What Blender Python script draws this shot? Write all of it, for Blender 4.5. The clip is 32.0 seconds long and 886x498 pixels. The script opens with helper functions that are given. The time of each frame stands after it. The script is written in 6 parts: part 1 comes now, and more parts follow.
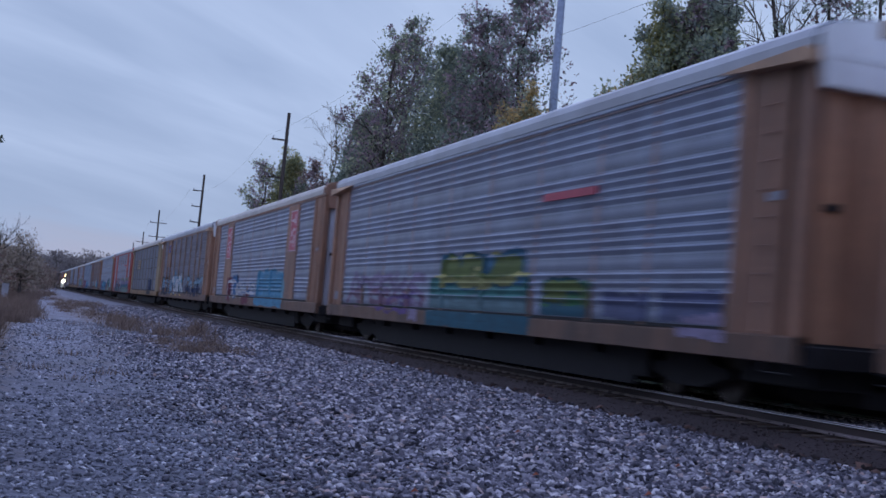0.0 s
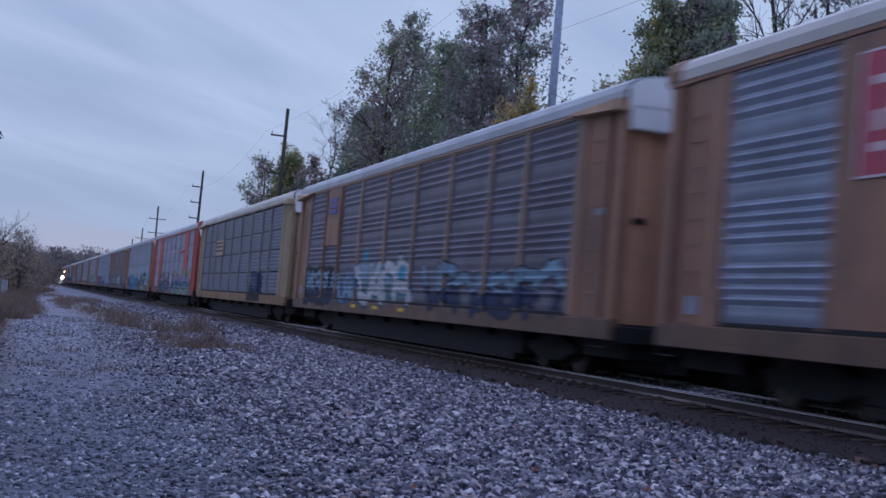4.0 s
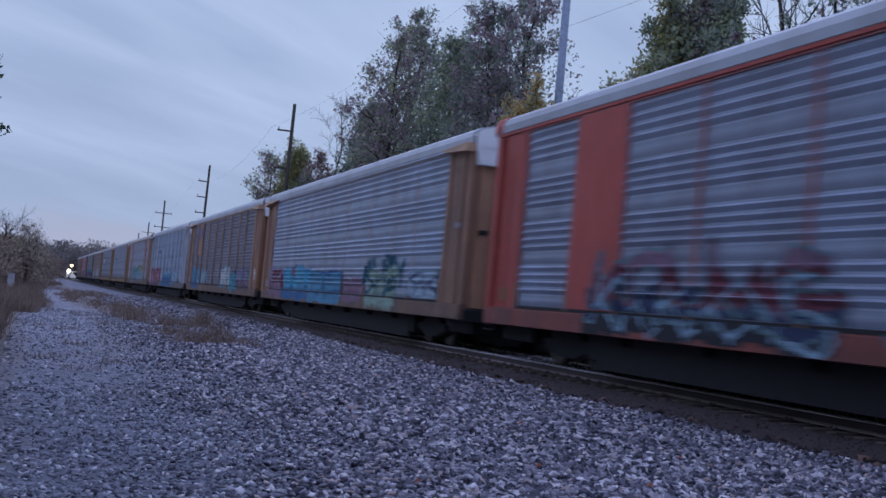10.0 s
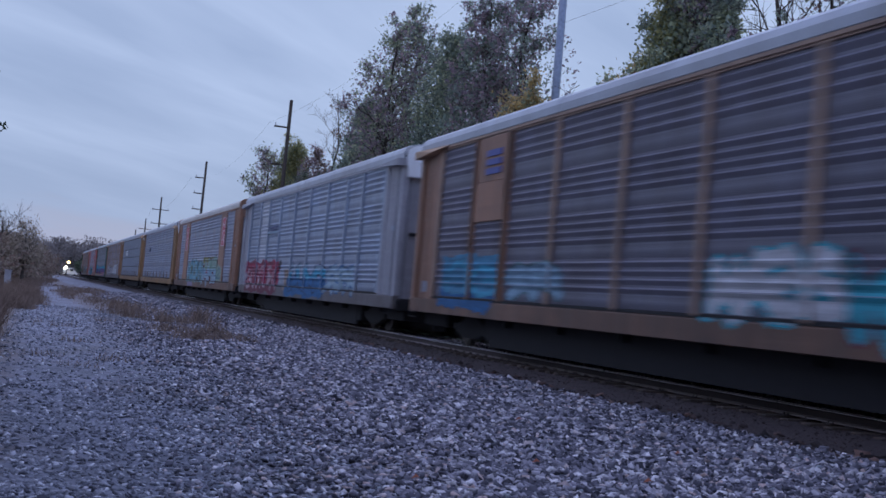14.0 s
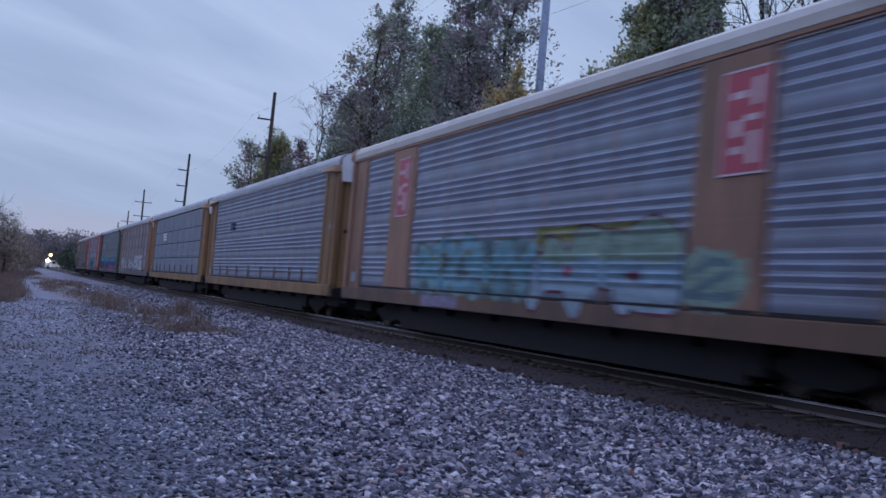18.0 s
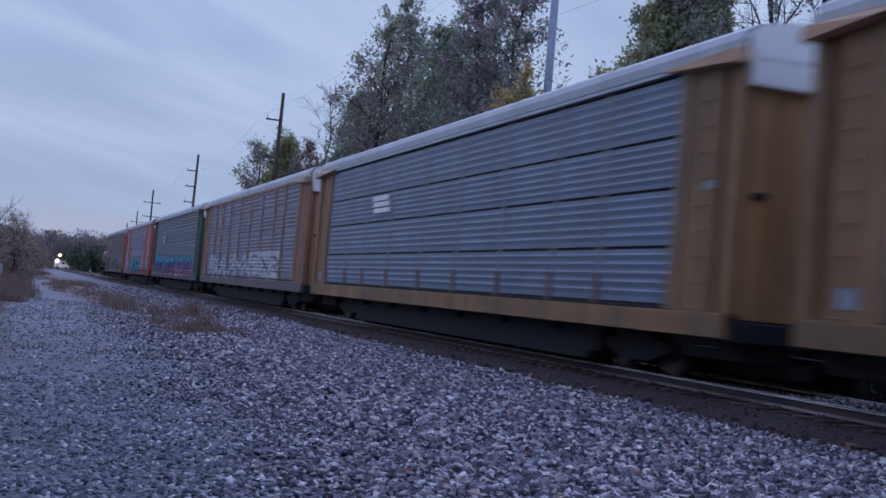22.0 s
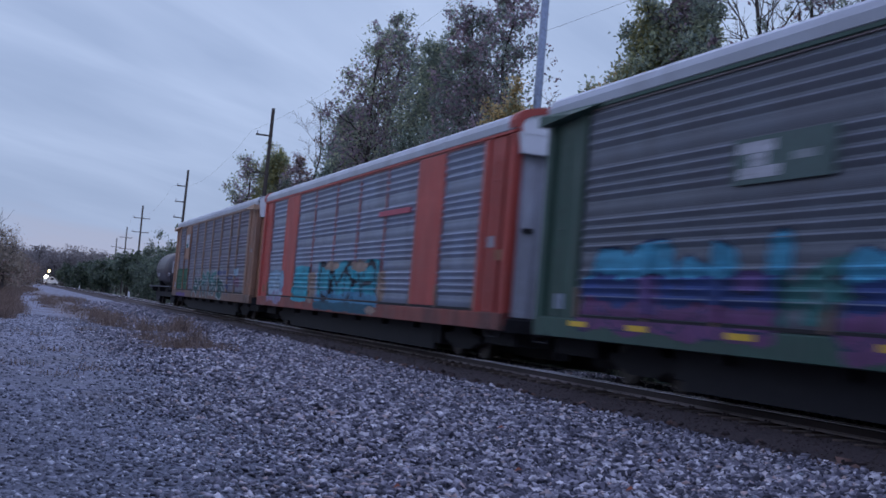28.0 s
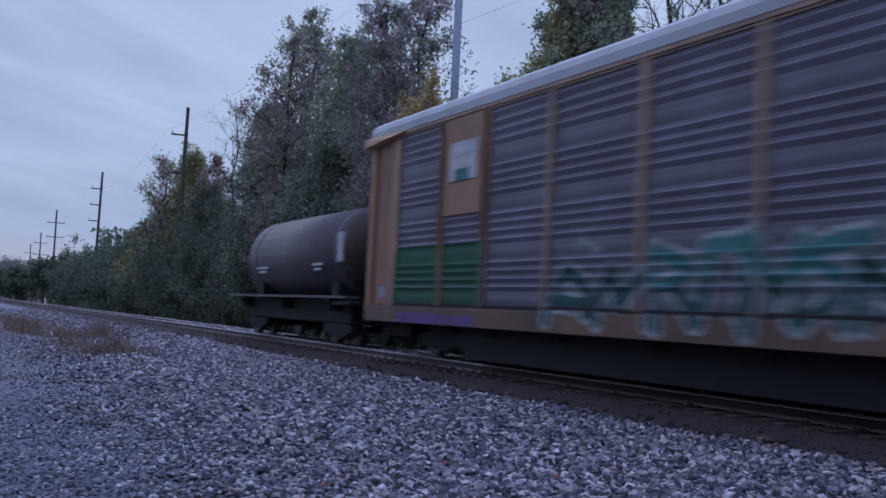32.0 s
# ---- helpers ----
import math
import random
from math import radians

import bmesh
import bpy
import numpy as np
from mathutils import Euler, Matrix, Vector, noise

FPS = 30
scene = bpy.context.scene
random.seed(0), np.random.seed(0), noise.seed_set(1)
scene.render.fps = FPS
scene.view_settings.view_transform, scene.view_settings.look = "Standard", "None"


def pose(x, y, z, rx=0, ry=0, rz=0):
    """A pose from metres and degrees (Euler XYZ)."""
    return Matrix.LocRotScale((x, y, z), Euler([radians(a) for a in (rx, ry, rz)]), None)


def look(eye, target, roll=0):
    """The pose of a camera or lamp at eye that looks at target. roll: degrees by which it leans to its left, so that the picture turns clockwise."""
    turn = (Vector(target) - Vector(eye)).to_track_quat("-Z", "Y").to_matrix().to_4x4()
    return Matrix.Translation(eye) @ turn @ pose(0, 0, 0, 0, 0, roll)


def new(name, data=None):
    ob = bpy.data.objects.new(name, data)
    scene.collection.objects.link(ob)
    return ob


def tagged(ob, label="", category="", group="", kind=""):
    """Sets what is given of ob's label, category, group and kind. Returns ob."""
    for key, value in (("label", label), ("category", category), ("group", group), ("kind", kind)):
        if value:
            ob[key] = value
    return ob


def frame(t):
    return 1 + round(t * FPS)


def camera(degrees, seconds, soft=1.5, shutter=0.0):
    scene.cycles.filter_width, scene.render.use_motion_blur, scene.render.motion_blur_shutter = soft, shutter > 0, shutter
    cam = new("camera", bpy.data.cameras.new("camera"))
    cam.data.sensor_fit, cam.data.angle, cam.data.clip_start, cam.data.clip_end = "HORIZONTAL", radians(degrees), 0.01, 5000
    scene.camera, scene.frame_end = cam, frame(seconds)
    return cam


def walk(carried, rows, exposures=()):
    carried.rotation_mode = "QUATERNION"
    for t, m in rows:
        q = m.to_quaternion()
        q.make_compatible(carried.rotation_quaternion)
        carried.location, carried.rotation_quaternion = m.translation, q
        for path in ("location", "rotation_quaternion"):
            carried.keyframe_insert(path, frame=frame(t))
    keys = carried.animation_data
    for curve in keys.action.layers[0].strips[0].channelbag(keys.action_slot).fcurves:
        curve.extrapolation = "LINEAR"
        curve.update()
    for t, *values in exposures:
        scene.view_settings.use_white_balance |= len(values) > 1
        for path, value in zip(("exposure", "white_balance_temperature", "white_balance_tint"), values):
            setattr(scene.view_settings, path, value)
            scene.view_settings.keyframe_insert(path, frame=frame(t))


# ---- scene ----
import itertools

LENS = 41.8
cam = camera(LENS, 32.0, soft=1.6, shutter=0.9)


def aim(yaw, pitch, roll, x, y, z):
    """Camera pose: yaw to the right of the track's direction, pitch up, lean to the left, in degrees."""
    return pose(x, y, z) @ pose(0, 0, 0, 0, 0, -yaw) @ pose(0, 0, 0, 90 + pitch, 0, 0) @ pose(0, 0, 0, 0, 0, roll)


# seconds, yaw, pitch, lean, place of the camera (rail top is z = 0, the track runs along y)
WAY = (
    (0, 19.420, 3.347, 4.805, 0.008, 0.039, 1.016), (0.5, 19.387, 3.291, 4.808, 0.008, 0.038, 1.016),
    (1, 19.356, 3.254, 4.790, 0.008, 0.038, 1.017), (1.5, 19.386, 3.214, 4.759, 0.009, 0.038, 1.017),
    (2, 19.400, 3.159, 4.727, 0.009, 0.038, 1.017), (2.5, 19.427, 3.169, 4.735, 0.009, 0.038, 1.018),
    (3, 19.439, 3.172, 4.728, 0.010, 0.038, 1.018), (3.5, 19.465, 3.162, 4.708, 0.010, 0.038, 1.018),
    (5.5, 19.541, 2.872, 4.692, 0.007, 0.027, 1.017), (6, 19.621, 2.761, 4.601, 0.005, 0.021, 1.017),
    (6.5, 19.449, 2.820, 4.830, 0.002, 0.014, 1.017), (7, 19.405, 2.844, 4.938, 0.000, 0.006, 1.017),
    (7.5, 19.358, 2.843, 4.949, -0.002, -0.001, 1.017), (8, 19.314, 2.816, 4.941, -0.004, -0.007, 1.018),
    (8.5, 19.272, 2.811, 4.949, -0.005, -0.013, 1.018), (9, 19.239, 2.834, 4.994, -0.006, -0.017, 1.018),
    (9.5, 19.206, 2.871, 5.037, -0.007, -0.020, 1.018), (10, 19.210, 2.908, 5.060, -0.007, -0.022, 1.018),
    (10.5, 19.227, 2.919, 5.009, -0.008, -0.024, 1.018), (11, 19.219, 2.932, 4.948, -0.008, -0.025, 1.018),
    (11.5, 19.218, 2.952, 4.955, -0.008, -0.025, 1.017), (12, 19.186, 2.975, 4.961, -0.008, -0.025, 1.017),
    (12.5, 19.185, 2.962, 4.987, -0.008, -0.024, 1.017), (13, 19.194, 2.936, 4.994, -0.008, -0.023, 1.017),
    (13.5, 19.250, 2.867, 5.000, -0.008, -0.022, 1.017), (14, 19.371, 2.729, 4.965, -0.008, -0.020, 1.017),
    (14.5, 19.486, 2.646, 4.953, -0.008, -0.018, 1.017), (16.5, 20.043, 2.416, 4.907, -0.007, -0.008, 1.015),
    (17, 20.115, 2.427, 4.917, -0.007, -0.008, 1.015), (17.5, 20.165, 2.449, 4.934, -0.007, -0.008, 1.016),
    (18, 20.198, 2.441, 4.944, -0.007, -0.009, 1.016), (18.5, 20.222, 2.453, 4.938, -0.007, -0.010, 1.017),
    (19, 20.191, 2.437, 4.927, -0.008, -0.012, 1.017), (19.5, 20.136, 2.461, 4.956, -0.008, -0.015, 1.018),
    (20, 20.070, 2.449, 4.989, -0.009, -0.017, 1.018), (20.5, 19.960, 2.424, 4.994, -0.010, -0.020, 1.018),
    (21, 19.877, 2.415, 4.983, -0.011, -0.022, 1.018), (21.5, 19.810, 2.419, 4.962, -0.011, -0.023, 1.018),
    (22, 19.784, 2.421, 4.958, -0.011, -0.024, 1.018), (22.5, 19.746, 2.449, 4.971, -0.011, -0.023, 1.018),
    (23, 19.727, 2.494, 4.974, -0.010, -0.023, 1.018), (23.5, 19.714, 2.503, 4.894, -0.009, -0.021, 1.018),
    (24, 19.724, 2.538, 4.808, -0.008, -0.020, 1.018), (24.5, 19.733, 2.610, 4.741, -0.007, -0.018, 1.018),
    (25, 19.751, 2.676, 4.662, -0.006, -0.017, 1.017), (25.5, 19.748, 2.781, 4.603, -0.004, -0.015, 1.017),
    (27.5, 19.995, 3.187, 4.727, 0.005, -0.003, 1.017), (28, 20.197, 3.208, 4.844, 0.008, 0.001, 1.018),
    (28.5, 20.528, 2.829, 5.004, 0.011, 0.005, 1.019), (29, 20.789, 2.347, 5.165, 0.014, 0.009, 1.021),
    (29.5, 21.735, 2.226, 4.803, 0.017, 0.013, 1.022), (30, 22.226, 2.360, 4.533, 0.019, 0.017, 1.024),
    (30.5, 22.881, 2.965, 3.712, 0.022, 0.020, 1.025), (31, 23.369, 3.075, 3.264, 0.024, 0.023, 1.025),
    (31.5, 23.722, 3.145, 3.041, 0.025, 0.024, 1.026), (32, 24.060, 3.167, 2.782, 0.026, 0.026, 1.026),
)
EXPO = 0.3
walk(cam, [(row[0], aim(*row[1:])) for row in WAY], exposures=((0.0, EXPO), (28.0, EXPO), (28.6, EXPO + 0.15), (29.1, EXPO + 0.25), (29.6, EXPO + 0.12), (30.0, EXPO + 0.05), (32.0, EXPO)))

# ---------------------------------------------------------------- plan in metres
TRACK_X = 11.68          # centre of the track
PITCH = 28.6             # one railcar, coupler to coupler
SPEED = 12.93            # metres a second, towards -y
GAP_ZERO = 41.35         # y of the coupling behind car 0 at 0 s
GROUND_Z = -0.52

# ---------------------------------------------------------------- world and light
world = bpy.data.worlds.new("overcast_dusk")
scene.world = world
world.use_nodes = True
wn, wl = world.node_tree.nodes, world.node_tree.links
wn.clear()
w_out = wn.new("ShaderNodeOutputWorld")
w_bg = wn.new("ShaderNodeBackground")
w_sky = wn.new("ShaderNodeTexSky")
w_sky.sky_type = "NISHITA"
w_sky.sun_disc = False
w_sky.sun_elevation = radians(6.0)
w_sky.sun_rotation = radians(250.0)
w_co = wn.new("ShaderNodeTexCoord")
w_sep = wn.new("ShaderNodeSeparateXYZ")
wl.new(w_co.outputs["Generated"], w_sep.inputs[0])


def w_math(op, a, b=None, c=None):
    n = wn.new("ShaderNodeMath")
    n.operation = op
    for i, v in enumerate((a, b, c)):
        if v is None:
            continue
        if isinstance(v, (int, float)):
            n.inputs[i].default_value = v
        else:
            wl.new(v, n.inputs[i])
    return n.outputs[0]


# cloud layer: the direction cut with a flat sheet overhead, so that streaks tighten towards the horizon
w_up = w_math("MAXIMUM", w_sep.outputs[2], 0.0)
w_den = w_math("ADD", w_up, 0.22)
w_cx = w_math("DIVIDE", w_sep.outputs[0], w_den)
w_cy = w_math("DIVIDE", w_sep.outputs[1], w_den)
w_vec = wn.new("ShaderNodeCombineXYZ")
w_along = w_math("MULTIPLY_ADD", w_cy, 0.54, w_math("MULTIPLY", w_cx, 0.84))
w_across = w_math("MULTIPLY_ADD", w_cx, -0.54, w_math("MULTIPLY", w_cy, 0.84))
wl.new(w_math("MULTIPLY", w_along, 0.5), w_vec.inputs[0])
wl.new(w_math("MULTIPLY", w_across, 1.5), w_vec.inputs[1])
w_n1 = wn.new("ShaderNodeTexNoise")
w_n1.inputs["Scale"].default_value = 2.3
w_n1.inputs["Detail"].default_value = 5.0
w_n1.inputs["Roughness"].default_value = 0.5
w_n1.inputs["Distortion"].default_value = 0.35
wl.new(w_vec.outputs[0], w_n1.inputs["Vector"])
w_ramp = wn.new("ShaderNodeValToRGB")
w_ramp.color_ramp.elements[0].position = 0.30
w_ramp.color_ramp.elements[0].color = (0.273, 0.352, 0.545, 1)
w_ramp.color_ramp.elements[1].position = 0.70
w_ramp.color_ramp.elements[1].color = (0.387, 0.478, 0.695, 1)
wl.new(w_n1.outputs["Fac"], w_ramp.inputs["Fac"])
# a bluer bank of cloud low down, and a paler, pinkish strip over the horizon
def w_band(low, high, most, colour, under):
    r = wn.new("ShaderNodeMapRange")
    r.inputs["From Min"].default_value = low
    r.inputs["From Max"].default_value = high
    r.inputs["To Min"].default_value = most
    r.inputs["To Max"].default_value = 0.0
    wl.new(w_tilt, r.inputs["Value"])
    m = wn.new("ShaderNodeMixRGB")
    m.inputs["Color2"].default_value = (*colour, 1)
    wl.new(r.outputs[0], m.inputs["Fac"])
    wl.new(under, m.inputs["Color1"])
    return m


w_tilt = w_math("MULTIPLY_ADD", w_math("SUBTRACT", w_n1.outputs["Fac"], 0.5), 0.10, w_sep.outputs[2])
w_low = w_band(0.07, 0.17, 0.6, (0.232, 0.303, 0.475), w_ramp.outputs["Color"])
w_mix = w_band(0.02, 0.055, 0.8, (0.325, 0.343, 0.475), w_low.outputs["Color"])
w_add = wn.new("ShaderNodeMixRGB")
w_add.blend_type = "ADD"
w_add.inputs["Fac"].default_value = 0.008
# bluer towards the zenith
w_zen = wn.new("ShaderNodeMapRange")
w_zen.inputs["From Min"].default_value = 0.33
w_zen.inputs["From Max"].default_value = 0.75
wl.new(w_sep.outputs[2], w_zen.inputs["Value"])
w_blue = wn.new("ShaderNodeMixRGB")
w_blue.inputs["Color2"].default_value = (0.52, 0.62, 1.12, 1)
wl.new(w_zen.outputs[0], w_blue.inputs["Fac"])
wl.new(w_mix.outputs["Color"], w_blue.inputs["Color1"])
wl.new(w_blue.outputs["Color"], w_add.inputs["Color1"])
wl.new(w_sky.outputs["Color"], w_add.inputs["Color2"])
wl.new(w_add.outputs["Color"], w_bg.inputs["Color"])
w_bg.inputs["Strength"].default_value = 1.0
wl.new(w_bg.outputs[0], w_out.inputs["Surface"])

sun_data = bpy.data.lights.new("sun", "SUN")
sun_data.energy = 0.12
sun_data.angle = radians(40)
sun_data.color = (1.0, 0.95, 0.92)
sun = new("sun", sun_data)
sun.matrix_world = look((30, 140, 60), (10, 30, 0))

# ---------------------------------------------------------------- materials


class Mat:
    """A small builder for procedural materials."""

    def __init__(self, name, rough=0.7, metal=0.0):
        self.m = bpy.data.materials.new(name)
        self.m.use_nodes = True
        self.n, self.l = self.m.node_tree.nodes, self.m.node_tree.links
        self.b = self.n["Principled BSDF"]
        self.b.inputs["Roughness"].default_value = rough
        self.b.inputs["Metallic"].default_value = metal
        self.co = self.n.new("ShaderNodeTexCoord")

    def feed(self, socket, v):
        if isinstance(v, (int, float)):
            socket.default_value = v
        elif isinstance(v, tuple):
            socket.default_value = (*v, 1) if len(v) == 3 else v
        else:
            self.l.new(v, socket)

    def noise(self, scale, detail=3.0, stretch=(1, 1, 1), rough=0.55, space="Object"):
        mp = self.n.new("ShaderNodeMapping")
        mp.inputs["Scale"].default_value = stretch
        self.l.new(self.co.outputs[space], mp.inputs["Vector"])
        t = self.n.new("ShaderNodeTexNoise")
        t.inputs["Scale"].default_value = scale
        t.inputs["Detail"].default_value = detail
        t.inputs["Roughness"].default_value = rough
        self.l.new(mp.outputs[0], t.inputs["Vector"])
        return t.outputs["Fac"]

    def noise_each(self, scale, detail, stretch, rough):
        """Noise that differs from object to object."""
        mp = self.n.new("ShaderNodeMapping")
        mp.inputs["Scale"].default_value = stretch
        self.l.new(self.co.outputs["Object"], mp.inputs["Vector"])
        t = self.n.new("ShaderNodeTexNoise")
        t.noise_dimensions = "4D"
        t.inputs["Scale"].default_value = scale
        t.inputs["Detail"].default_value = detail
        t.inputs["Roughness"].default_value = rough
        w = self.n.new("ShaderNodeMath")
        w.operation = "MULTIPLY"
        w.inputs[1].default_value = 40.0
        self.l.new(self.n.new("ShaderNodeObjectInfo").outputs["Random"], w.inputs[0])
        self.l.new(mp.outputs[0], t.inputs["Vector"])
        self.l.new(w.outputs[0], t.inputs["W"])
        return t.outputs["Fac"]

    def ramp(self, fac, stops):
        r = self.n.new("ShaderNodeValToRGB")
        e = r.color_ramp.elements
        while len(e) < len(stops):
            e.new(0.5)
        for el, (p, c) in zip(e, stops):
            el.position, el.color = p, ((*c, 1) if isinstance(c, tuple) else (c, c, c, 1))
        self.l.new(fac, r.inputs["Fac"])
        return r.outputs["Color"]

    def mix(self, fac, a, b, blend="MIX"):
        x = self.n.new("ShaderNodeMixRGB")
        x.blend_type = blend
        self.feed(x.inputs["Fac"], fac)
        self.feed(x.inputs["Color1"], a)
        self.feed(x.inputs["Color2"], b)
        return x.outputs["Color"]

    def random(self, island=False):
        if island:
            return self.n.new("ShaderNodeNewGeometry").outputs["Random Per Island"]
        return self.n.new("ShaderNodeObjectInfo").outputs["Random"]

    def bump(self, height, strength=0.3, distance=0.02):
        b = self.n.new("ShaderNodeBump")
        b.inputs["Strength"].default_value = strength
        b.inputs["Distance"].default_value = distance
        self.l.new(height, b.inputs["Height"])
        self.l.new(b.outputs[0], self.b.inputs["Normal"])

    def color(self, v):
        self.feed(self.b.inputs["Base Color"], v)

    def rough(self, v):
        self.feed(self.b.inputs["Roughness"], v)


def weathered(name, col, dirt=(0.07, 0.055, 0.045), amount=0.5, rough=0.55, metal=0.0, streak=True):
    """Painted or galvanised sheet with vertical grime streaks, blotches and fine scratches."""
    k = Mat(name, rough, metal)
    big = k.noise_each(0.9, 6.0, (1, 1, 0.45), 0.66)
    fine = k.noise_each(9.0, 4.0, (1, 1, 0.12) if streak else (1, 1, 1), 0.6)
    grime = k.ramp(big, [(0.40, 0.0), (0.68, amount)])
    c = k.mix(grime, col, dirt)
    lines = k.ramp(fine, [(0.5, 0.0), (0.78, amount * 0.8)])
    c = k.mix(lines, c, tuple(0.55 * v + 0.45 * w for v, w in zip(col, dirt)))
    smear = k.noise_each(1.6, 5.0, (1, 0.16, 2.6), 0.62)
    c = k.mix(k.ramp(smear, [(0.46, 0.0), (0.72, amount * 0.75)]), c, tuple(0.5 * v + 0.5 * w for v, w in zip(col, dirt)))
    c = k.mix(k.ramp(smear, [(0.26, 0.22), (0.42, 0.0)]), c, tuple(min(0.85, 1.35 * v + 0.03) for v in col))
    tone = k.ramp(k.random(), [(0.0, 0.97), (1.0, 1.03)])
    c = k.mix(1.0, c, tone, "MULTIPLY")
    k.color(c)
    k.rough(k.ramp(fine, [(0.3, rough - 0.1), (0.75, min(1.0, rough + 0.22))]))
    k.bump(fine, 0.12, 0.004)
    return k.m


PUNCHED = {}


def punched(sheet):
    """The flat band of a side sheet: the same metal, darkened by rows of small punched holes."""
    if sheet.name not in PUNCHED:
        m = sheet.copy()
        m.name = "punched_" + sheet.name
        n, l = m.node_tree.nodes, m.node_tree.links
        b = n["Principled BSDF"]
        co = n.new("ShaderNodeTexCoord")
        v = n.new("ShaderNodeTexVoronoi")
        v.inputs["Scale"].default_value = 38.0
        v.inputs["Randomness"].default_value = 0.0
        l.new(co.outputs["Object"], v.inputs["Vector"])
        r = n.new("ShaderNodeValToRGB")
        r.color_ramp.elements[0].position, r.color_ramp.elements[0].color = 0.36, (0.45, 0.45, 0.47, 1)
        r.color_ramp.elements[1].position, r.color_ramp.elements[1].color = 0.42, (0.78, 0.78, 0.8, 1)
        l.new(v.outputs["Distance"], r.inputs["Fac"])
        x = n.new("ShaderNodeMixRGB")
        x.blend_type = "MULTIPLY"
        x.inputs["Fac"].default_value = 1.0
        l.new(b.inputs["Base Color"].links[0].from_socket, x.inputs["Color1"])
        l.new(r.outputs["Color"], x.inputs["Color2"])
        l.new(x.outputs["Color"], b.inputs["Base Color"])
        PUNCHED[sheet.name] = m
    return PUNCHED[sheet.name]


def plain(name, col, rough=0.6, metal=0.0, vary=0.25):
    k = Mat(name, rough, metal)
    f = k.noise(6.0, 4.0)
    k.color(k.mix(1.0, col, k.ramp(f, [(0.3, 1 - vary), (0.7, 1 + vary * 0.4)]), "MULTIPLY"))
    return k.m


def spray(name, col):
    k = Mat(name, 0.75)
    k.b.inputs["Specular IOR Level"].default_value = 0.25
    f = k.noise_each(2.2, 6.0, (1, 1, 1.6), 0.65)
    c = k.mix(k.ramp(f, [(0.40, 0.0), (0.64, 0.65)]), col, tuple(0.42 * v + 0.02 for v in col))
    streak = k.noise_each(3.2, 6.0, (1, 0.22, 3.4), 0.68)
    c = k.mix(k.ramp(streak, [(0.52, 0.0), (0.68, 0.6)]), c, tuple(0.3 * v + 0.012 for v in col))
    k.color(k.mix(k.ramp(streak, [(0.3, 0.5), (0.4, 0.0)]), c, tuple(min(0.8, 1.25 * v + 0.03) for v in col)))
    return k.m


def glow(name, col, strength):
    k = Mat(name)
    k.color((0.05, 0.05, 0.05))
    k.feed(k.b.inputs["Emission Color"], col)
    k.b.inputs["Emission Strength"].default_value = strength
    return k.m


M_ORANGE = weathered("orange_brown_paint", (0.325, 0.168, 0.104), (0.10, 0.066, 0.055), 0.75)
M_YELLOW = weathered("mustard_paint", (0.308, 0.170, 0.072), (0.075, 0.05, 0.038), 0.8)
M_TAN = weathered("pale_yellow_paint", (0.40, 0.31, 0.195), (0.11, 0.08, 0.055), 0.7)
M_RED = weathered("faded_red_paint", (0.43, 0.062, 0.046), (0.17, 0.038, 0.032), 0.5)
M_GREEN = weathered("dark_green_paint", (0.03, 0.085, 0.06), (0.04, 0.045, 0.04), 0.5)
M_GREYPAINT = weathered("grey_paint", (0.36, 0.37, 0.42), (0.08, 0.07, 0.07), 0.5)
M_SHEET = weathered("galvanised_sheet", (0.305, 0.36, 0.465), (0.15, 0.13, 0.14), 0.55, 0.42, 0.25)
M_SHEET_LIGHT = weathered("pale_galvanised_sheet", (0.315, 0.39, 0.505), (0.15, 0.145, 0.155), 0.55, 0.42, 0.2)
M_SHEET_BROWN = weathered("grimy_brown_sheet", (0.178, 0.178, 0.228), (0.10, 0.082, 0.082), 0.6, 0.5, 0.15)
M_SILL_ORANGE = weathered("grimy_orange_paint", (0.165, 0.088, 0.056), (0.05, 0.036, 0.03), 0.9)
M_SILL_YELLOW = weathered("grimy_mustard_paint", (0.28, 0.155, 0.06), (0.05, 0.036, 0.03), 0.8)
M_SILL_GREY = weathered("grimy_grey_paint", (0.125, 0.112, 0.115), (0.06, 0.045, 0.04), 0.85)
M_SILL_RED = weathered("grimy_red_paint", (0.24, 0.05, 0.034), (0.05, 0.032, 0.03), 0.9)
M_POST_FADED = weathered("faded_orange_post", (0.365, 0.245, 0.18), (0.11, 0.085, 0.08), 0.7)
# grey door paint lightened: light missing between the cars is in its colour
M_DOOR_GREY_LIT = weathered("pale_grey_door_paint", (0.52, 0.55, 0.63), (0.18, 0.15, 0.15), 0.5)
M_SHEET_DIM = weathered("dim_grey_sheet", (0.165, 0.19, 0.225), (0.11, 0.10, 0.105), 0.5, 0.5, 0.15)
M_POST_RED = weathered("faded_red_post", (0.36, 0.125, 0.12), (0.11, 0.07, 0.07), 0.6)
M_POST_FAINT = weathered("rust_tinged_grey_post", (0.325, 0.272, 0.29), (0.22, 0.13, 0.10), 0.7)
M_POST_DUN = weathered("dun_grey_post", (0.28, 0.25, 0.245), (0.12, 0.09, 0.08), 0.6)
M_POST_GREY = weathered("dull_grey_post", (0.215, 0.19, 0.195), (0.12, 0.09, 0.08), 0.6)
M_RUST = weathered("rusty_post_foot", (0.22, 0.13, 0.09), (0.06, 0.04, 0.035), 0.6)
M_SHEET_DUSK = weathered("grey_brown_sheet", (0.265, 0.27, 0.33), (0.14, 0.115, 0.11), 0.5, 0.5, 0.15)
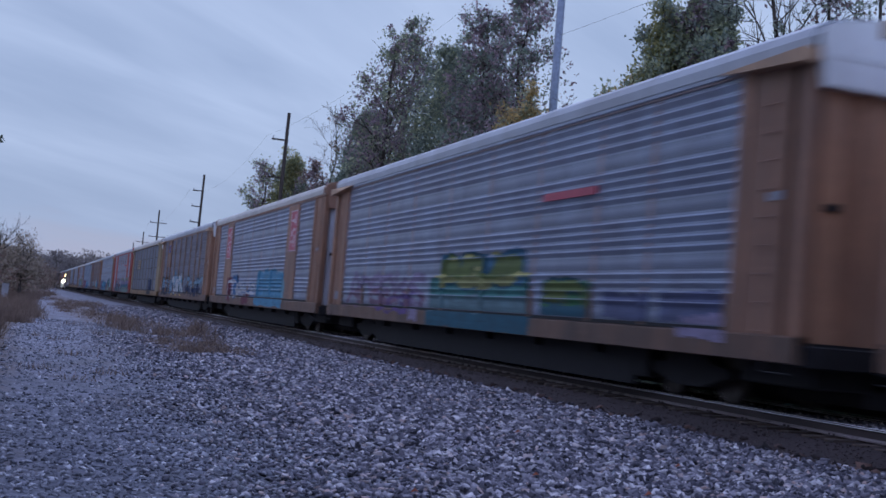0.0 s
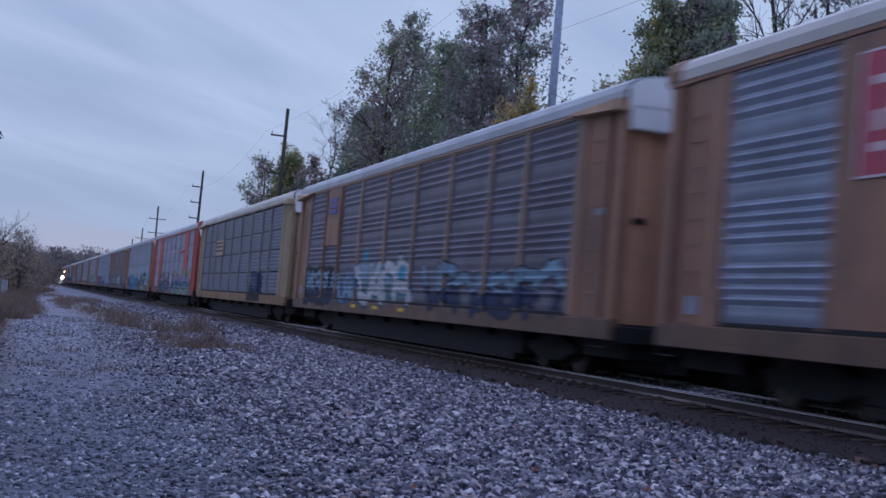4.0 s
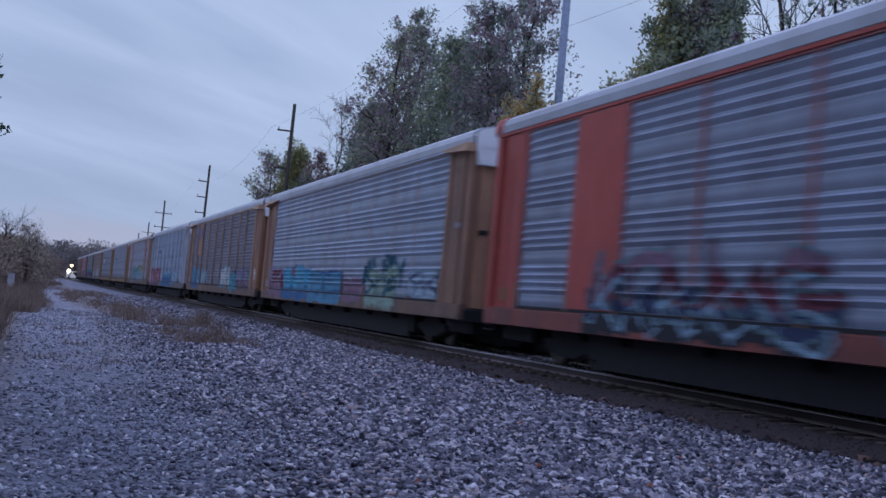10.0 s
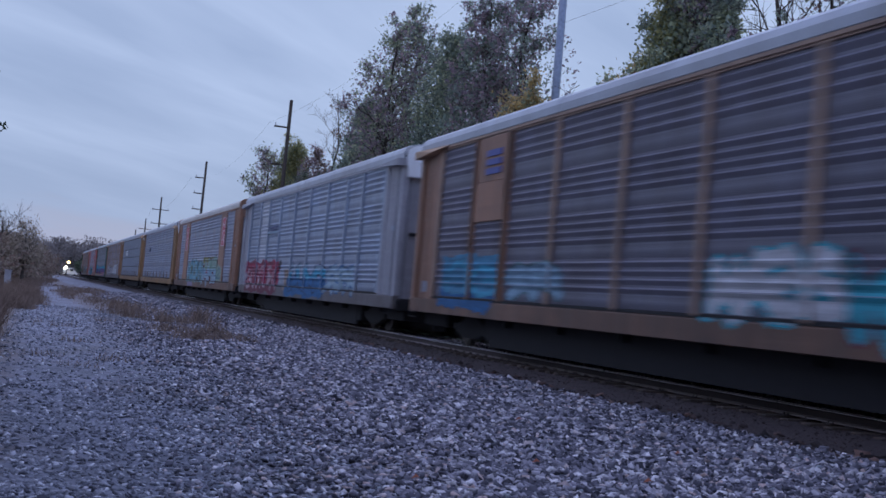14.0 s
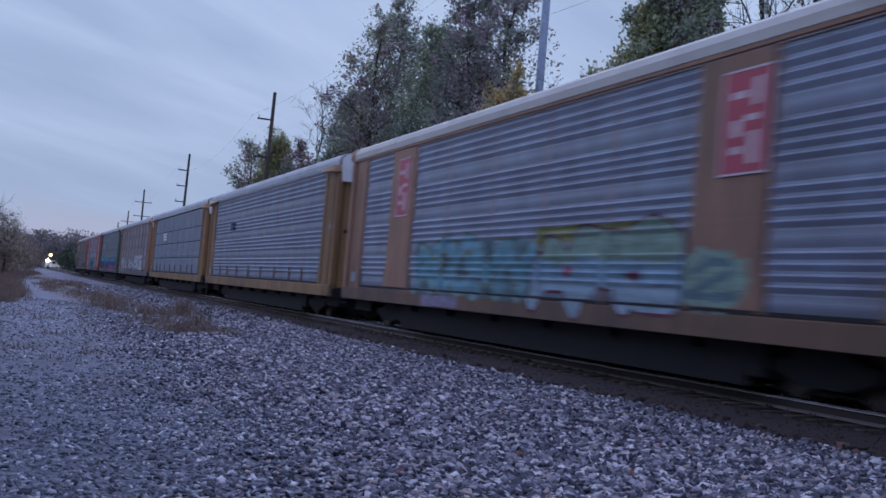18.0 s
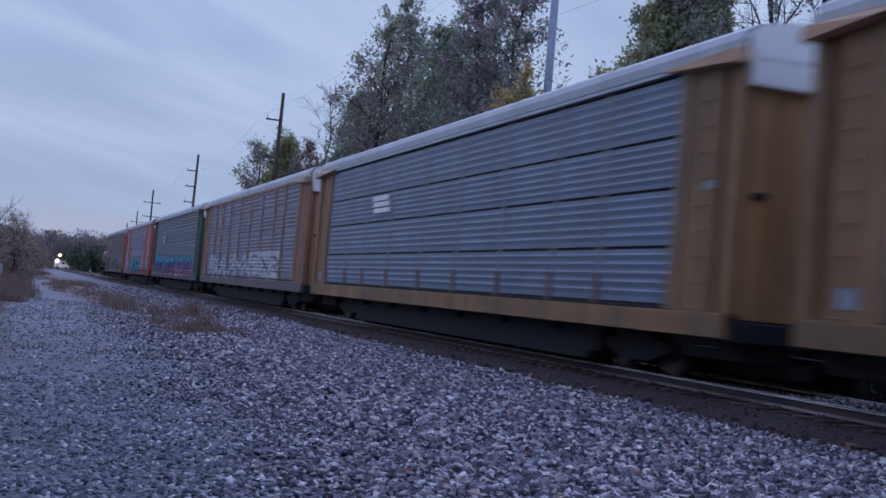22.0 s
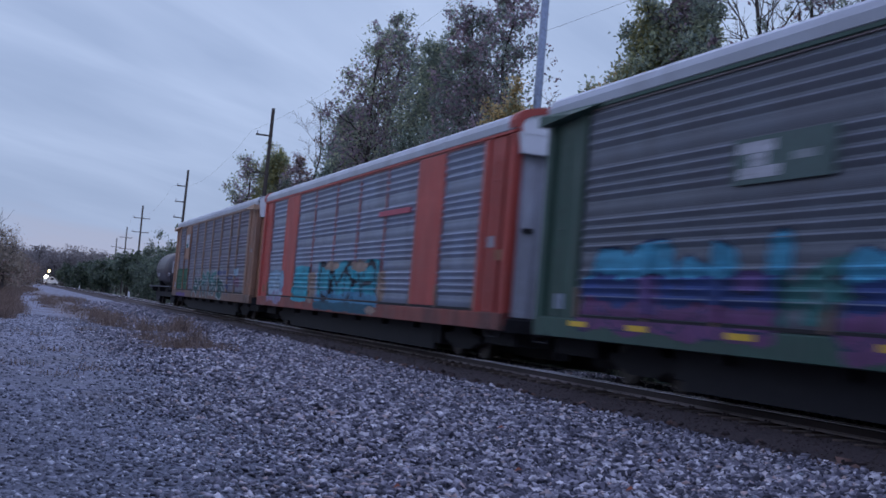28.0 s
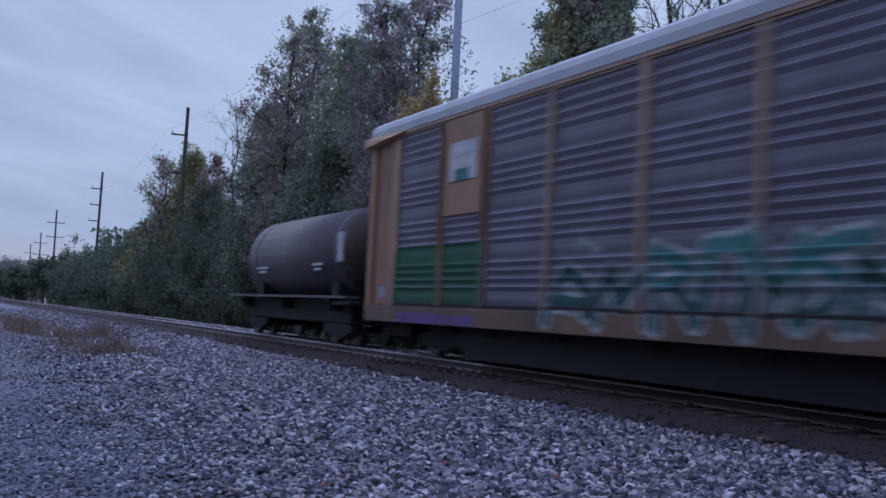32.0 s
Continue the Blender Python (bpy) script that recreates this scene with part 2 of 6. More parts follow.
M_SHEET_SLATE = weathered("slate_blue_sheet", (0.135, 0.158, 0.21), (0.09, 0.08, 0.085), 0.4, 0.5, 0.15)
M_SHEET_BLUE = weathered("blue_grey_sheet", (0.172, 0.218, 0.295), (0.10, 0.09, 0.10), 0.4, 0.45, 0.2)
M_SHEET_AGED = weathered("aged_galvanised_sheet", (0.25, 0.305, 0.405), (0.13, 0.12, 0.13), 0.55, 0.42, 0.2)
M_SHEET_NEW = weathered("bright_galvanised_sheet", (0.46, 0.51, 0.58), (0.3, 0.3, 0.3), 0.25, 0.38, 0.2)
M_ROOF = weathered("white_roof_paint", (0.46, 0.505, 0.56), (0.25, 0.24, 0.25), 0.45, 0.5)
M_ROOF_CREAM = weathered("cream_roof_paint", (0.58, 0.565, 0.535), (0.3, 0.28, 0.26), 0.4, 0.5)
M_BLACK = plain("black_steel", (0.014, 0.0138, 0.0172), 0.9)
M_CAP = weathered("white_cap_paint", (0.74, 0.77, 0.80), (0.34, 0.33, 0.33), 0.35, 0.5)
# lit copies of the end paints, brighter to offset shade between cars
M_DOOR_ORANGE_LIT = weathered("orange_door_paint", (0.52, 0.275, 0.165), (0.16, 0.1, 0.08), 0.5)
M_DOOR_YELLOW_LIT = weathered("mustard_door_paint", (0.42, 0.238, 0.095), (0.15, 0.095, 0.065), 0.5)
M_BRACKET = weathered("worn_bracket_paint", (0.50, 0.32, 0.2), (0.12, 0.08, 0.06), 0.6)
M_WALK = plain("dull_grey_steel", (0.10, 0.10, 0.115), 0.6, 0.3)
# near-black for joints and print, and for shade painted in hollows
M_SEAM_SHADE = plain("dark_seam", (0.012, 0.012, 0.014), 0.8)
M_WHEEL = plain("wheel_steel", (0.06, 0.05, 0.045), 0.5, 0.7)
M_WHITE = plain("white_paint", (0.78, 0.79, 0.80), 0.5)
M_WOODPOLE = plain("weathered_pole_wood", (0.075, 0.062, 0.055), 0.9)
M_STEELPOLE = plain("galvanised_pole", (0.22, 0.27, 0.345), 0.5, 0.3)
M_WIRE = plain("wire", (0.10, 0.10, 0.11), 0.6)

# ---------------------------------------------------------------- mesh helpers


def link_mesh(name, me, parent=None, at=(0, 0, 0), label=""):
    ob = new(name, me)
    if parent is not None:
        ob.parent = parent
    ob.location = at
    if label:
        ob["label"] = label
    return ob


def pymesh(name, verts, faces, mat, smooth=False):
    me = bpy.data.meshes.new(name)
    me.from_pydata([tuple(v) for v in verts], [], [tuple(f) for f in faces])
    for m in (mat if isinstance(mat, (list, tuple)) else [mat]):
        me.materials.append(m)
    if smooth:
        me.polygons.foreach_set("use_smooth", [True] * len(me.polygons))
    me.update()
    return me


def part(name, bm, material, parent, label="", at=(0, 0, 0), smooth=False):
    me = bpy.data.meshes.new(name)
    bm.to_mesh(me)
    bm.free()
    me.materials.append(material)
    if smooth:
        me.polygons.foreach_set("use_smooth", [True] * len(me.polygons))
    return link_mesh(name, me, parent, at, label)


def add_box(bm, x0, x1, y0, y1, z0, z1):
    vs = [bm.verts.new((x, y, z)) for x in (x0, x1) for y in (y0, y1) for z in (z0, z1)]
    for f in ((0, 1, 3, 2), (4, 6, 7, 5), (0, 4, 5, 1), (2, 3, 7, 6), (0, 2, 6, 4), (1, 5, 7, 3)):
        bm.faces.new([vs[i] for i in f])
    return vs


def box(x0, x1, y0, y1, z0, z1, bevel=0.0):
    bm = bmesh.new()
    add_box(bm, x0, x1, y0, y1, z0, z1)
    if bevel:
        bmesh.ops.bevel(bm, geom=bm.edges[:], offset=bevel, segments=1, affect="EDGES")
    return bm


def add_tube(bm, p0, p1, r0, r1=None, n=8, caps=True):
    r1 = r0 if r1 is None else r1
    p0, p1 = Vector(p0), Vector(p1)
    q = (p1 - p0).to_track_quat("Z", "Y")
    rings = []
    for p, r in ((p0, r0), (p1, r1)):
        rings.append([bm.verts.new(p + q @ Vector((r * math.cos(2 * math.pi * i / n), r * math.sin(2 * math.pi * i / n), 0))) for i in range(n)])
    for i in range(n):
        bm.faces.new((rings[0][i], rings[0][(i + 1) % n], rings[1][(i + 1) % n], rings[1][i]))
    if caps:
        bm.faces.new(rings[0][::-1])
        bm.faces.new(rings[1])


def tube(p0, p1, r0, r1=None, n=8):
    bm = bmesh.new()
    add_tube(bm, p0, p1, r0, r1, n)
    return bm


def extrude_y(bm, profile, y0, y1, closed=True):
    """A strip of faces: profile points (x, z) drawn along y."""
    a = [bm.verts.new((x, y0, z)) for x, z in profile]
    b = [bm.verts.new((x, y1, z)) for x, z in profile]
    n = len(profile)
    for i in range(n if closed else n - 1):
        j = (i + 1) % n
        bm.faces.new((a[i], b[i], b[j], a[j]))
    if closed:
        bm.faces.new(a)
        bm.faces.new(b[::-1])


def thing(name, at, label, category, group="", kind=""):
    ob = new(name)
    ob.empty_display_size = 0.3
    ob.location = at
    return tagged(ob, label, category, group, kind)

# ---------------------------------------------------------------- railcars
POSTS = (-11.65, -9.05, -7.0, -4.2, -1.35, 1.45, 4.4, 7.0, 9.1, 11.65)
ROWS_RIBBED = (1.22, 2.14, 3.09, 4.05, 5.13)
ROWS_FLUSH = (1.22, 2.21, 3.2, 4.08, 5.13)
FACE = -1.53                 # flat of the side sheets, near side
RIB = 0.047                 # depth of a corrugation
HALF = 13.45                 # half length of the body


def sheet_profile(h, flush=False):
    """Outward offset and height of a corrugated sheet of height h: a flat band below, narrow ribs above."""
    if flush:
        pts, n, z0, z1, dep = [(0.0, 0.03)], 5, 0.12, 0.93, 0.017
    else:
        pts, n, z0, z1, dep = [(0.0, 0.001), (0.012, 0.12 * h), (0.012, 0.16 * h), (0.0, 0.27 * h)], 4, 0.29, 0.985, RIB
    step = (z1 - z0) / n
    for i in range(n):
        z = z0 + step * i
        pts += [(0.0, (z + 0.06 * step) * h), (dep * 0.9, (z + 0.52 * step) * h), (dep, (z + 0.60 * step) * h), (0.0, (z + 0.82 * step) * h)]
    pts.append((0.0, h - (0.03 if flush else 0.001)))
    return pts


SHEETS = {}


def sheet_mesh(width, h, mat, flush):
    key = (round(width, 2), round(h, 2), mat.name, flush)
    if key not in SHEETS:
        bm = bmesh.new()
        pro = [(-o, z) for o, z in sheet_profile(h, flush)]
        gap = 0.003
        extrude_y(bm, pro + [(0.03, pro[-1][1]), (0.03, pro[0][1])], gap, width - gap)
        bmesh.ops.recalc_face_normals(bm, faces=bm.faces[:])
        me = bpy.data.meshes.new("side_sheet")
        bm.to_mesh(me)
        bm.free()
        me.materials.append(mat)
        if not flush:
            me.materials.append(punched(mat))
            for poly in me.polygons:
                if poly.center.x < 0.001 and poly.center.x > -0.014 and poly.center.z < 0.284 * h and abs(poly.normal.x) > 0.9:
                    poly.material_index = 1
        SHEETS[key] = me
    return SHEETS[key]


def side_x(y, z, flush, plates):
    """x of the car's near side at a place, for paint that follows it."""
    rows = ROWS_FLUSH if flush else ROWS_RIBBED
    if z < rows[0] - 0.03:
        return -1.622
    if any(abs(y - p) < 0.1 for p in POSTS):
        return -1.619
    if any(a <= y <= b for a, b in plates):
        return -1.596
    for a, b in zip(rows, rows[1:]):
        if a <= z <= b:
            pro = sheet_profile(b - a, flush)
            for (o0, h0), (o1, h1) in zip(pro, pro[1:]):
                if h0 <= z - a <= h1:
                    f = (z - a - h0) / max(1e-6, h1 - h0)
                    return FACE - (o0 + (o1 - o0) * f) - 0.007
    return FACE - 0.01


ROUND = (
    (((0.1, 0.0), (0.1, 0.72), (0.3, 1.0), (0.7, 1.0), (0.9, 0.72), (0.9, 0.0)),),
    (((0.9, 0.85), (0.6, 1.0), (0.2, 0.95), (0.1, 0.7), (0.4, 0.52), (0.8, 0.4), (0.9, 0.15), (0.5, 0.0), (0.1, 0.1)),),
    (((0.1, 1.0), (0.1, 0.25), (0.4, 0.0), (0.8, 0.1), (0.9, 0.4), (0.9, 1.0)),),
    (((0.9, 0.9), (0.4, 1.0), (0.1, 0.6), (0.15, 0.2), (0.5, 0.0), (0.9, 0.15), (0.9, 0.5), (0.5, 0.5)),),
)
ANGLED = (
    (((0.0, 0.0), (0.3, 0.8), (0.5, 1.0), (0.7, 0.8), (0.95, 0.0)), ((0.2, 0.35), (0.75, 0.4))),
    (((0.1, 0.0), (0.1, 1.0), (0.7, 0.95), (0.88, 0.72), (0.6, 0.5), (0.15, 0.5)), ((0.45, 0.5), (0.95, 0.0))),
    (((0.1, 0.0), (0.1, 1.0)), ((0.15, 0.45), (0.8, 0.95)), ((0.35, 0.55), (0.9, 0.0), (1.0, 0.1))),
    (((0.1, 0.0), (0.1, 0.9), (0.5, 0.35), (0.9, 0.9), (0.9, 0.0)),),
)
STROKES = ROUND + ANGLED


class Spray:
    """Sprayed paint on one car side: later coats cover earlier ones; the paint follows ribs, posts and sill."""

    def __init__(self, seed, y0, y1, z0=0.78, z1=2.95):
        self.ys, self.zs = np.arange(y0, y1 + 0.05, 0.05), np.arange(z0, z1 + 0.03, 0.033)
        self.y, self.z = np.meshgrid(0.5 * (self.ys[1:] + self.ys[:-1]), 0.5 * (self.zs[1:] + self.zs[:-1]), indexing="ij")
        self.coat, self.mats = np.full(self.y.shape, -1), []
        rng = np.random.default_rng(seed)
        self.slow, self.fast = (sum(rng.uniform(0.4, 1) * np.sin(self.y * rng.uniform(0.4, 1) * f + self.z * rng.uniform(-1, 1) * f * 1.5 + rng.uniform(0, 6.3)) for _ in range(7)) / 3.2 for f in (4.0, 14.0))

    def lay(self, mask, mat):
        if mat not in self.mats:
            self.mats.append(mat)
        self.coat[mask] = self.mats.index(mat)

    def tiers(self, mask, low, high, mats):
        """Bands of colour from below upwards: (share of the height, paint)."""
        f = (self.z - low) / (high - low) + 0.09 * self.slow + 0.05 * self.fast
        start = -9.0
        for top, mat in mats:
            self.lay(mask & (f >= start) & ((f < top) | (top >= 1)), mat)
            start = top

    def area(self, y0, y1, z0, z1, mats, rag=0.06):
        r = 0.12
        dy = np.abs(self.y - 0.5 * (y0 + y1)) - 0.5 * (y1 - y0) + r
        dz = np.abs(self.z - 0.5 * (z0 + z1)) - 0.5 * (z1 - z0) + r
        d = np.hypot(np.maximum(dy, 0), np.maximum(dz, 0)) + np.minimum(np.maximum(dy, dz), 0) - r
        mask = d + rag * (self.slow + 0.5 * self.fast) < 0
        self.tiers(mask, z0, z1, mats if isinstance(mats, tuple) else ((1, mats),))

    def blob(self, y, z, ry, rz, mat):
        d = ((self.y - y) / ry) ** 2 + ((self.z - z) / rz) ** 2
        self.lay(d + 0.35 * self.fast + 0.2 * self.slow < 1, mat)

    def letters(self, seed, y0, y1, z0, z1, count, width, mats, line=None, edge=0.05, drop=0.0):
        rng = random.Random(seed)
        d = np.full(self.y.shape, 9.0)
        step = (y1 - y0) / count
        for i in range(count):
            flip, lean = rng.random() < 0.5, rng.uniform(-0.3, 0.3)
            lift, tall = rng.uniform(-0.06, 0.06) * (z1 - z0), rng.uniform(0.9, 1.08)
            for path in rng.choice(STROKES):
                pts = []
                for u, v in path:
                    u = (1 - u if flip else u) + lean * (v - 0.5) + rng.uniform(-0.13, 0.13)
                    v = v * tall + rng.uniform(-0.11, 0.11)
                    pts.append((y0 + (i - 0.06 + 1.12 * u) * step, z0 + width + lift + v * (z1 - z0 - 2 * width)))
                for (ay, az), (by, bz) in zip(pts, pts[1:]):
                    vy, vz = by - ay, bz - az
                    q = np.clip(((self.y - ay) * vy + (self.z - az) * vz) / max(1e-6, vy * vy + vz * vz), 0, 1)
                    d = np.minimum(d, np.hypot(self.y - ay - q * vy, self.z - az - q * vz))
        d = d + 0.03 * self.slow + 0.02 * self.fast
        if line is not None:
            if drop:
                k = max(1, int(drop / 0.05))
                self.lay(np.roll(d, (k, -k), (0, 1)) < width, line)
            self.lay(d < width + edge, line)
        self.tiers(d < width, z0, z1, mats if isinstance(mats, tuple) else ((1, mats),))

    def link(self, car, flush, plates, label):
        seams = (ROWS_FLUSH if flush else (1.21,))
        xs = np.array([[side_x(float(y), float(z), flush, plates) for z in self.zs] for y in self.ys])
        verts, faces, idx, seen = [], [], [], {}

        def vid(i, j):
            if (i, j) not in seen:
                seen[i, j] = len(verts)
                verts.append((xs[i, j], self.ys[i], self.zs[j]))
            return seen[i, j]

        for j in range(self.coat.shape[1]):
            if any(abs(self.z[0, j] - q) < 0.035 for q in seams):
                continue
            i = 0
            while i < self.coat.shape[0]:
                c, k = self.coat[i, j], i + 1
                while c >= 0 and k < self.coat.shape[0] and self.coat[k, j] == c and k - i < 24 and abs(xs[k, j] - xs[i, j]) < 1e-6 and abs(xs[k + 1, j] - xs[i, j]) < 1e-6:
                    k += 1
                if c >= 0:
                    faces.append((vid(i, j), vid(i, j + 1), vid(k, j + 1), vid(k, j)))
                    idx.append(int(c))
                i = k
        me = pymesh("graffiti", verts, faces, self.mats)
        me.polygons.foreach_set("material_index", idx)
        return link_mesh("graffiti", me, car, label=label)


def graffiti(car, seed, coats, flush=False, plates=()):
    """One piece of sprayed lettering: coats are (what, numbers ...), the first undermost."""
    lo = min(min(c[1:3]) if c[0] == "area" else c[1] - c[3] if c[0] == "blob" else c[2] for c in coats) - 0.4
    hi = max(max(c[1:3]) if c[0] == "area" else c[1] + c[3] if c[0] == "blob" else c[3] for c in coats) + 0.4
    p = Spray(seed, max(lo, -11.72), min(hi, 11.72))
    for what, *args in coats:
        {"area": p.area, "blob": p.blob, "letters": p.letters}[what](*args)
    return p.link(car, flush, plates, "spray-painted lettering in several colours")


def wheelset_mesh():
    bm = bmesh.new()
    for s in (-1, 1):
        add_tube(bm, (s * 0.70, 0, 0), (s * 0.83, 0, 0), 0.42, 0.42, 20)
        add_tube(bm, (s * 0.66, 0, 0), (s * 0.70, 0, 0), 0.45, 0.45, 20)
        add_tube(bm, (s * 0.83, 0, 0), (s * 0.85, 0, 0), 0.14, 0.12, 10)
    add_tube(bm, (-1.05, 0, 0), (1.05, 0, 0), 0.075, 0.075, 10)
    me = bpy.data.meshes.new("wheelset")
    bm.to_mesh(me)
    bm.free()
    me.materials.append(M_WHEEL)
    return me


WHEELSET = wheelset_mesh()


def bogie_mesh():
    bm = bmesh.new()
    for s in (-1, 1):
        pro = [(-1.2, 0.42), (-1.2, 0.56), (-0.75, 0.60), (-0.4, 0.78), (0.4, 0.78), (0.75, 0.60), (1.2, 0.56), (1.2, 0.42), (0.95, 0.36), (0.45, 0.22), (-0.45, 0.22), (-0.95, 0.36)]
        a = [bm.verts.new((s * 0.92, y, z)) for y, z in pro]
        b = [bm.verts.new((s * 1.08, y, z)) for y, z in pro]
        for i in range(len(pro)):
            j = (i + 1) % len(pro)
            bm.faces.new((a[i], a[j], b[j], b[i]))
        bm.faces.new(a)
        bm.faces.new(b)
        for y in (-0.14, 0.0, 0.14):
            add_tube(bm, (s * 1.0, y * 1.6, 0.28), (s * 1.0, y * 1.6, 0.55), 0.07, n=8)
    add_box(bm, -1.0, 1.0, -0.2, 0.2, 0.42, 0.66)
    me = bpy.data.meshes.new("bogie_frame")
    bm.to_mesh(me)
    bm.free()
    me.materials.append(M_BLACK)
    return me


BOGIE = bogie_mesh()
WHEELSETS = []


def running_gear(car, ends):
    for e in ends:
        b = link_mesh("bogie", BOGIE, car, (0, e, 0))
        for dy in (-0.89, 0.89):
            WHEELSETS.append(link_mesh("wheelset", WHEELSET, b, (0, dy, 0.45)))


def coupler(car, y, sgn):
    bm = bmesh.new()
    add_box(bm, -0.09, 0.09, min(y, y + sgn * 0.74), max(y, y + sgn * 0.74), 0.72, 0.95)
    add_box(bm, -0.17, 0.17, min(y + sgn * 0.5, y + sgn * 0.74), max(y + sgn * 0.5, y + sgn * 0.74), 0.69, 0.99)
    part("coupler", bm, M_BLACK, car)


def ladder(car, y, mat):
    bm = bmesh.new()
    for i in range(9):
        z = 1.2 + i * 0.42
        add_tube(bm, (-1.605, y - 0.19, z), (-1.605, y + 0.19, z), 0.011, n=6)
    for q in (-0.19, 0.19):
        add_box(bm, -1.612, -1.598, y + q - 0.009, y + q + 0.009, 1.0, 4.75)
    part("ladder", bm, mat, car)


def shared_box(name, mat, *ext):
    me = bpy.data.meshes.new(name)
    bm = box(*ext)
    bm.to_mesh(me)
    bm.free()
    me.materials.append(mat)
    return me


POST_FOOT = shared_box("post_foot", M_RUST, -1.59, -1.5, -0.075, 0.075, 1.17, 1.75, 0.01)
SILLS = {M_ORANGE.name: M_SILL_ORANGE, M_YELLOW.name: M_SILL_YELLOW, M_RED.name: M_SILL_RED}


def autorack(k, spec):
    """A bi-level or tri-level covered car carrier: ribbed side sheets between posts, white roof, end doors."""
    flush = spec.get("flush", False)
    frame_m, sheet_m, roof_m = spec["frame"], spec["sheet"], spec["roof"]
    post_m = spec.get("post", sheet_m if flush else M_POST_GREY)
    end_m = frame_m
    sill_m = spec.get("sill", SILLS.get(frame_m.name, frame_m))
    door_m = spec.get("door", {M_ORANGE.name: M_DOOR_ORANGE_LIT, M_YELLOW.name: M_DOOR_YELLOW_LIT}.get(end_m.name, end_m))
    rows = ROWS_FLUSH if flush else ROWS_RIBBED
    plates = [(POSTS[i], POSTS[i + 1]) for i in spec.get("plates", ())]
    car = thing("autorack_railcar", (TRACK_X, GAP_ZERO + PITCH * (k - 0.5), 0), spec["label"], "railcar", "train of railcars")
    # side sheets, near side; the far side is one ribbed wall
    for i, (a, b) in enumerate(zip(POSTS, POSTS[1:])):
        if i in spec.get("plates", ()):
            part("side_plate", box(-1.59, -1.50, a + 0.03, b - 0.03, rows[0], rows[-1], 0.008), frame_m, car, "flat painted plate")
            continue
        for j, (z0, z1) in enumerate(zip(rows, rows[1:])):
            if (i, j) in spec.get("half_plates", ()):
                part("side_plate", box(-1.59, -1.50, a + 0.03, b - 0.03, z0, z1, 0.008), spec["plate_mat"], car, "flat painted plate")
                continue
            link_mesh("side_sheet", sheet_mesh(b - a, z1 - z0, spec.get("odd_sheets", {}).get((i, j), sheet_m), flush), car, (FACE, a, z0))
    for p in POSTS:
        w, px = {"hidden": (0.03, -1.525), "behind": (0.055, -1.572), "thin": (0.05, -1.608), "faint": (0.075, -1.546)}.get(spec.get("posts"), (0.075, -1.612))
        part("post", box(px, -1.48, p - w, p + w, rows[0] - 0.02, rows[-1] + 0.02), post_m, car)
    for p in POSTS if spec.get("feet", not flush) else ():
        link_mesh("post_foot", POST_FOOT, car, (0, p, 0), "rusty foot of the post")
    for i in spec.get("wide_posts", ()):
        part("post", box(-1.612, -1.48, POSTS[i] - 0.14, POSTS[i] + 0.14, rows[0] - 0.02, rows[-1] + 0.02, 0.008), frame_m, car, "wide orange-brown post")
    # near-black backing: the dark inside behind the sheets is put into its colour
    part("inner_wall", box(-1.495, -1.46, -11.7, 11.7, 1.17, 5.2), M_SEAM_SHADE, car)
    part("far_wall", box(1.46, 1.56, -13.35, 13.35, 1.0, 5.2), sheet_m, car)
    # sills, deck, rail over the sheets
    bm = bmesh.new()
    extrude_y(bm, [(-1.615, 0.775), (-1.615, 1.13), (-1.55, 1.165), (-1.40, 1.165), (-1.40, 0.86), (-1.55, 0.76)], -HALF, HALF)
    part("side_sill", bm, sill_m, car)
    part("sill_seam", box(-1.585, -1.50, -11.7, 11.7, 1.16, 1.225), M_SEAM_SHADE, car)
    part("far_sill", box(1.40, 1.60, -HALF, HALF, 0.84, 1.12), sill_m, car)
    part("deck", box(-1.4, 1.4, -HALF, HALF, 0.95, 1.08), M_BLACK, car)
    part("centre_beam", box(-0.45, 0.45, -12.6, 12.6, 0.42, 0.95, 0.02), M_BLACK, car)
    part("centre_sill", box(-0.2, 0.2, -13.3, 13.3, 0.2, 0.95), M_BLACK, car)
    # black sheets added for under-car shade; they hide lit ground beyond
    part("skirt", box(-1.22, -1.14, -8.3, 8.3, 0.10, 0.95, 0.01), M_BLACK, car, "added black sheet for the shade under the car")
    part("far_skirt", box(1.22, 1.30, -13.2, 13.2, 0.0, 0.95, 0.01), M_BLACK, car, "added black sheet for the shade under the car")
    for y in np.arange(-7.0, 7.1, 2.8):
        part("cross_bearer", box(-1.42, 1.42, y - 0.06, y + 0.06, 0.6, 0.95), M_BLACK, car)
    part("top_rail", box(-1.60, -1.47, -HALF, HALF, 5.165, 5.25, 0.01), spec.get("rail", frame_m), car)
    part("rail_seam", box(-1.57, -1.47, -11.6, 11.6, 5.13, 5.17), M_SEAM_SHADE if flush else post_m, car)
    # roof in long sheets
    half = [(-1.615, 5.25), (-1.63, 5.41), (-1.585, 5.54), (-1.44, 5.64), (-1.15, 5.71), (-0.6, 5.79), (0.0, 5.82)]
    outer = half + [(-x, z) for x, z in half[-2::-1]]
    inner = [(x * 0.975, z - 0.03) for x, z in outer[::-1]]
    n = 6
    cuts = [-HALF - 0.02 + (2 * HALF + 0.04) * i / n for i in range(n + 1)]
    for a, b in zip(cuts, cuts[1:]):
        bm = bmesh.new()
        extrude_y(bm, outer + inner, a + 0.004, b - 0.004)
        part("roof_sheet", bm, roof_m, car)
    for a in cuts[1:-1]:
        bm = bmesh.new()
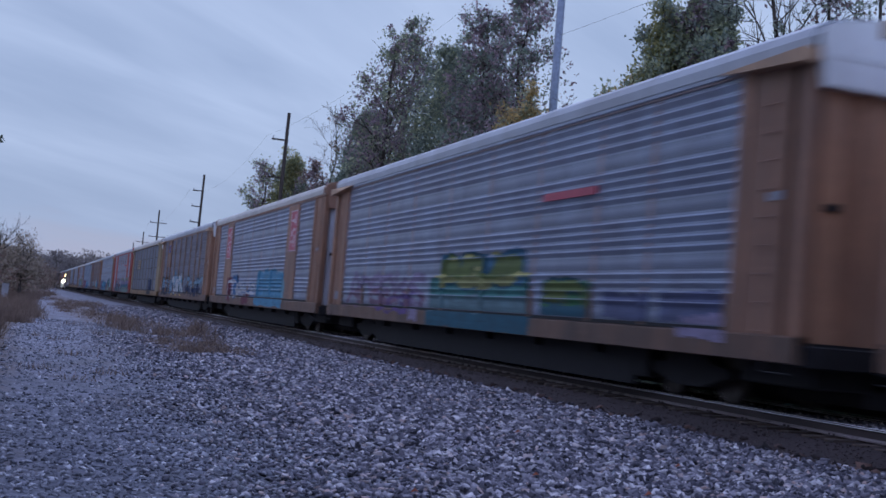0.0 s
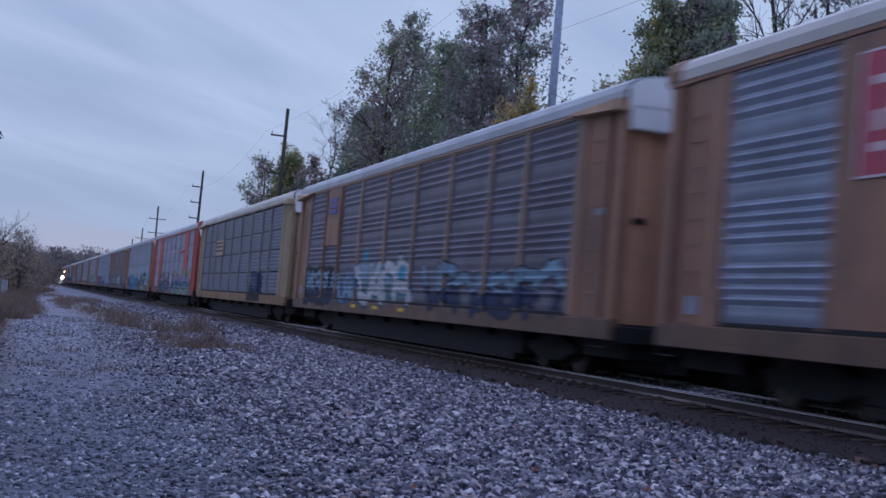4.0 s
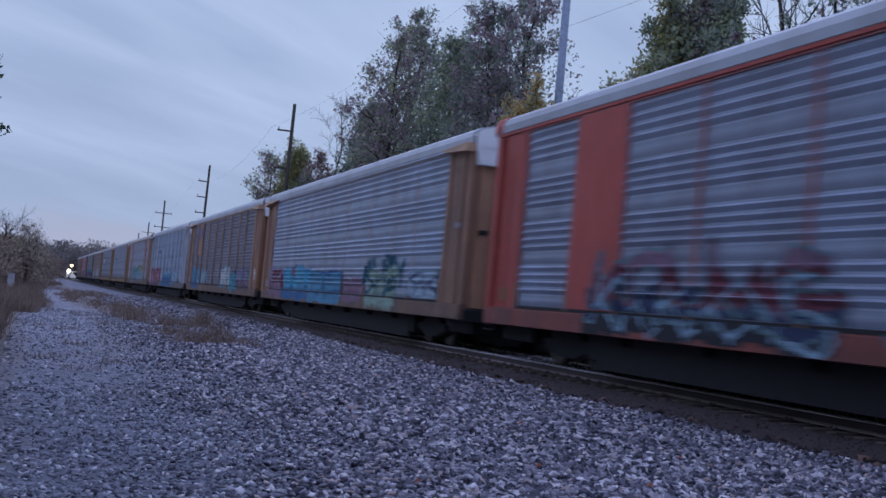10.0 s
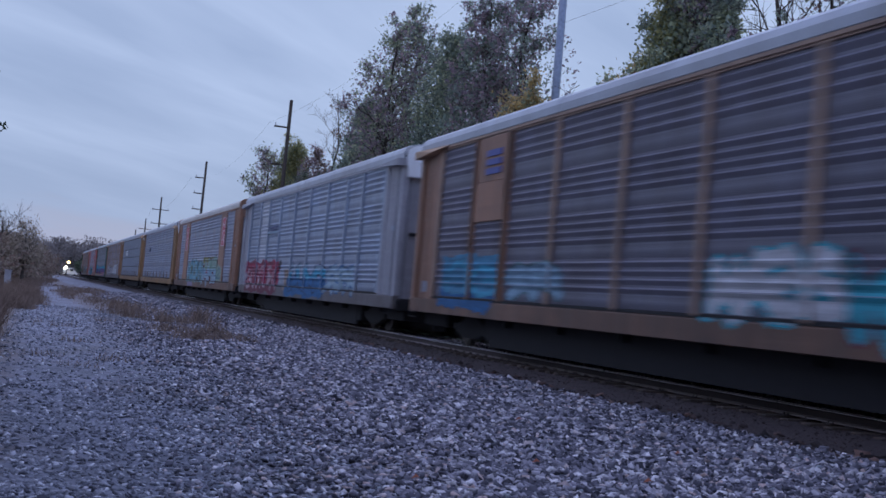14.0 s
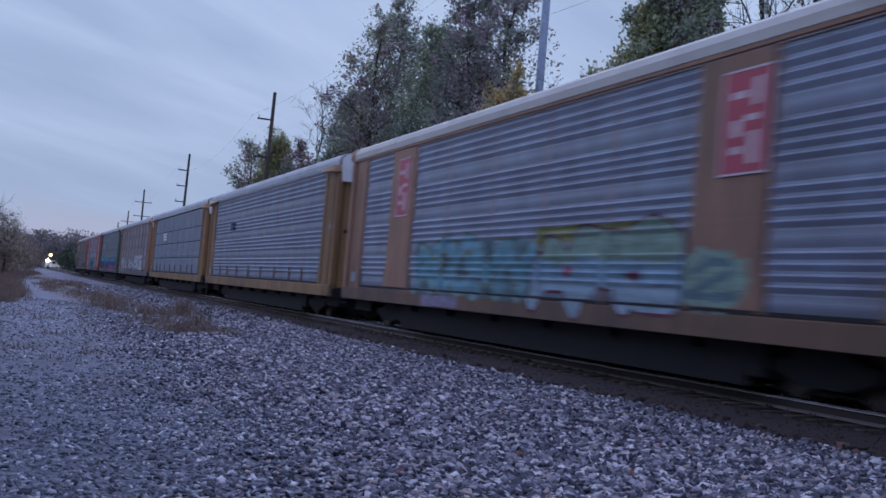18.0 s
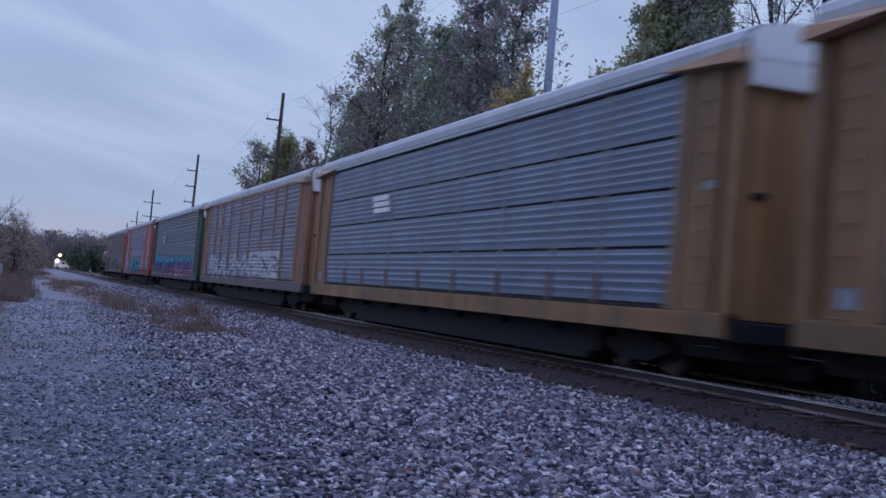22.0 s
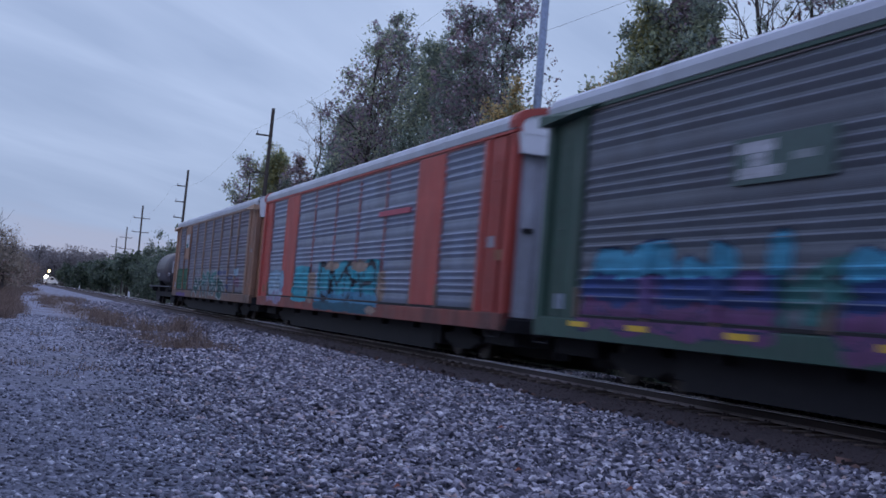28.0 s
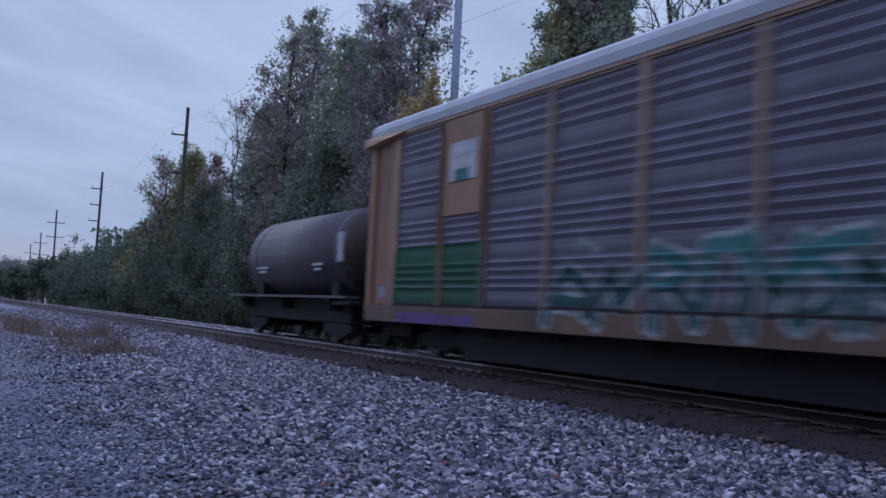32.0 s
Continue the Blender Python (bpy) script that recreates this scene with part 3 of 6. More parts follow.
        extrude_y(bm, [(x * 1.004, z + 0.012) for x, z in outer] + [(x * 0.99, z) for x, z in outer[::-1]], a - 0.03, a + 0.03)
        part("roof_seam", bm, roof_m, car)
    # ends: strip, recessed panel with rungs, groove, corner post, doors, wedge under the eave, roof hood
    for e in (-1, 1):
        def band(a, b):
            return (min(e * a, e * b), max(e * a, e * b))
        part("end_post", box(-1.60, -1.42, *band(11.74, 12.0), 1.0, 5.16, 0.012), end_m, car)
        part("end_panel", box(-1.557, -1.44, *band(12.0, 12.98), 1.0, 5.16), end_m, car, "flat end panel")
        part("panel_flange", box(-1.592, -1.54, *band(12.94, 12.98), 1.0, 5.1), end_m, car)
        part("groove_back", box(-1.43, -1.38, *band(12.98, 13.17), 0.95, 5.16), end_m, car)
        part("corner_post", box(-1.605, -1.38, *band(13.17, HALF), 0.86, 5.16, 0.03), end_m, car)
        part("corner_post", box(1.38, 1.605, *band(13.17, HALF), 0.86, 5.16, 0.03), end_m, car)
        # tapering wedge that juts out under the eave
        if not spec.get("arch"):
            bm = bmesh.new()
            side = [(11.2, 5.225), (11.2, 5.205), (12.0, 5.11), (13.52, 5.02), (13.52, 5.235)]
            va = [bm.verts.new((-1.80 + 0.12 * (y < 11.5), e * y, z)) for y, z in side]
            vb = [bm.verts.new((-1.45, e * y, z)) for y, z in side]
            bm.faces.new(va)
            bm.faces.new(vb[::-1])
            for q in range(len(side)):
                bm.faces.new((va[q], va[(q + 1) % 5], vb[(q + 1) % 5], vb[q]))
            bmesh.ops.recalc_face_normals(bm, faces=bm.faces[:])
            part("eave_bracket", bm, M_BRACKET if end_m in (M_ORANGE, M_YELLOW) else end_m, car)
        # solid dark block in place of the shaded hollow of the eave
        part("eave_notch", box(-1.585, -1.3, *band(HALF - 0.02, HALF + 0.06), 5.215, 5.42), M_SEAM_SHADE, car, "near-black block painted as the shade in the open eave end")
        for s in (-1, 1):
            bm = bmesh.new()
            # folding door leaf with vertical flutes
            xs = [s * v for v in (0.02, 0.30, 0.34, 0.62, 0.66, 0.94, 0.98, 1.30, 1.34, 1.40)]
            ys = [HALF - v for v in (0.08, 0.08, 0.03, 0.03, 0.08, 0.08, 0.03, 0.03, 0.09, 0.09)]
            pts = [(x, e * y) for x, y in zip(xs, ys)]
            lo = [bm.verts.new((x, y, 1.05)) for x, y in pts]
            hi = [bm.verts.new((x, y, 4.95)) for x, y in pts]
            for q in range(len(pts) - 1):
                bm.faces.new((lo[q], lo[q + 1], hi[q + 1], hi[q]))
            leaf = part("end_door", bm, door_m, car)
            part("latch", box(min(s * 1.0, s * 1.26), max(s * 1.0, s * 1.26), *band(HALF - 0.05, HALF + 0.02), 2.95, 3.06, 0.01), M_BLACK, leaf, "black door latch")
            part("door_bar", tube((s * 0.8, e * (HALF - 0.01), 1.1), (s * 0.8, e * (HALF - 0.01), 4.6), 0.022, n=6), door_m, leaf)
        bm = bmesh.new()
        low = 4.70
        loop = [(-1.46, low)] + [(x * 0.955, z - 0.035) for x, z in outer] + [(1.46, low)]
        va = [bm.verts.new((x, e * (HALF - 0.25), z)) for x, z in loop]
        vb = [bm.verts.new((x, e * (HALF + 0.09 + 0.05 * (5.6 - z)), z)) for x, z in loop]
        bm.faces.new(va)
        bm.faces.new(vb[::-1])
        for q in range(len(loop)):
            bm.faces.new((va[q], va[(q + 1) % len(loop)], vb[(q + 1) % len(loop)], vb[q]))
        bmesh.ops.recalc_face_normals(bm, faces=bm.faces[:])
        hood = part("roof_cap", bm, spec.get("cap", M_CAP), car, "end cap of the roof")
        part("cap_fold", box(-1.44, 1.44, *band(HALF + 0.1, HALF + 0.128), 5.13, 5.155), spec.get("cap", M_CAP), hood)
        if spec.get("arch"):
            bm = bmesh.new()
            extrude_y(bm, [(x * 1.008, z + 0.02) for x, z in outer] + [(x * 0.93, z - 0.12) for x, z in outer[::-1]], *band(HALF - 0.3, HALF + 0.14))
            bmesh.ops.recalc_face_normals(bm, faces=bm.faces[:])
            part("end_arch", bm, spec["arch"], car, "painted rim of the roof end")
        part("end_sill", box(-1.5, 1.5, *band(HALF - 0.2, HALF + 0.12), 0.72, 1.04, 0.02), M_BLACK, car)
        bm = bmesh.new()
        add_tube(bm, (-1.63, e * 13.35, 0.62), (-1.63, e * 12.75, 0.62), 0.014, n=6)
        add_tube(bm, (-1.63, e * 13.35, 0.62), (-1.60, e * 13.35, 0.95), 0.014, n=6)
        add_tube(bm, (-1.63, e * 12.75, 0.62), (-1.60, e * 12.75, 0.95), 0.014, n=6)
        part("step", bm, M_BLACK, car)
        ladder(car, e * 12.55, end_m)
        coupler(car, e * (HALF + 0.1), e)
        part("draft_gear", box(-1.15, 1.15, *band(11.5, 13.3), 0.42, 0.94, 0.03), M_BLACK, car)
        part("brake_rigging", box(-1.2, 1.2, *band(8.2, 8.7), 0.25, 0.94, 0.03), M_BLACK, car)
    for y, z, w, h, m in spec.get("placards", ((-12.85, 3.12, 0.3, 0.13, M_SHEET_LIGHT), (12.25, 1.32, 0.36, 0.3, M_SHEET_LIGHT))):
        part("placard", box(-1.575, -1.54, y, y + w, z, z + h), m, car, "small stencilled placard")
    running_gear(car, (-9.9, 9.9))
    for name, spot, mat, out, lab in spec.get("marks", ()):
        y0, y1, z0, z1 = spot
        part(name, box(-1.622 - out, -1.56, y0, y1, z0, z1), mat, car, lab)
    for n, coats in enumerate(GRAFFITI.get(k, ())):
        graffiti(car, 100 * k + n + 7, coats, flush, plates)
    return car


def sp(name, r, g, b):
    return spray(name, (0.88 * r, 0.88 * g, 0.88 * b))


P_CYAN = sp("cyan_spray", 0.085, 0.40, 0.58)
P_BLUE = sp("blue_spray", 0.045, 0.165, 0.36)
P_SKY = sp("sky_spray", 0.28, 0.44, 0.56)
P_WHITE = sp("white_spray", 0.60, 0.62, 0.66)
P_BLACK = sp("black_spray", 0.026, 0.028, 0.038)
P_NAVY = sp("navy_spray", 0.033, 0.051, 0.116)
P_TEAL = sp("teal_spray", 0.072, 0.246, 0.233)
P_MINT = sp("mint_spray", 0.283, 0.418, 0.343)
P_GREEN = sp("green_spray", 0.055, 0.19, 0.075)
P_PURPLE = sp("purple_spray", 0.166, 0.106, 0.280)
P_LILAC = sp("lilac_spray", 0.322, 0.277, 0.405)
P_PINK = sp("pink_spray", 0.400, 0.184, 0.280)
P_DULL = sp("dull_cyan_spray", 0.20, 0.41, 0.50)
P_OLIVE = sp("olive_spray", 0.30, 0.31, 0.13)
P_AZURE = sp("azure_spray", 0.09, 0.29, 0.45)
P_MAGENTA = sp("magenta_spray", 0.20, 0.085, 0.20)
P_AQUA = sp("aqua_spray", 0.055, 0.40, 0.50)
P_MOSS = sp("moss_spray", 0.15, 0.20, 0.065)
P_PALE = sp("pale_lime_spray", 0.31, 0.345, 0.23)
P_DEEP = sp("deep_teal_spray", 0.03, 0.12, 0.17)
P_RED = sp("red_spray", 0.40, 0.05, 0.10)
P_MAROON = sp("maroon_spray", 0.182, 0.051, 0.077)
P_TAN = sp("tan_spray", 0.384, 0.293, 0.233)
P_ICE = sp("ice_blue_spray", 0.36, 0.50, 0.60)
P_SLATE = sp("slate_spray", 0.13, 0.15, 0.26)
P_MAUVE = sp("mauve_spray", 0.26, 0.16, 0.23)
P_GREYTEAL = sp("grey_teal_spray", 0.14, 0.24, 0.27)
P_BLUETEAL = sp("blue_teal_spray", 0.06, 0.17, 0.27)
P_LEMON = sp("lemon_spray", 0.52, 0.50, 0.20)
P_NAVYBLUE = sp("navy_blue_spray", 0.05, 0.09, 0.26)
P_BLUSH = sp("blush_spray", 0.55, 0.42, 0.46)
P_DARKGREEN = sp("dark_green_spray", 0.035, 0.14, 0.08)
P_BOTTLE = sp("bottle_green_spray", 0.03, 0.105, 0.10)
P_GREYWHITE = sp("grey_white_spray", 0.38, 0.43, 0.44)
P_BAR = plain("faded_white_bar", (0.60, 0.52, 0.56), 0.6)
P_LOGO_RED = plain("logo_red", (0.44, 0.055, 0.095), 0.5)
P_LOGO_BLUE = plain("logo_blue", (0.05, 0.07, 0.30), 0.5)
P_SIGN = plain("sign_yellow", (0.36, 0.25, 0.165), 0.5)
M_LOGOGREEN = plain("logo_green", (0.055, 0.105, 0.095), 0.5)
M_TAB = plain("yellow_tab", (0.75, 0.48, 0.03), 0.5)


def bars_logo(y0, y1, z0, z1, mat, n=3, upright=False):
    """Unreadable lettering as plain bars."""
    out = []
    for i in range(n):
        h = (z1 - z0) / n
        out.append(("marking", (y0, y1, z0 + i * h + 0.16 * h, z0 + (i + 1) * h - 0.16 * h), mat, 0.0, ""))
    return out


def red_logo(y0, y1, z0, z1):
    """Red panel with a thin pale edge and plain pale blocks."""
    w, h, t = y1 - y0, z1 - z0, 0.035
    out = [("marking", (y0, y1, z0, z1), P_LOGO_RED, -0.008, "red panel with pale blocks")]
    cells = [(0, 1, 0, t / h), (0, 1, 1 - t / h, 1), (0, t / w, t / h + 0.004, 1 - t / h - 0.004), (1 - t / w, 1, t / h + 0.004, 1 - t / h - 0.004)]
    cells += [(0.25, 0.4, 0.1, 0.4), (0.55, 0.78, 0.2, 0.27), (0.6, 0.76, 0.36, 0.52), (0.24, 0.5, 0.5, 0.56), (0.22, 0.36, 0.64, 0.9), (0.5, 0.8, 0.72, 0.79)]
    for a, b, c, d in cells:
        out.append(("marking", (y0 + a * w, y0 + b * w, z0 + c * h, z0 + d * h), P_BAR, -0.003, ""))
    return out


ORANGE = dict(frame=M_ORANGE, sheet=M_SHEET, roof=M_ROOF)
RED_PLACARDS = ((-12.6, 2.62, 0.4, 0.26, M_GREYPAINT), (-13.2, 2.32, 0.45, 0.24, M_YELLOW), (12.25, 1.32, 0.36, 0.3, M_YELLOW))
# sprayed pieces, car by car; y grows towards the rear of the car
GRAFFITI = {}


def piece(number, *coats):
    GRAFFITI.setdefault(number, []).append(coats)


piece(0, ("letters", 3, 2.9, 10.8, 1.1, 2.2, 6, 0.13, ((0.5, P_MAUVE), (1, P_LILAC))), ("letters", 5, 3.2, 7.4, 1.0, 1.6, 4, 0.05, P_PURPLE),
      ("area", 3.2, 4.0, 0.82, 1.5, P_LILAC, 0.12))
piece(0, ("area", -4.3, 2.5, 0.78, 1.25, P_DEEP, 0.03), ("area", -4.1, 2.5, 1.2, 2.05, ((0.45, P_GREYTEAL), (1, P_TEAL)), 0.05),
      ("area", -3.8, 1.7, 1.9, 2.62, P_BLUETEAL, 0.09), ("letters", 7, -3.3, 1.5, 1.75, 2.6, 4, 0.2, ((0.35, P_OLIVE), (1, P_MOSS)), P_DEEP),
      ("blob", 1.6, 2.07, 0.5, 0.05, P_LEMON), ("blob", -3.6, 2.1, 0.45, 0.05, P_LEMON), ("blob", -0.2, 2.56, 0.3, 0.06, P_LEMON),
      ("blob", 0.7, 2.5, 0.25, 0.05, P_LEMON), ("blob", -1.0, 2.25, 0.3, 0.05, P_LEMON), ("blob", -2.0, 2.6, 0.3, 0.05, P_LEMON))
piece(0, ("area", -7.0, -4.7, 1.22, 1.98, ((0.3, P_DEEP), (1, P_GREEN)), 0.05), ("letters", 9, -6.8, -4.8, 1.45, 1.95, 2, 0.1, P_MOSS, P_DEEP))
piece(0, ("area", -9.2, -7.5, 1.24, 1.72, P_SLATE, 0.06), ("area", -11.6, -9.6, 1.24, 1.76, P_SLATE, 0.06), ("area", -11.6, -10.3, 1.0, 1.4, P_LILAC, 0.08))
piece(1, ("area", -7.1, -0.8, 0.84, 2.32, P_AZURE, 0.07), ("letters", 21, -6.9, -1.0, 1.2, 2.4, 4, 0.16, P_AZURE, P_DULL, 0.035), ("blob", -7.2, 1.6, 0.2, 0.5, P_DULL))
piece(1, ("blob", 5.2, 1.7, 1.3, 0.6, P_BLUE), ("area", 6.3, 7.6, 0.95, 2.2, P_MAROON, 0.1), ("letters", 23, 3.2, 7.4, 1.05, 2.1, 3, 0.08, P_WHITE),
      ("letters", 24, -0.7, 3.2, 1.3, 1.85, 3, 0.07, P_WHITE, P_BLUE), ("area", 0.8, 2.6, 0.84, 1.3, P_MAROON, 0.12))
piece(2, ("area", 7.4, 11.6, 0.95, 2.35, P_BLACK, 0.08), ("letters", 31, 7.6, 11.5, 1.05, 2.2, 5, 0.1, ((0.4, P_NAVY), (1, P_SKY))))
piece(2, ("area", 4.3, 6.4, 1.2, 1.8, P_BLUE, 0.12), ("letters", 33, 4.4, 7.3, 1.1, 2.1, 4, 0.1, P_SKY, P_NAVY))
piece(2, ("area", -1.3, 4.1, 1.25, 2.35, ((0.5, P_GREYTEAL), (1, P_SKY)), 0.14), ("letters", 35, -1.2, 4.1, 1.15, 2.45, 4, 0.17, P_WHITE, P_DEEP, 0.06, 0.1),
      ("blob", 3.4, 2.6, 0.25, 0.2, P_CYAN), ("blob", -0.5, 2.1, 0.4, 0.2, P_CYAN))
piece(2, ("letters", 37, -11.2, -2.6, 1.1, 2.2, 7, 0.14, ((0.5, P_NAVY), (1, P_SKY)), P_BLACK))
piece(3, ("area", -7.9, -4.6, 0.82, 1.3, P_BLACK, 0.06), ("area", -7.6, -4.7, 1.22, 2.24, P_NAVY, 0.04), ("blob", -7.6, 1.6, 0.35, 0.42, P_BLACK), ("letters", 41, -6.6, -4.9, 1.45, 2.0, 2, 0.04, P_SLATE), ("area", -5.6, -4.9, 1.2, 1.6, P_BLACK, 0.05))
piece(4, ("area", 0.6, 8.2, 0.82, 1.75, ((0.45, P_BLACK), (1, P_NAVY)), 0.16),
      ("letters", 51, 0.8, 7.9, 1.0, 2.35, 5, 0.14, ((0.3, P_NAVY), (0.75, P_MAROON), (1, P_MAUVE)), P_GREYTEAL, 0.05, 0.1), ("letters", 55, 0.7, 7.8, 0.86, 1.9, 6, 0.035, P_SKY))
piece(4, ("area", -11.5, -0.5, 0.86, 2.25, ((0.2, P_GREYTEAL), (0.6, P_SLATE), (1, P_PALE)), 0.22),
      ("letters", 53, -11.4, -0.7, 0.95, 2.3, 6, 0.24, ((0.3, P_TEAL), (0.55, P_BLUETEAL), (1, P_LILAC)), P_SLATE, 0.06), ("blob", -8.3, 2.35, 0.5, 0.2, P_PALE),
      ("blob", -10.6, 2.3, 0.8, 0.25, P_PALE), ("blob", -2.2, 2.35, 0.6, 0.18, P_PALE), ("blob", -1.0, 1.7, 0.3, 0.5, P_PALE), ("blob", -11.2, 1.6, 0.35, 0.6, P_PALE),
      ("letters", 54, -11.0, -2.0, 0.8, 1.5, 8, 0.07, P_MINT))
piece(5, ("area", 8.9, 11.6, 0.88, 2.15, ((0.6, P_MAUVE), (1, P_LILAC)), 0.1), ("letters", 61, 9.0, 11.5, 1.2, 2.1, 2, 0.12, P_MAROON, P_LILAC))
piece(5, ("area", 3.8, 8.8, 0.84, 2.1, ((0.3, P_BLUE), (0.5, P_AZURE), (1, P_CYAN)), 0.1), ("letters", 62, 4.0, 8.7, 1.3, 2.25, 3, 0.15, P_CYAN, P_BLUE, 0.04),
      ("blob", 6.7, 2.0, 0.3, 0.3, P_MAUVE))
piece(5, ("area", -1.4, 3.7, 0.82, 2.0, ((0.3, P_AZURE), (1, P_BLUE)), 0.06), ("letters", 63, -1.2, 3.6, 1.25, 1.95, 3, 0.14, P_AZURE))
piece(5, ("area", -4.0, -1.6, 0.95, 1.75, P_MAUVE, 0.12))
piece(5, ("letters", 65, -8.3, -4.2, 1.5, 2.45, 4, 0.13, P_DEEP), ("area", -7.9, -4.6, 0.86, 2.0, P_MINT, 0.15), ("letters", 66, -7.9, -4.5, 1.2, 1.9, 3, 0.06, P_DEEP))
piece(5, ("area", -11.6, -9.1, 1.22, 2.05, P_ICE, 0.05), ("letters", 67, -11.4, -9.2, 1.3, 1.9, 2, 0.05, P_SLATE))
piece(6, ("area", 7.3, 11.1, 0.95, 2.3, ((0.3, P_BLUE), (1, P_AZURE)), 0.08), ("letters", 71, 7.5, 10.8, 1.3, 2.1, 2, 0.08, P_CYAN))
piece(6, ("letters", 72, 3.9, 6.5, 1.25, 2.05, 2, 0.14, P_SKY, P_GREYTEAL))
piece(6, ("letters", 73, -5.0, -1.7, 1.15, 2.25, 4, 0.15, P_WHITE, P_AQUA, 0.05, 0.1))
piece(6, ("letters", 74, -7.4, -5.1, 0.9, 2.2, 2, 0.18, P_AQUA, P_MAROON),
      ("letters", 75, -11.4, -7.4, 1.15, 2.15, 4, 0.15, ((0.4, P_MAUVE), (1, P_LILAC)), P_NAVY, 0.05, 0.1), ("blob", -8.8, 1.6, 0.28, 0.5, P_AQUA),
      ("blob", -10.9, 1.8, 0.3, 0.3, P_TEAL))
piece(7, ("area", 3.9, 11.7, 0.84, 2.3, ((0.3, P_MAROON), (1, P_RED)), 0.1), ("letters", 81, 4.2, 11.6, 1.0, 2.0, 7, 0.08, P_BLUSH),
      ("letters", 82, 4.2, 11.5, 1.3, 2.35, 6, 0.06, P_MAROON), ("blob", 3.7, 2.1, 0.25, 0.25, P_BLACK))
piece(7, ("area", 1.2, 2.6, 0.95, 1.9, P_TAN, 0.12), ("area", -4.6, 2.2, 0.84, 1.6, P_BLUE, 0.12),
      ("letters", 83, -4.6, 1.5, 1.1, 2.15, 4, 0.17, ((0.45, P_BLUE), (0.75, P_CYAN), (1, P_ICE)), P_NAVY))
piece(7, ("letters", 84, -8.8, -5.0, 1.1, 2.1, 3, 0.14, P_ICE, P_BLUE))
piece(8, ("area", -1.0, 6.5, 1.1, 2.42, P_GREYTEAL, 0.08), ("letters", 91, -0.9, 6.5, 1.1, 2.5, 5, 0.2, P_DULL, P_OLIVE, 0.035),
      ("area", 3.0, 5.6, 0.8, 1.08, P_LILAC, 0.02))
piece(8, ("area", -6.5, -1.2, 2.3, 2.66, P_OLIVE, 0.05), ("letters", 92, -6.8, -1.1, 1.0, 2.6, 3, 0.3, ((0.35, P_ICE), (0.6, P_SKY), (1, P_MINT)), P_MAROON, 0.05), ("blob", -2.7, 1.75, 0.16, 0.12, P_RED),
      ("blob", -5.3, 1.7, 0.3, 0.08, P_MAROON))
piece(8, ("blob", -7.8, 1.65, 0.95, 0.5, P_MINT), ("letters", 93, -8.5, -7.1, 1.3, 2.0, 1, 0.06, P_GREYTEAL))
piece(11, ("letters", 111, -1.8, 10.4, 1.1, 2.35, 7, 0.19, P_WHITE, P_GREYTEAL, 0.03), ("letters", 112, -1.5, 9.5, 1.2, 2.2, 6, 0.04, P_SLATE))
piece(11, ("area", -9.0, -1.8, 1.16, 2.46, P_WHITE, 0.03), ("letters", 113, -8.8, -2.0, 1.25, 2.3, 3, 0.045, P_SLATE), ("blob", -4.4, 2.55, 0.35, 0.1, P_TAN),
      ("blob", -6.8, 2.58, 0.45, 0.12, P_TAN))
piece(12, ("area", 5.4, 11.2, 0.95, 2.0, ((0.35, P_MAGENTA), (1, P_PURPLE)), 0.1),
      ("letters", 121, 5.4, 11.2, 1.05, 2.5, 4, 0.27, ((0.3, P_MAGENTA), (0.62, P_NAVYBLUE), (1, P_CYAN)), P_NAVY, 0.04))
piece(12, ("letters", 122, 3.9, 5.5, 1.3, 2.2, 2, 0.12, P_TEAL), ("area", -1.4, 3.9, 0.82, 2.0, ((0.4, P_MAGENTA), (1, P_PURPLE)), 0.08),
      ("letters", 123, -1.4, 3.9, 1.1, 2.45, 3, 0.3, ((0.3, P_MAGENTA), (0.6, P_NAVYBLUE), (1, P_CYAN)), P_NAVY, 0.04))
piece(12, ("area", -10.6, -2.0, 0.86, 1.6, P_MAGENTA, 0.15),
      ("letters", 124, -10.6, -1.9, 1.0, 2.35, 5, 0.24, ((0.35, P_PINK), (0.7, P_PURPLE), (1, P_AQUA)), P_NAVY, 0.05))
piece(13, ("area", 8.6, 11.4, 0.95, 2.2, ((0.4, P_LILAC), (1, P_SKY)), 0.1), ("letters", 131, 8.8, 11.2, 1.1, 2.1, 2, 0.1, P_ICE))
piece(13, ("area", 4.4, 6.9, 1.05, 2.36, P_AQUA, 0.05), ("area", 3.6, 4.4, 1.0, 2.1, P_TAN, 0.1))
piece(13, ("area", -4.2, 3.3, 1.05, 2.45, ((0.3, P_AZURE), (1, P_AQUA)), 0.05), ("area", -4.0, 3.4, 0.82, 1.12, P_DEEP, 0.04),
      ("letters", 132, -3.9, 3.1, 1.2, 2.4, 4, 0.07, P_BLACK), ("blob", 1.5, 2.34, 1.0, 0.16, P_TAN), ("blob", -1.9, 2.3, 0.8, 0.2, P_TAN),
      ("blob", -4.4, 1.75, 0.3, 0.5, P_TAN), ("blob", -3.6, 0.95, 0.5, 0.12, P_TAN), ("blob", 2.6, 2.4, 0.5, 0.1, P_BLACK))
piece(14, ("area", 6.9, 11.6, 1.2, 2.5, P_DARKGREEN, 0.03), ("area", 7.2, 11.3, 0.78, 1.0, P_PURPLE, 0.04))
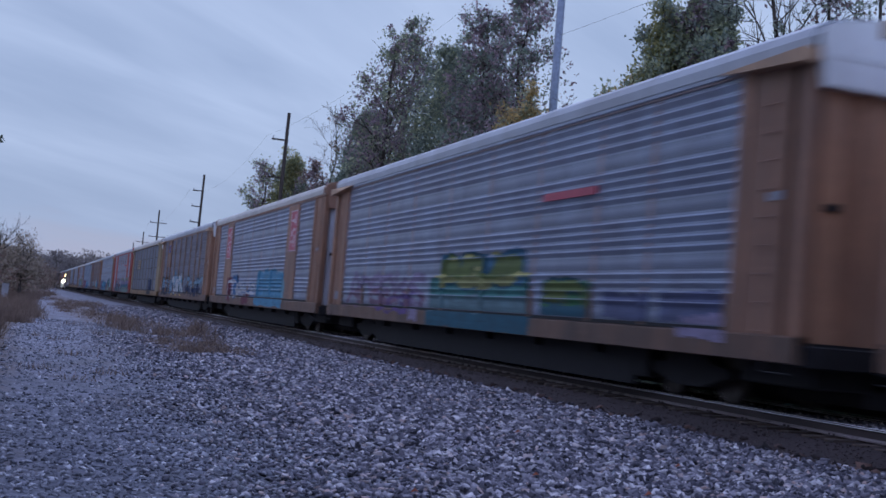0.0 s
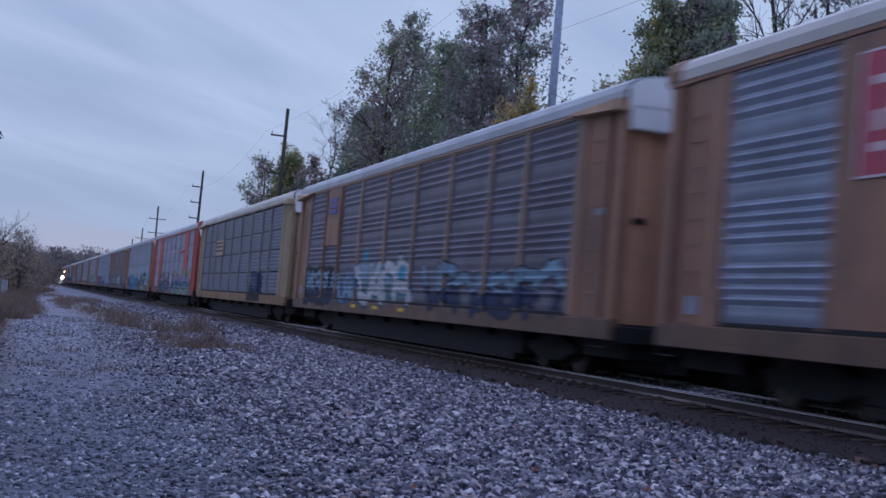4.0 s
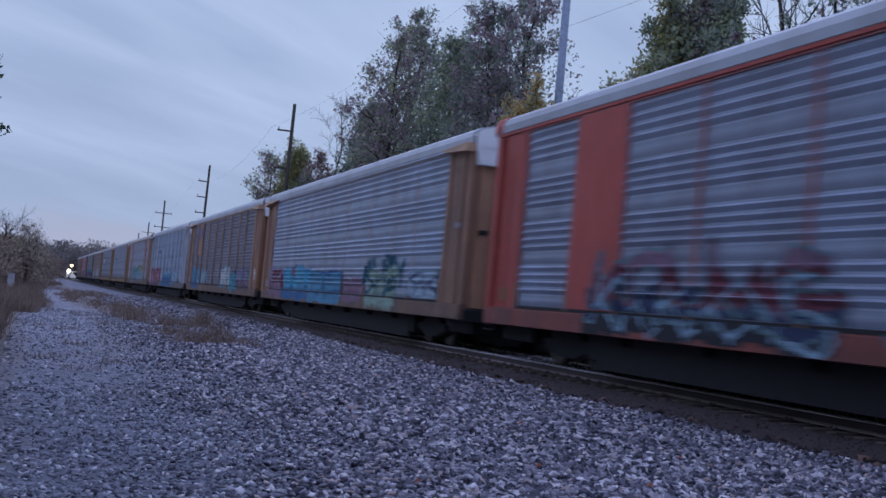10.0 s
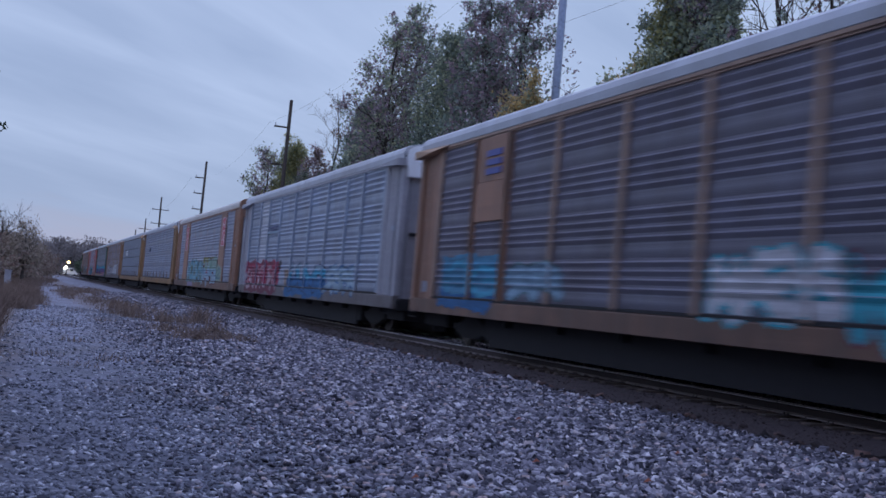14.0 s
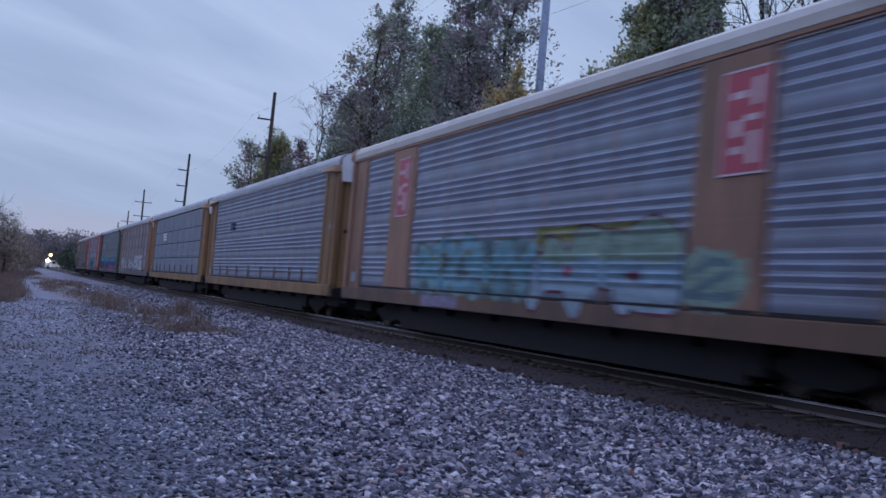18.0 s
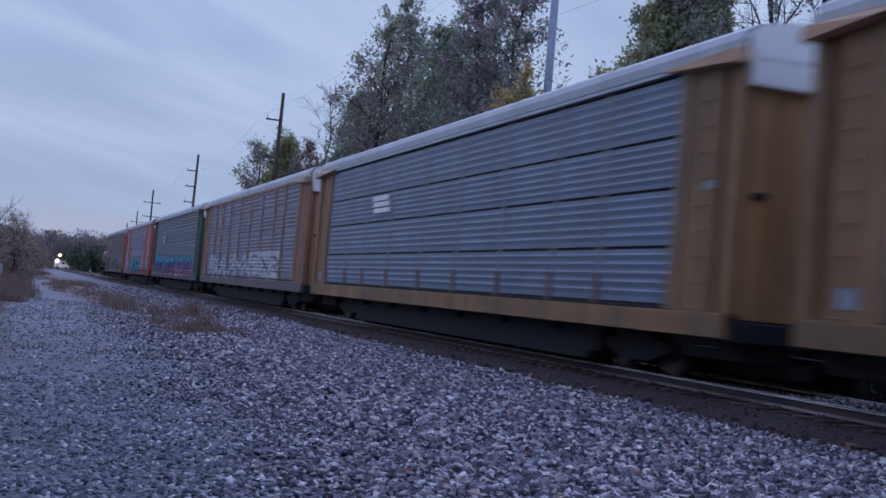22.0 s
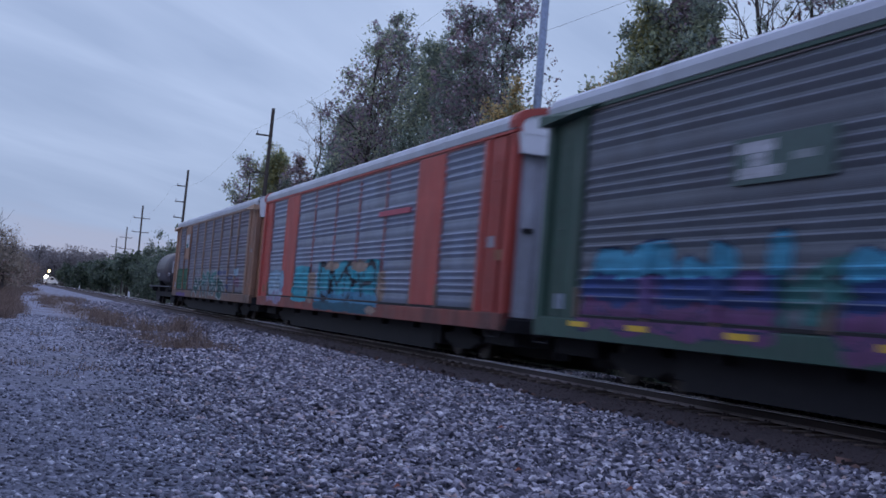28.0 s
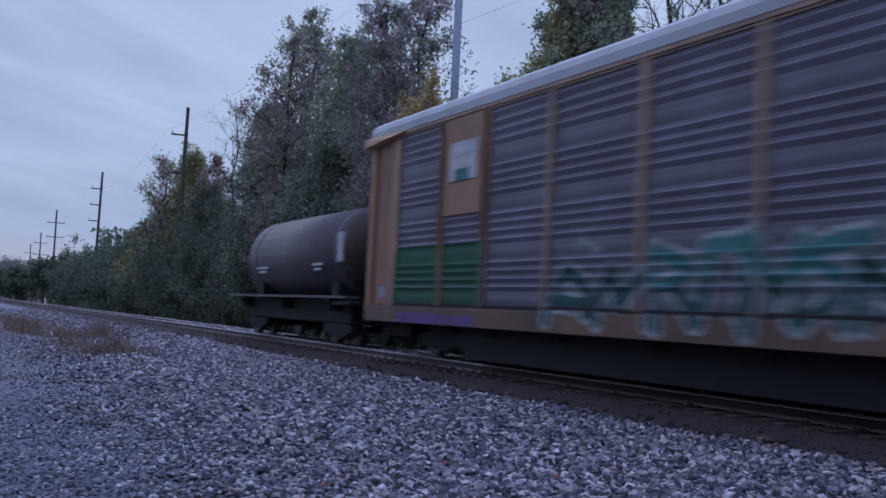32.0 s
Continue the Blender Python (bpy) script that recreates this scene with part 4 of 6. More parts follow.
piece(14, ("letters", 141, 1.0, 4.3, 0.9, 2.1, 2, 0.12, P_BOTTLE, P_GREYWHITE, 0.08),
      ("letters", 142, -3.3, 1.0, 0.95, 2.35, 4, 0.12, ((0.5, P_BOTTLE), (1, P_TEAL)), P_GREYWHITE, 0.08),
      ("letters", 143, -5.9, -3.2, 0.9, 1.95, 2, 0.14, P_BOTTLE, P_GREYWHITE, 0.09), ("letters", 144, 2.7, 3.5, 2.15, 2.65, 1, 0.04, P_GREYWHITE))
piece(14, ("area", -6.6, -4.2, 2.1, 2.28, P_SLATE, 0.04), ("blob", -4.9, 2.45, 0.35, 0.16, P_GREYWHITE), ("blob", -9.4, 2.2, 0.45, 0.2, P_ICE),
      ("blob", -9.7, 1.7, 0.6, 0.25, P_MAUVE), ("letters", 145, -8.6, -6.7, 1.1, 2.0, 2, 0.06, P_SLATE))

SPECS = {
    -1: dict(ORANGE, posts="faint", post=M_POST_FAINT, rail=M_SHEET, label="grey ribbed autorack railcar with orange-brown ends"),
    0: dict(ORANGE, posts="faint", post=M_POST_FAINT, rail=M_SHEET, label="grey ribbed autorack with orange ends and green graffiti",
            marks=[("marking", (-7.0, -4.6, 3.62, 3.78), P_LOGO_RED, -0.002, "red stripe")]),
    1: dict(ORANGE, label="grey autorack with orange plates, red emblems and blue graffiti", roof=M_ROOF_CREAM, plates=(1, 7), door=M_DOOR_GREY_LIT, cap=M_ORANGE, arch=M_ORANGE, posts="faint", post=M_POST_FAINT,
            marks=red_logo(-8.95, -7.75, 3.2, 4.9) + red_logo(7.3, 8.6, 3.2, 4.9)),
    2: dict(ORANGE, label="brown-grey autorack with orange posts and black and white graffiti", sheet=M_SHEET_BROWN, post=M_POST_FADED, rail=M_POST_FADED,
            half_plates=((7, 2), (7, 3)), wide_posts=(7, 8), plate_mat=M_ORANGE,
            marks=bars_logo(7.5, 8.55, 4.2, 4.82, P_LOGO_BLUE) + [("marking", (a, a + 0.5, 0.95, 1.05), M_TAB, 0.006, "yellow tab") for a in (4.0, 1.5, -1.1)]),
    3: dict(frame=M_TAN, sheet=M_SHEET_SLATE, roof=M_ROOF_CREAM, flush=True, sill=M_SILL_YELLOW, posts="thin", post=M_POST_DUN, label="smooth blue-grey autorack with pale yellow ends and cream roof",
            marks=[("marking", (3.95, 6.65, 3.22, 4.08), P_SIGN, 0.0, "yellow sign panel")] + [("marking", (a, a + 0.62, z, z + 0.1), M_SEAM_SHADE, 0.004, "") for z in (3.42, 3.65, 3.87) for a in (4.2, 5.1, 5.9)]),
    4: dict(frame=M_RED, placards=RED_PLACARDS, arch=M_RED, sheet=M_SHEET, roof=M_ROOF, plates=(1, 7), door=M_DOOR_GREY_LIT, sill=M_SILL_RED, posts="behind", post=M_POST_RED, label="grey autorack with faded red plates and sprawling graffiti",
            marks=[("marking", (-6.9, -4.0, 3.76, 3.91), P_LOGO_RED, -0.002, "red stripe")]),
    5: dict(ORANGE, posts="faint", post=M_POST_FAINT, rail=M_SHEET, label="grey ribbed autorack with orange ends and blue graffiti", sheet=M_SHEET_LIGHT),
    6: dict(ORANGE, placards=((-12.95, 1.62, 0.4, 0.5, M_WHITE), (12.25, 1.32, 0.36, 0.3, M_SHEET_LIGHT)), label="brown-grey autorack with orange posts and teal graffiti", sheet=M_SHEET_BROWN, post=M_POST_FADED, rail=M_POST_FADED, half_plates=((7, 2), (7, 3)), wide_posts=(7, 8), plate_mat=M_ORANGE,
            marks=bars_logo(7.45, 8.36, 4.18, 4.84, P_LOGO_BLUE)),
    7: dict(frame=M_GREYPAINT, sheet=M_SHEET_LIGHT, roof=M_ROOF, sill=M_SILL_GREY, odd_sheets={(7, j): M_SHEET_NEW for j in range(4)}, post=M_SHEET_LIGHT, label="pale grey autorack with red and blue graffiti",
            marks=[("marking", (4.8, 6.6, 3.78, 3.85), P_SLATE, -0.01, ""), ("marking", (4.6, 6.9, 3.56, 3.64), P_ICE, -0.01, ""), ("marking", (5.0, 6.2, 3.66, 3.72), P_SLATE, -0.01, "")]),
    8: dict(ORANGE, label="grey autorack with orange plates, red emblems and pale cyan graffiti", roof=M_ROOF_CREAM, plates=(1, 7), door=M_DOOR_GREY_LIT, cap=M_ORANGE, arch=M_ORANGE, posts="faint", post=M_POST_FAINT,
            marks=red_logo(-9.0, -7.75, 3.25, 4.88) + red_logo(7.4, 8.45, 3.22, 4.88)),
    9: dict(ORANGE, posts="faint", post=M_POST_FAINT, rail=M_SHEET, label="plain grey ribbed autorack with mustard ends", frame=M_YELLOW, sheet=M_SHEET_AGED,
            marks=bars_logo(5.7, 6.75, 3.5, 3.9, P_NAVY, 2)),
    10: dict(frame=M_YELLOW, sheet=M_SHEET_BLUE, roof=M_ROOF, flush=True, rail=M_ROOF, posts="faint", post=M_POST_GREY, feet=True, label="smooth blue-grey autorack with mustard sill and dark seams",
             marks=[("marking", (4.45 + 0.12 * i, 6.3 - 0.1 * (2 - i), 3.46 + 0.19 * i, 3.6 + 0.19 * i), M_WHITE, -0.028, "white lettering bar") for i in range(3)]),
    11: dict(ORANGE, label="brown-grey autorack with orange posts and large white graffiti", sheet=M_SHEET_DUSK, post=M_POST_FADED, rail=M_POST_FADED, sill=M_SILL_GREY),
    12: dict(frame=M_GREEN, posts="hidden", sheet=M_SHEET_DIM, roof=M_ROOF, sill=M_GREEN, door=M_GREEN, rail=M_GREEN, label="grey autorack with dark green ends and purple graffiti",
             marks=[("marking", (4.4, 6.75, 3.32, 4.02), M_LOGOGREEN, -0.03, "green emblem panel"), ("marking", (5.75, 6.65, 3.78, 3.95), P_WHITE, -0.024, "white block"), ("marking", (5.9, 6.35, 3.58, 3.77), P_WHITE, -0.024, "white block"), ("marking", (5.6, 6.6, 3.40, 3.57), P_WHITE, -0.024, "white block"), ("marking", (4.8, 5.3, 3.6, 3.72), P_GREYWHITE, -0.024, "white bar")]
             + [("marking", (a, a + 0.7, 1.0, 1.1), M_TAB, 0.006, "yellow tab") for a in (11.1, 8.9, 5.9, 2.6, -0.5, -3.6, -6.6)]),
    13: dict(frame=M_RED, placards=RED_PLACARDS, arch=M_RED, sheet=M_SHEET_AGED, roof=M_ROOF, plates=(1, 7), door=M_DOOR_GREY_LIT, sill=M_SILL_RED, rail=M_RED, posts="behind", post=M_POST_RED, label="grey autorack with faded red plates and cyan graffiti",
             marks=[("marking", (-6.6, -3.7, 3.74, 3.89), P_LOGO_RED, -0.002, "red stripe")]),
    14: dict(ORANGE, label="brown-grey autorack with orange posts and green graffiti", sheet=M_SHEET_BROWN, post=M_POST_FADED, rail=M_POST_FADED, half_plates=((7, 2), (7, 3)), wide_posts=(7, 8), plate_mat=M_ORANGE,
             marks=[("marking", (7.4, 8.65, 3.8, 4.62), P_WHITE, -0.006, "white patch"), ("marking", (7.7, 8.4, 3.8, 4.05), P_TEAL, -0.001, "")]),
}
CARS = [(k, autorack(k, SPECS[k])) for k in sorted(SPECS)]


def tank_car(y):
    """Short dark tank car with domed heads, walkway, ladder and bands."""
    car = thing("tank_railcar", (TRACK_X, y, 0), "short dark brown tank railcar with rusty bands", "railcar", "train of railcars")
    k = Mat("tank_steel", 0.5)
    f = k.noise(1.2, 5.0, (1, 1, 0.4))
    c = k.mix(k.ramp(f, [(0.45, 0.0), (0.75, 0.8)]), (0.043, 0.041, 0.054), (0.10, 0.066, 0.066))
    k.color(c)
    m_tank = k.m
    n = 28
    shell = bmesh.new()
    add_tube(shell, (0, -4.95, 2.63), (0, 4.85, 2.63), 1.32, n=n)
    part("tank", shell, m_tank, car, smooth=True)
    for base, e in ((-4.95, -1), (4.85, 1)):
        bm = bmesh.new()
        rim = [[bm.verts.new((r * math.cos(2 * math.pi * i / n), base + e * d, 2.63 + r * math.sin(2 * math.pi * i / n))) for i in range(n)] for d, r in ((-0.01, 1.325), (0.05, 1.30), (0.16, 1.2), (0.3, 0.96), (0.4, 0.52))]
        for low, high in zip(rim, rim[1:]):
            for i in range(n):
                bm.faces.new((low[i], low[(i + 1) % n], high[(i + 1) % n], high[i]))
        bm.faces.new(rim[-1])
        bmesh.ops.recalc_face_normals(bm, faces=bm.faces[:])
        # darker steel than the shell, so that the head looks shaded
        part("tank_head", bm, M_WHEEL, car, "dished end of the tank, its shade put into darker steel", smooth=True)
    for yy in (-4.3, 3.9):
        bm = bmesh.new()
        add_tube(bm, (0, yy - 0.06, 2.63), (0, yy + 0.06, 2.63), 1.33, n=28)
        part("band", bm, m_tank, car, smooth=False)
    part("underframe", box(-0.5, 0.5, -6.0, 6.0, 0.75, 1.25, 0.02), M_BLACK, car)
    # added solid block: blacks out the space below the tank like deep shade
    part("belly", box(-1.12, 1.12, -5.4, 5.4, 0.6, 1.24, 0.05), M_BLACK, car, "solid black block added as shade under the tank")
    for e in (-1, 1):
        part("end_platform", box(-1.5, 1.5, min(e * 4.9, e * 6.2), max(e * 4.9, e * 6.2), 1.12, 1.22), M_BLACK, car)
        part("saddle", box(-1.1, 1.1, e * 3.9 - 0.3, e * 3.9 + 0.3, 1.2, 1.75, 0.03), M_BLACK, car)
        for x in (-1.45, 1.45):
            part("handrail", tube((x, e * 5.2, 2.1), (x, e * 6.1, 2.1), 0.02, n=6), M_BLACK, car)
            for y1 in (5.2, 6.1):
                part("handrail_post", tube((x, e * y1, 1.2), (x, e * y1, 2.1), 0.02, n=6), M_BLACK, car)
        coupler(car, e * 6.2, e)
    part("walkway", box(-1.56, -1.14, -6.1, 6.3, 1.29, 1.36), M_WALK, car, "grey running board")
    for yy in (-4.6, 0.0, 4.6):
        part("walkway_bracket", box(-1.5, -1.1, yy - 0.03, yy + 0.03, 0.95, 1.285), M_BLACK, car)
    bm = bmesh.new()
    add_tube(bm, (0, -0.3, 3.95), (0, 0.5, 3.95), 0.01, n=6)
    add_tube(bm, (0, 0.1, 3.8), (0, 0.1, 4.07), 0.28, n=16)
    part("dome", bm, M_BLACK, car)
    part("patch", box(-1.328, -1.15, -5.0, -4.55, 2.3, 3.12), M_GREYPAINT, car, "upright grey patch")
    for a, b, z in ((2.4, 3.7, 2.2), (2.5, 3.4, 2.07), (-3.3, -2.4, 2.22), (-3.2, -2.6, 2.08)):
        part("marking", box(-1.336, -1.28, a, b, z, z + 0.08), M_GREYPAINT, car, "")
    running_gear(car, (-4.2, 4.2))
    return car


TANK_Y = GAP_ZERO + PITCH * 14 + 6.85
TANK = tank_car(TANK_Y)

# ---------------------------------------------------------------- ground, track, ballast


def lump(x, y, s, seed=0.0):
    return noise.noise(Vector((x * s, y * s, seed)))


def ground_z(x, y):
    """Height of the earth and stone sheet: flat gravel road, ballast shoulder rising to the track, bank beyond."""
    z = GROUND_Z
    if x < -0.6:
        z += min(0.5, 0.1 * (-0.6 - x)) * (0.6 + 0.4 * lump(x, y, 0.3))
    near, edge, tie, far, toe = 5.4, 9.5, 10.35, 2 * TRACK_X - 10.35, 2 * TRACK_X - 7.4
    if near < x < toe:
        z += 0.11 * min(1.0, (x - near) / (edge - near)) ** 1.5
    if edge < x < toe:
        z += 0.195 * max(0.0, min(1.0, (x - edge) / (tie - edge), (toe - x) / (toe - far)))
    if 11.06 < x < 12.3:
        z += 0.15
    if x > toe:
        z -= 0.05 * min(1.0, (x - toe) / 1.5)
    if -80 < x < 60 and -10 < y < 160:
        z += 0.035 * lump(x, y, 0.35) + 0.02 * lump(x, y, 1.3, 3.0)
    return z


def grid_lines(fine0, fine1, step, far):
    v = list(np.arange(fine0, fine1 + 1e-6, step))
    s, p = step, fine1
    while p < far:
        s *= 1.28
        p += s
        v.append(p)
    s, p, pre = step, fine0, []
    while p > -far:
        s *= 1.28
        p -= s
        pre.append(p)
    return pre[::-1] + v


gx, gy = grid_lines(-3.0, 17.0, 0.35, 2500.0), grid_lines(5.0, 70.0, 0.5, 3000.0)
g_verts = [(x, y, ground_z(x, y)) for y in gy for x in gx]
g_faces = [(j * len(gx) + i, j * len(gx) + i + 1, (j + 1) * len(gx) + i + 1, (j + 1) * len(gx) + i) for j in range(len(gy) - 1) for i in range(len(gx) - 1)]

k = Mat("gravel_and_earth", 0.95)
sep = k.n.new("ShaderNodeSeparateXYZ")
k.l.new(k.co.outputs["Object"], sep.inputs[0])


def kmath(op, a, b):
    n = k.n.new("ShaderNodeMath")
    n.operation = op
    k.feed(n.inputs[0], a)
    k.feed(n.inputs[1], b)
    return n.outputs[0]


vor = k.n.new("ShaderNodeTexVoronoi")
vor.inputs["Scale"].default_value = 26.0
k.l.new(k.co.outputs["Object"], vor.inputs["Vector"])
n_fine = k.noise(40.0, 4.0)
n_mid = k.noise(1.1, 5.0)
n_big = k.noise(0.22, 3.0)
cell = k.ramp(vor.outputs["Color"], [(0.1, (0.12, 0.115, 0.13)), (0.5, (0.25, 0.24, 0.265)), (0.9, (0.46, 0.45, 0.485))])
vor2 = k.n.new("ShaderNodeTexVoronoi")
vor2.inputs["Scale"].default_value = 8.0
k.l.new(k.co.outputs["Object"], vor2.inputs["Vector"])
cell = k.mix(0.45, cell, k.ramp(vor2.outputs["Color"], [(0.15, (0.09, 0.088, 0.10)), (0.5, (0.24, 0.23, 0.255)), (0.85, (0.46, 0.45, 0.48))]))
# near gravel darkened as shade between stones; packed road paler farther on
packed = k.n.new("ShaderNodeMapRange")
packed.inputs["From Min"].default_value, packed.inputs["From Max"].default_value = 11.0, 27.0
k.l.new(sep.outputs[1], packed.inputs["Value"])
loose_gap_shade = k.mix(k.ramp(n_mid, [(0.45, 0.0), (0.7, 0.6)]), k.mix(1.0, cell, (0.44, 0.49, 0.58), "MULTIPLY"), (0.085, 0.092, 0.108))
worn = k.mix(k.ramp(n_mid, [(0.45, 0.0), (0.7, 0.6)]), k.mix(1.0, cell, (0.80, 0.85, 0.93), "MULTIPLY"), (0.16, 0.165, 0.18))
gravel = k.mix(packed.outputs[0], loose_gap_shade, worn)
earth = k.ramp(n_mid, [(0.3, (0.085, 0.064, 0.052)), (0.7, (0.17, 0.13, 0.10))])
wob = kmath("MULTIPLY", kmath("SUBTRACT", n_mid, 0.5), 1.6)
xx = kmath("ADD", sep.outputs[0], wob)
left = k.n.new("ShaderNodeMapRange")
left.inputs["From Min"].default_value, left.inputs["From Max"].default_value = 0.1, -0.7
k.l.new(xx, left.inputs["Value"])
brown = k.n.new("ShaderNodeMapRange")
brown.inputs["From Min"].default_value, brown.inputs["From Max"].default_value = 9.25, 9.5
k.l.new(xx, brown.inputs["Value"])
bank = k.n.new("ShaderNodeMapRange")
bank.inputs["From Min"].default_value, bank.inputs["From Max"].default_value = 15.0, 16.5
k.l.new(xx, bank.inputs["Value"])
dirty = k.mix(0.75, k.mix(1.0, cell, (0.16, 0.11, 0.108), "MULTIPLY"), k.ramp(n_fine, [(0.3, (0.024, 0.0165, 0.017)), (0.7, (0.045, 0.031, 0.031))]))
strip = k.n.new("ShaderNodeMapRange")
strip.inputs["From Min"].default_value, strip.inputs["From Max"].default_value = 1.9, 2.5
k.l.new(xx, strip.inputs["Value"])
strip_end = k.n.new("ShaderNodeMapRange")
strip_end.inputs["From Min"].default_value, strip_end.inputs["From Max"].default_value = 4.9, 4.2
k.l.new(xx, strip_end.inputs["Value"])
strip_from = k.n.new("ShaderNodeMapRange")
strip_from.inputs["From Min"].default_value, strip_from.inputs["From Max"].default_value = 24.0, 34.0
k.l.new(sep.outputs[1], strip_from.inputs["Value"])
weedy = kmath("MULTIPLY", kmath("MULTIPLY", strip.outputs[0], strip_end.outputs[0]), kmath("MULTIPLY", strip_from.outputs[0], k.ramp(n_mid, [(0.35, 0.15), (0.6, 0.85)])))
mud = k.ramp(k.noise(0.55, 5.0, (1, 0.6, 1)), [(0.52, 0.0), (0.68, 0.55)])
gravel = k.mix(mud, gravel, (0.115, 0.098, 0.095))
col = k.mix(weedy, gravel, (0.15, 0.115, 0.10))
col = k.mix(left.outputs[0], col, earth)
shoulder = k.n.new("ShaderNodeMapRange")
shoulder.inputs["From Min"].default_value, shoulder.inputs["From Max"].default_value = 13.6, 13.2
k.l.new(xx, shoulder.inputs["Value"])
col = k.mix(kmath("MULTIPLY", brown.outputs[0], shoulder.outputs[0]), col, dirty)
col = k.mix(bank.outputs[0], col, k.ramp(n_mid, [(0.3, (0.035, 0.045, 0.02)), (0.7, (0.07, 0.06, 0.03))]))
col = k.mix(1.0, col, k.ramp(n_big, [(0.3, 0.85), (0.7, 1.1)]), "MULTIPLY")
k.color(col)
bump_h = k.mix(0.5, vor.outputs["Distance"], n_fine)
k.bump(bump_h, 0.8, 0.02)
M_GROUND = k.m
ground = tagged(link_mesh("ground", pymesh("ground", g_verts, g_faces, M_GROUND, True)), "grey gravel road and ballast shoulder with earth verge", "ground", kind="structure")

# rails
k = Mat("rail_side", 0.8, 0.3)
k.color(k.ramp(k.noise(5.0, 4.0, (1, 0.1, 1)), [(0.3, (0.042, 0.034, 0.036)), (0.7, (0.075, 0.058, 0.058))]))
M_RAIL = k.m
k = Mat("dusty_rail_foot", 0.9)
k.color(k.ramp(k.noise(4.0, 4.0, (1, 0.15, 1)), [(0.3, (0.16, 0.13, 0.13)), (0.7, (0.28, 0.235, 0.23))]))
M_DUST = k.m
# barely metallic and near-white: the gleam of the rail is in the colour
k = Mat("rail_head", 0.55, 0.1)
k.color(k.ramp(k.noise(3.0, 3.0, (4, 0.05, 1)), [(0.3, (0.78, 0.78, 0.80)), (0.7, (0.92, 0.92, 0.94))]))
M_HEAD_GLEAM = k.m
track = thing("railway_track", (TRACK_X, 0, 0), "straight railway track with worn steel rails on wooden ties", "railway track", kind="structure")
RAIL_CUTS = [-80, -40, 0, 24, 48, 72, 110, 160, 240, 360, 520, 800]
for s in (-0.755, 0.755):
    bm = bmesh.new()
    pro = [(-0.037, -0.006), (-0.037, -0.035), (-0.012, -0.05), (-0.012, -0.145), (-0.075, -0.165), (-0.075, -0.18), (0.075, -0.18), (0.075, -0.165), (0.012, -0.145), (0.012, -0.05), (0.037, -0.035), (0.037, -0.006)]
    for a, b in zip(RAIL_CUTS, RAIL_CUTS[1:]):
        extrude_y(bm, [(x + s, z) for x, z in pro], a, b - 0.004)
    bmesh.ops.recalc_face_normals(bm, faces=bm.faces[:])
    rail = part("rail", bm, M_RAIL, track)
    bm = bmesh.new()
    for a, b in zip(RAIL_CUTS, RAIL_CUTS[1:]):
        extrude_y(bm, [(s - 0.0385, -0.03), (s - 0.037, -0.020), (s - 0.031, -0.010), (s - 0.018, -0.003), (s, 0.0), (s + 0.018, -0.001), (s + 0.031, -0.006), (s + 0.0375, -0.016), (s + 0.0385, -0.03)], a, b - 0.004)
    bmesh.ops.recalc_face_normals(bm, faces=bm.faces[:])
    part("rail_head", bm, M_HEAD_GLEAM, rail, "running surface with its gleam painted near-white")
    bm = bmesh.new()
    for a, b in zip(RAIL_CUTS, RAIL_CUTS[1:]):
        extrude_y(bm, [(s - 0.078, -0.182), (s - 0.078, -0.162), (s - 0.014, -0.141), (s - 0.014, -0.182)], a, b - 0.004)
    bmesh.ops.recalc_face_normals(bm, faces=bm.faces[:])
    part("rail_foot", bm, M_DUST, rail, "dusty foot of the rail")

# wooden ties, plates
k = Mat("tie_wood", 0.9)
f = k.noise(3.0, 5.0, (0.3, 3, 3))
k.color(k.mix(1.0, k.ramp(f, [(0.3, (0.035, 0.026, 0.022)), (0.7, (0.12, 0.085, 0.065))]), k.ramp(k.random(), [(0, 0.6), (1, 1.25)]), "MULTIPLY"))
k.bump(f, 0.4, 0.01)
M_TIE = k.m
tie_me = bpy.data.meshes.new("tie")
bm = box(-1.30, 1.30, -0.115, 0.115, -0.36, -0.185, 0.015)
bm.to_mesh(tie_me)
bm.free()
tie_me.materials.append(M_TIE)
plate_me = bpy.data.meshes.new("tie_plate")
bm = bmesh.new()
for s in (-0.755, 0.755):
    add_box(bm, s - 0.19, s + 0.19, -0.095, 0.095, -0.186, -0.172)
    for dx in (-0.1, 0.1):
        for dy in (-0.05, 0.05):
            add_box(bm, s + dx - 0.014, s + dx + 0.014, dy - 0.014, dy + 0.014, -0.175, -0.145)
bm.to_mesh(plate_me)
bm.free()
plate_me.materials.append(M_RAIL)
rt = random.Random(5)
for i in range(130):
    y = 4.0 + 0.51 * i + rt.uniform(-0.03, 0.03)
    tie = link_mesh("tie", tie_me, track, (rt.uniform(-0.05, 0.05), y, rt.uniform(-0.015, 0.005)))
    tie.rotation_euler = (0, 0, rt.uniform(-0.015, 0.015))
    link_mesh("tie_plate", plate_me, tie)
bm = bmesh.new()
for y in np.arange(70.6, 330, 0.51):
    add_box(bm, -1.3, 1.3, y - 0.115, y + 0.115, -0.36, -0.185)
for y in np.arange(-60, 3.8, 0.51):
    add_box(bm, -1.3, 1.3, y - 0.115, y + 0.115, -0.36, -0.185)
tagged(part("far_ties", bm, M_TIE, track), kind="stuff")


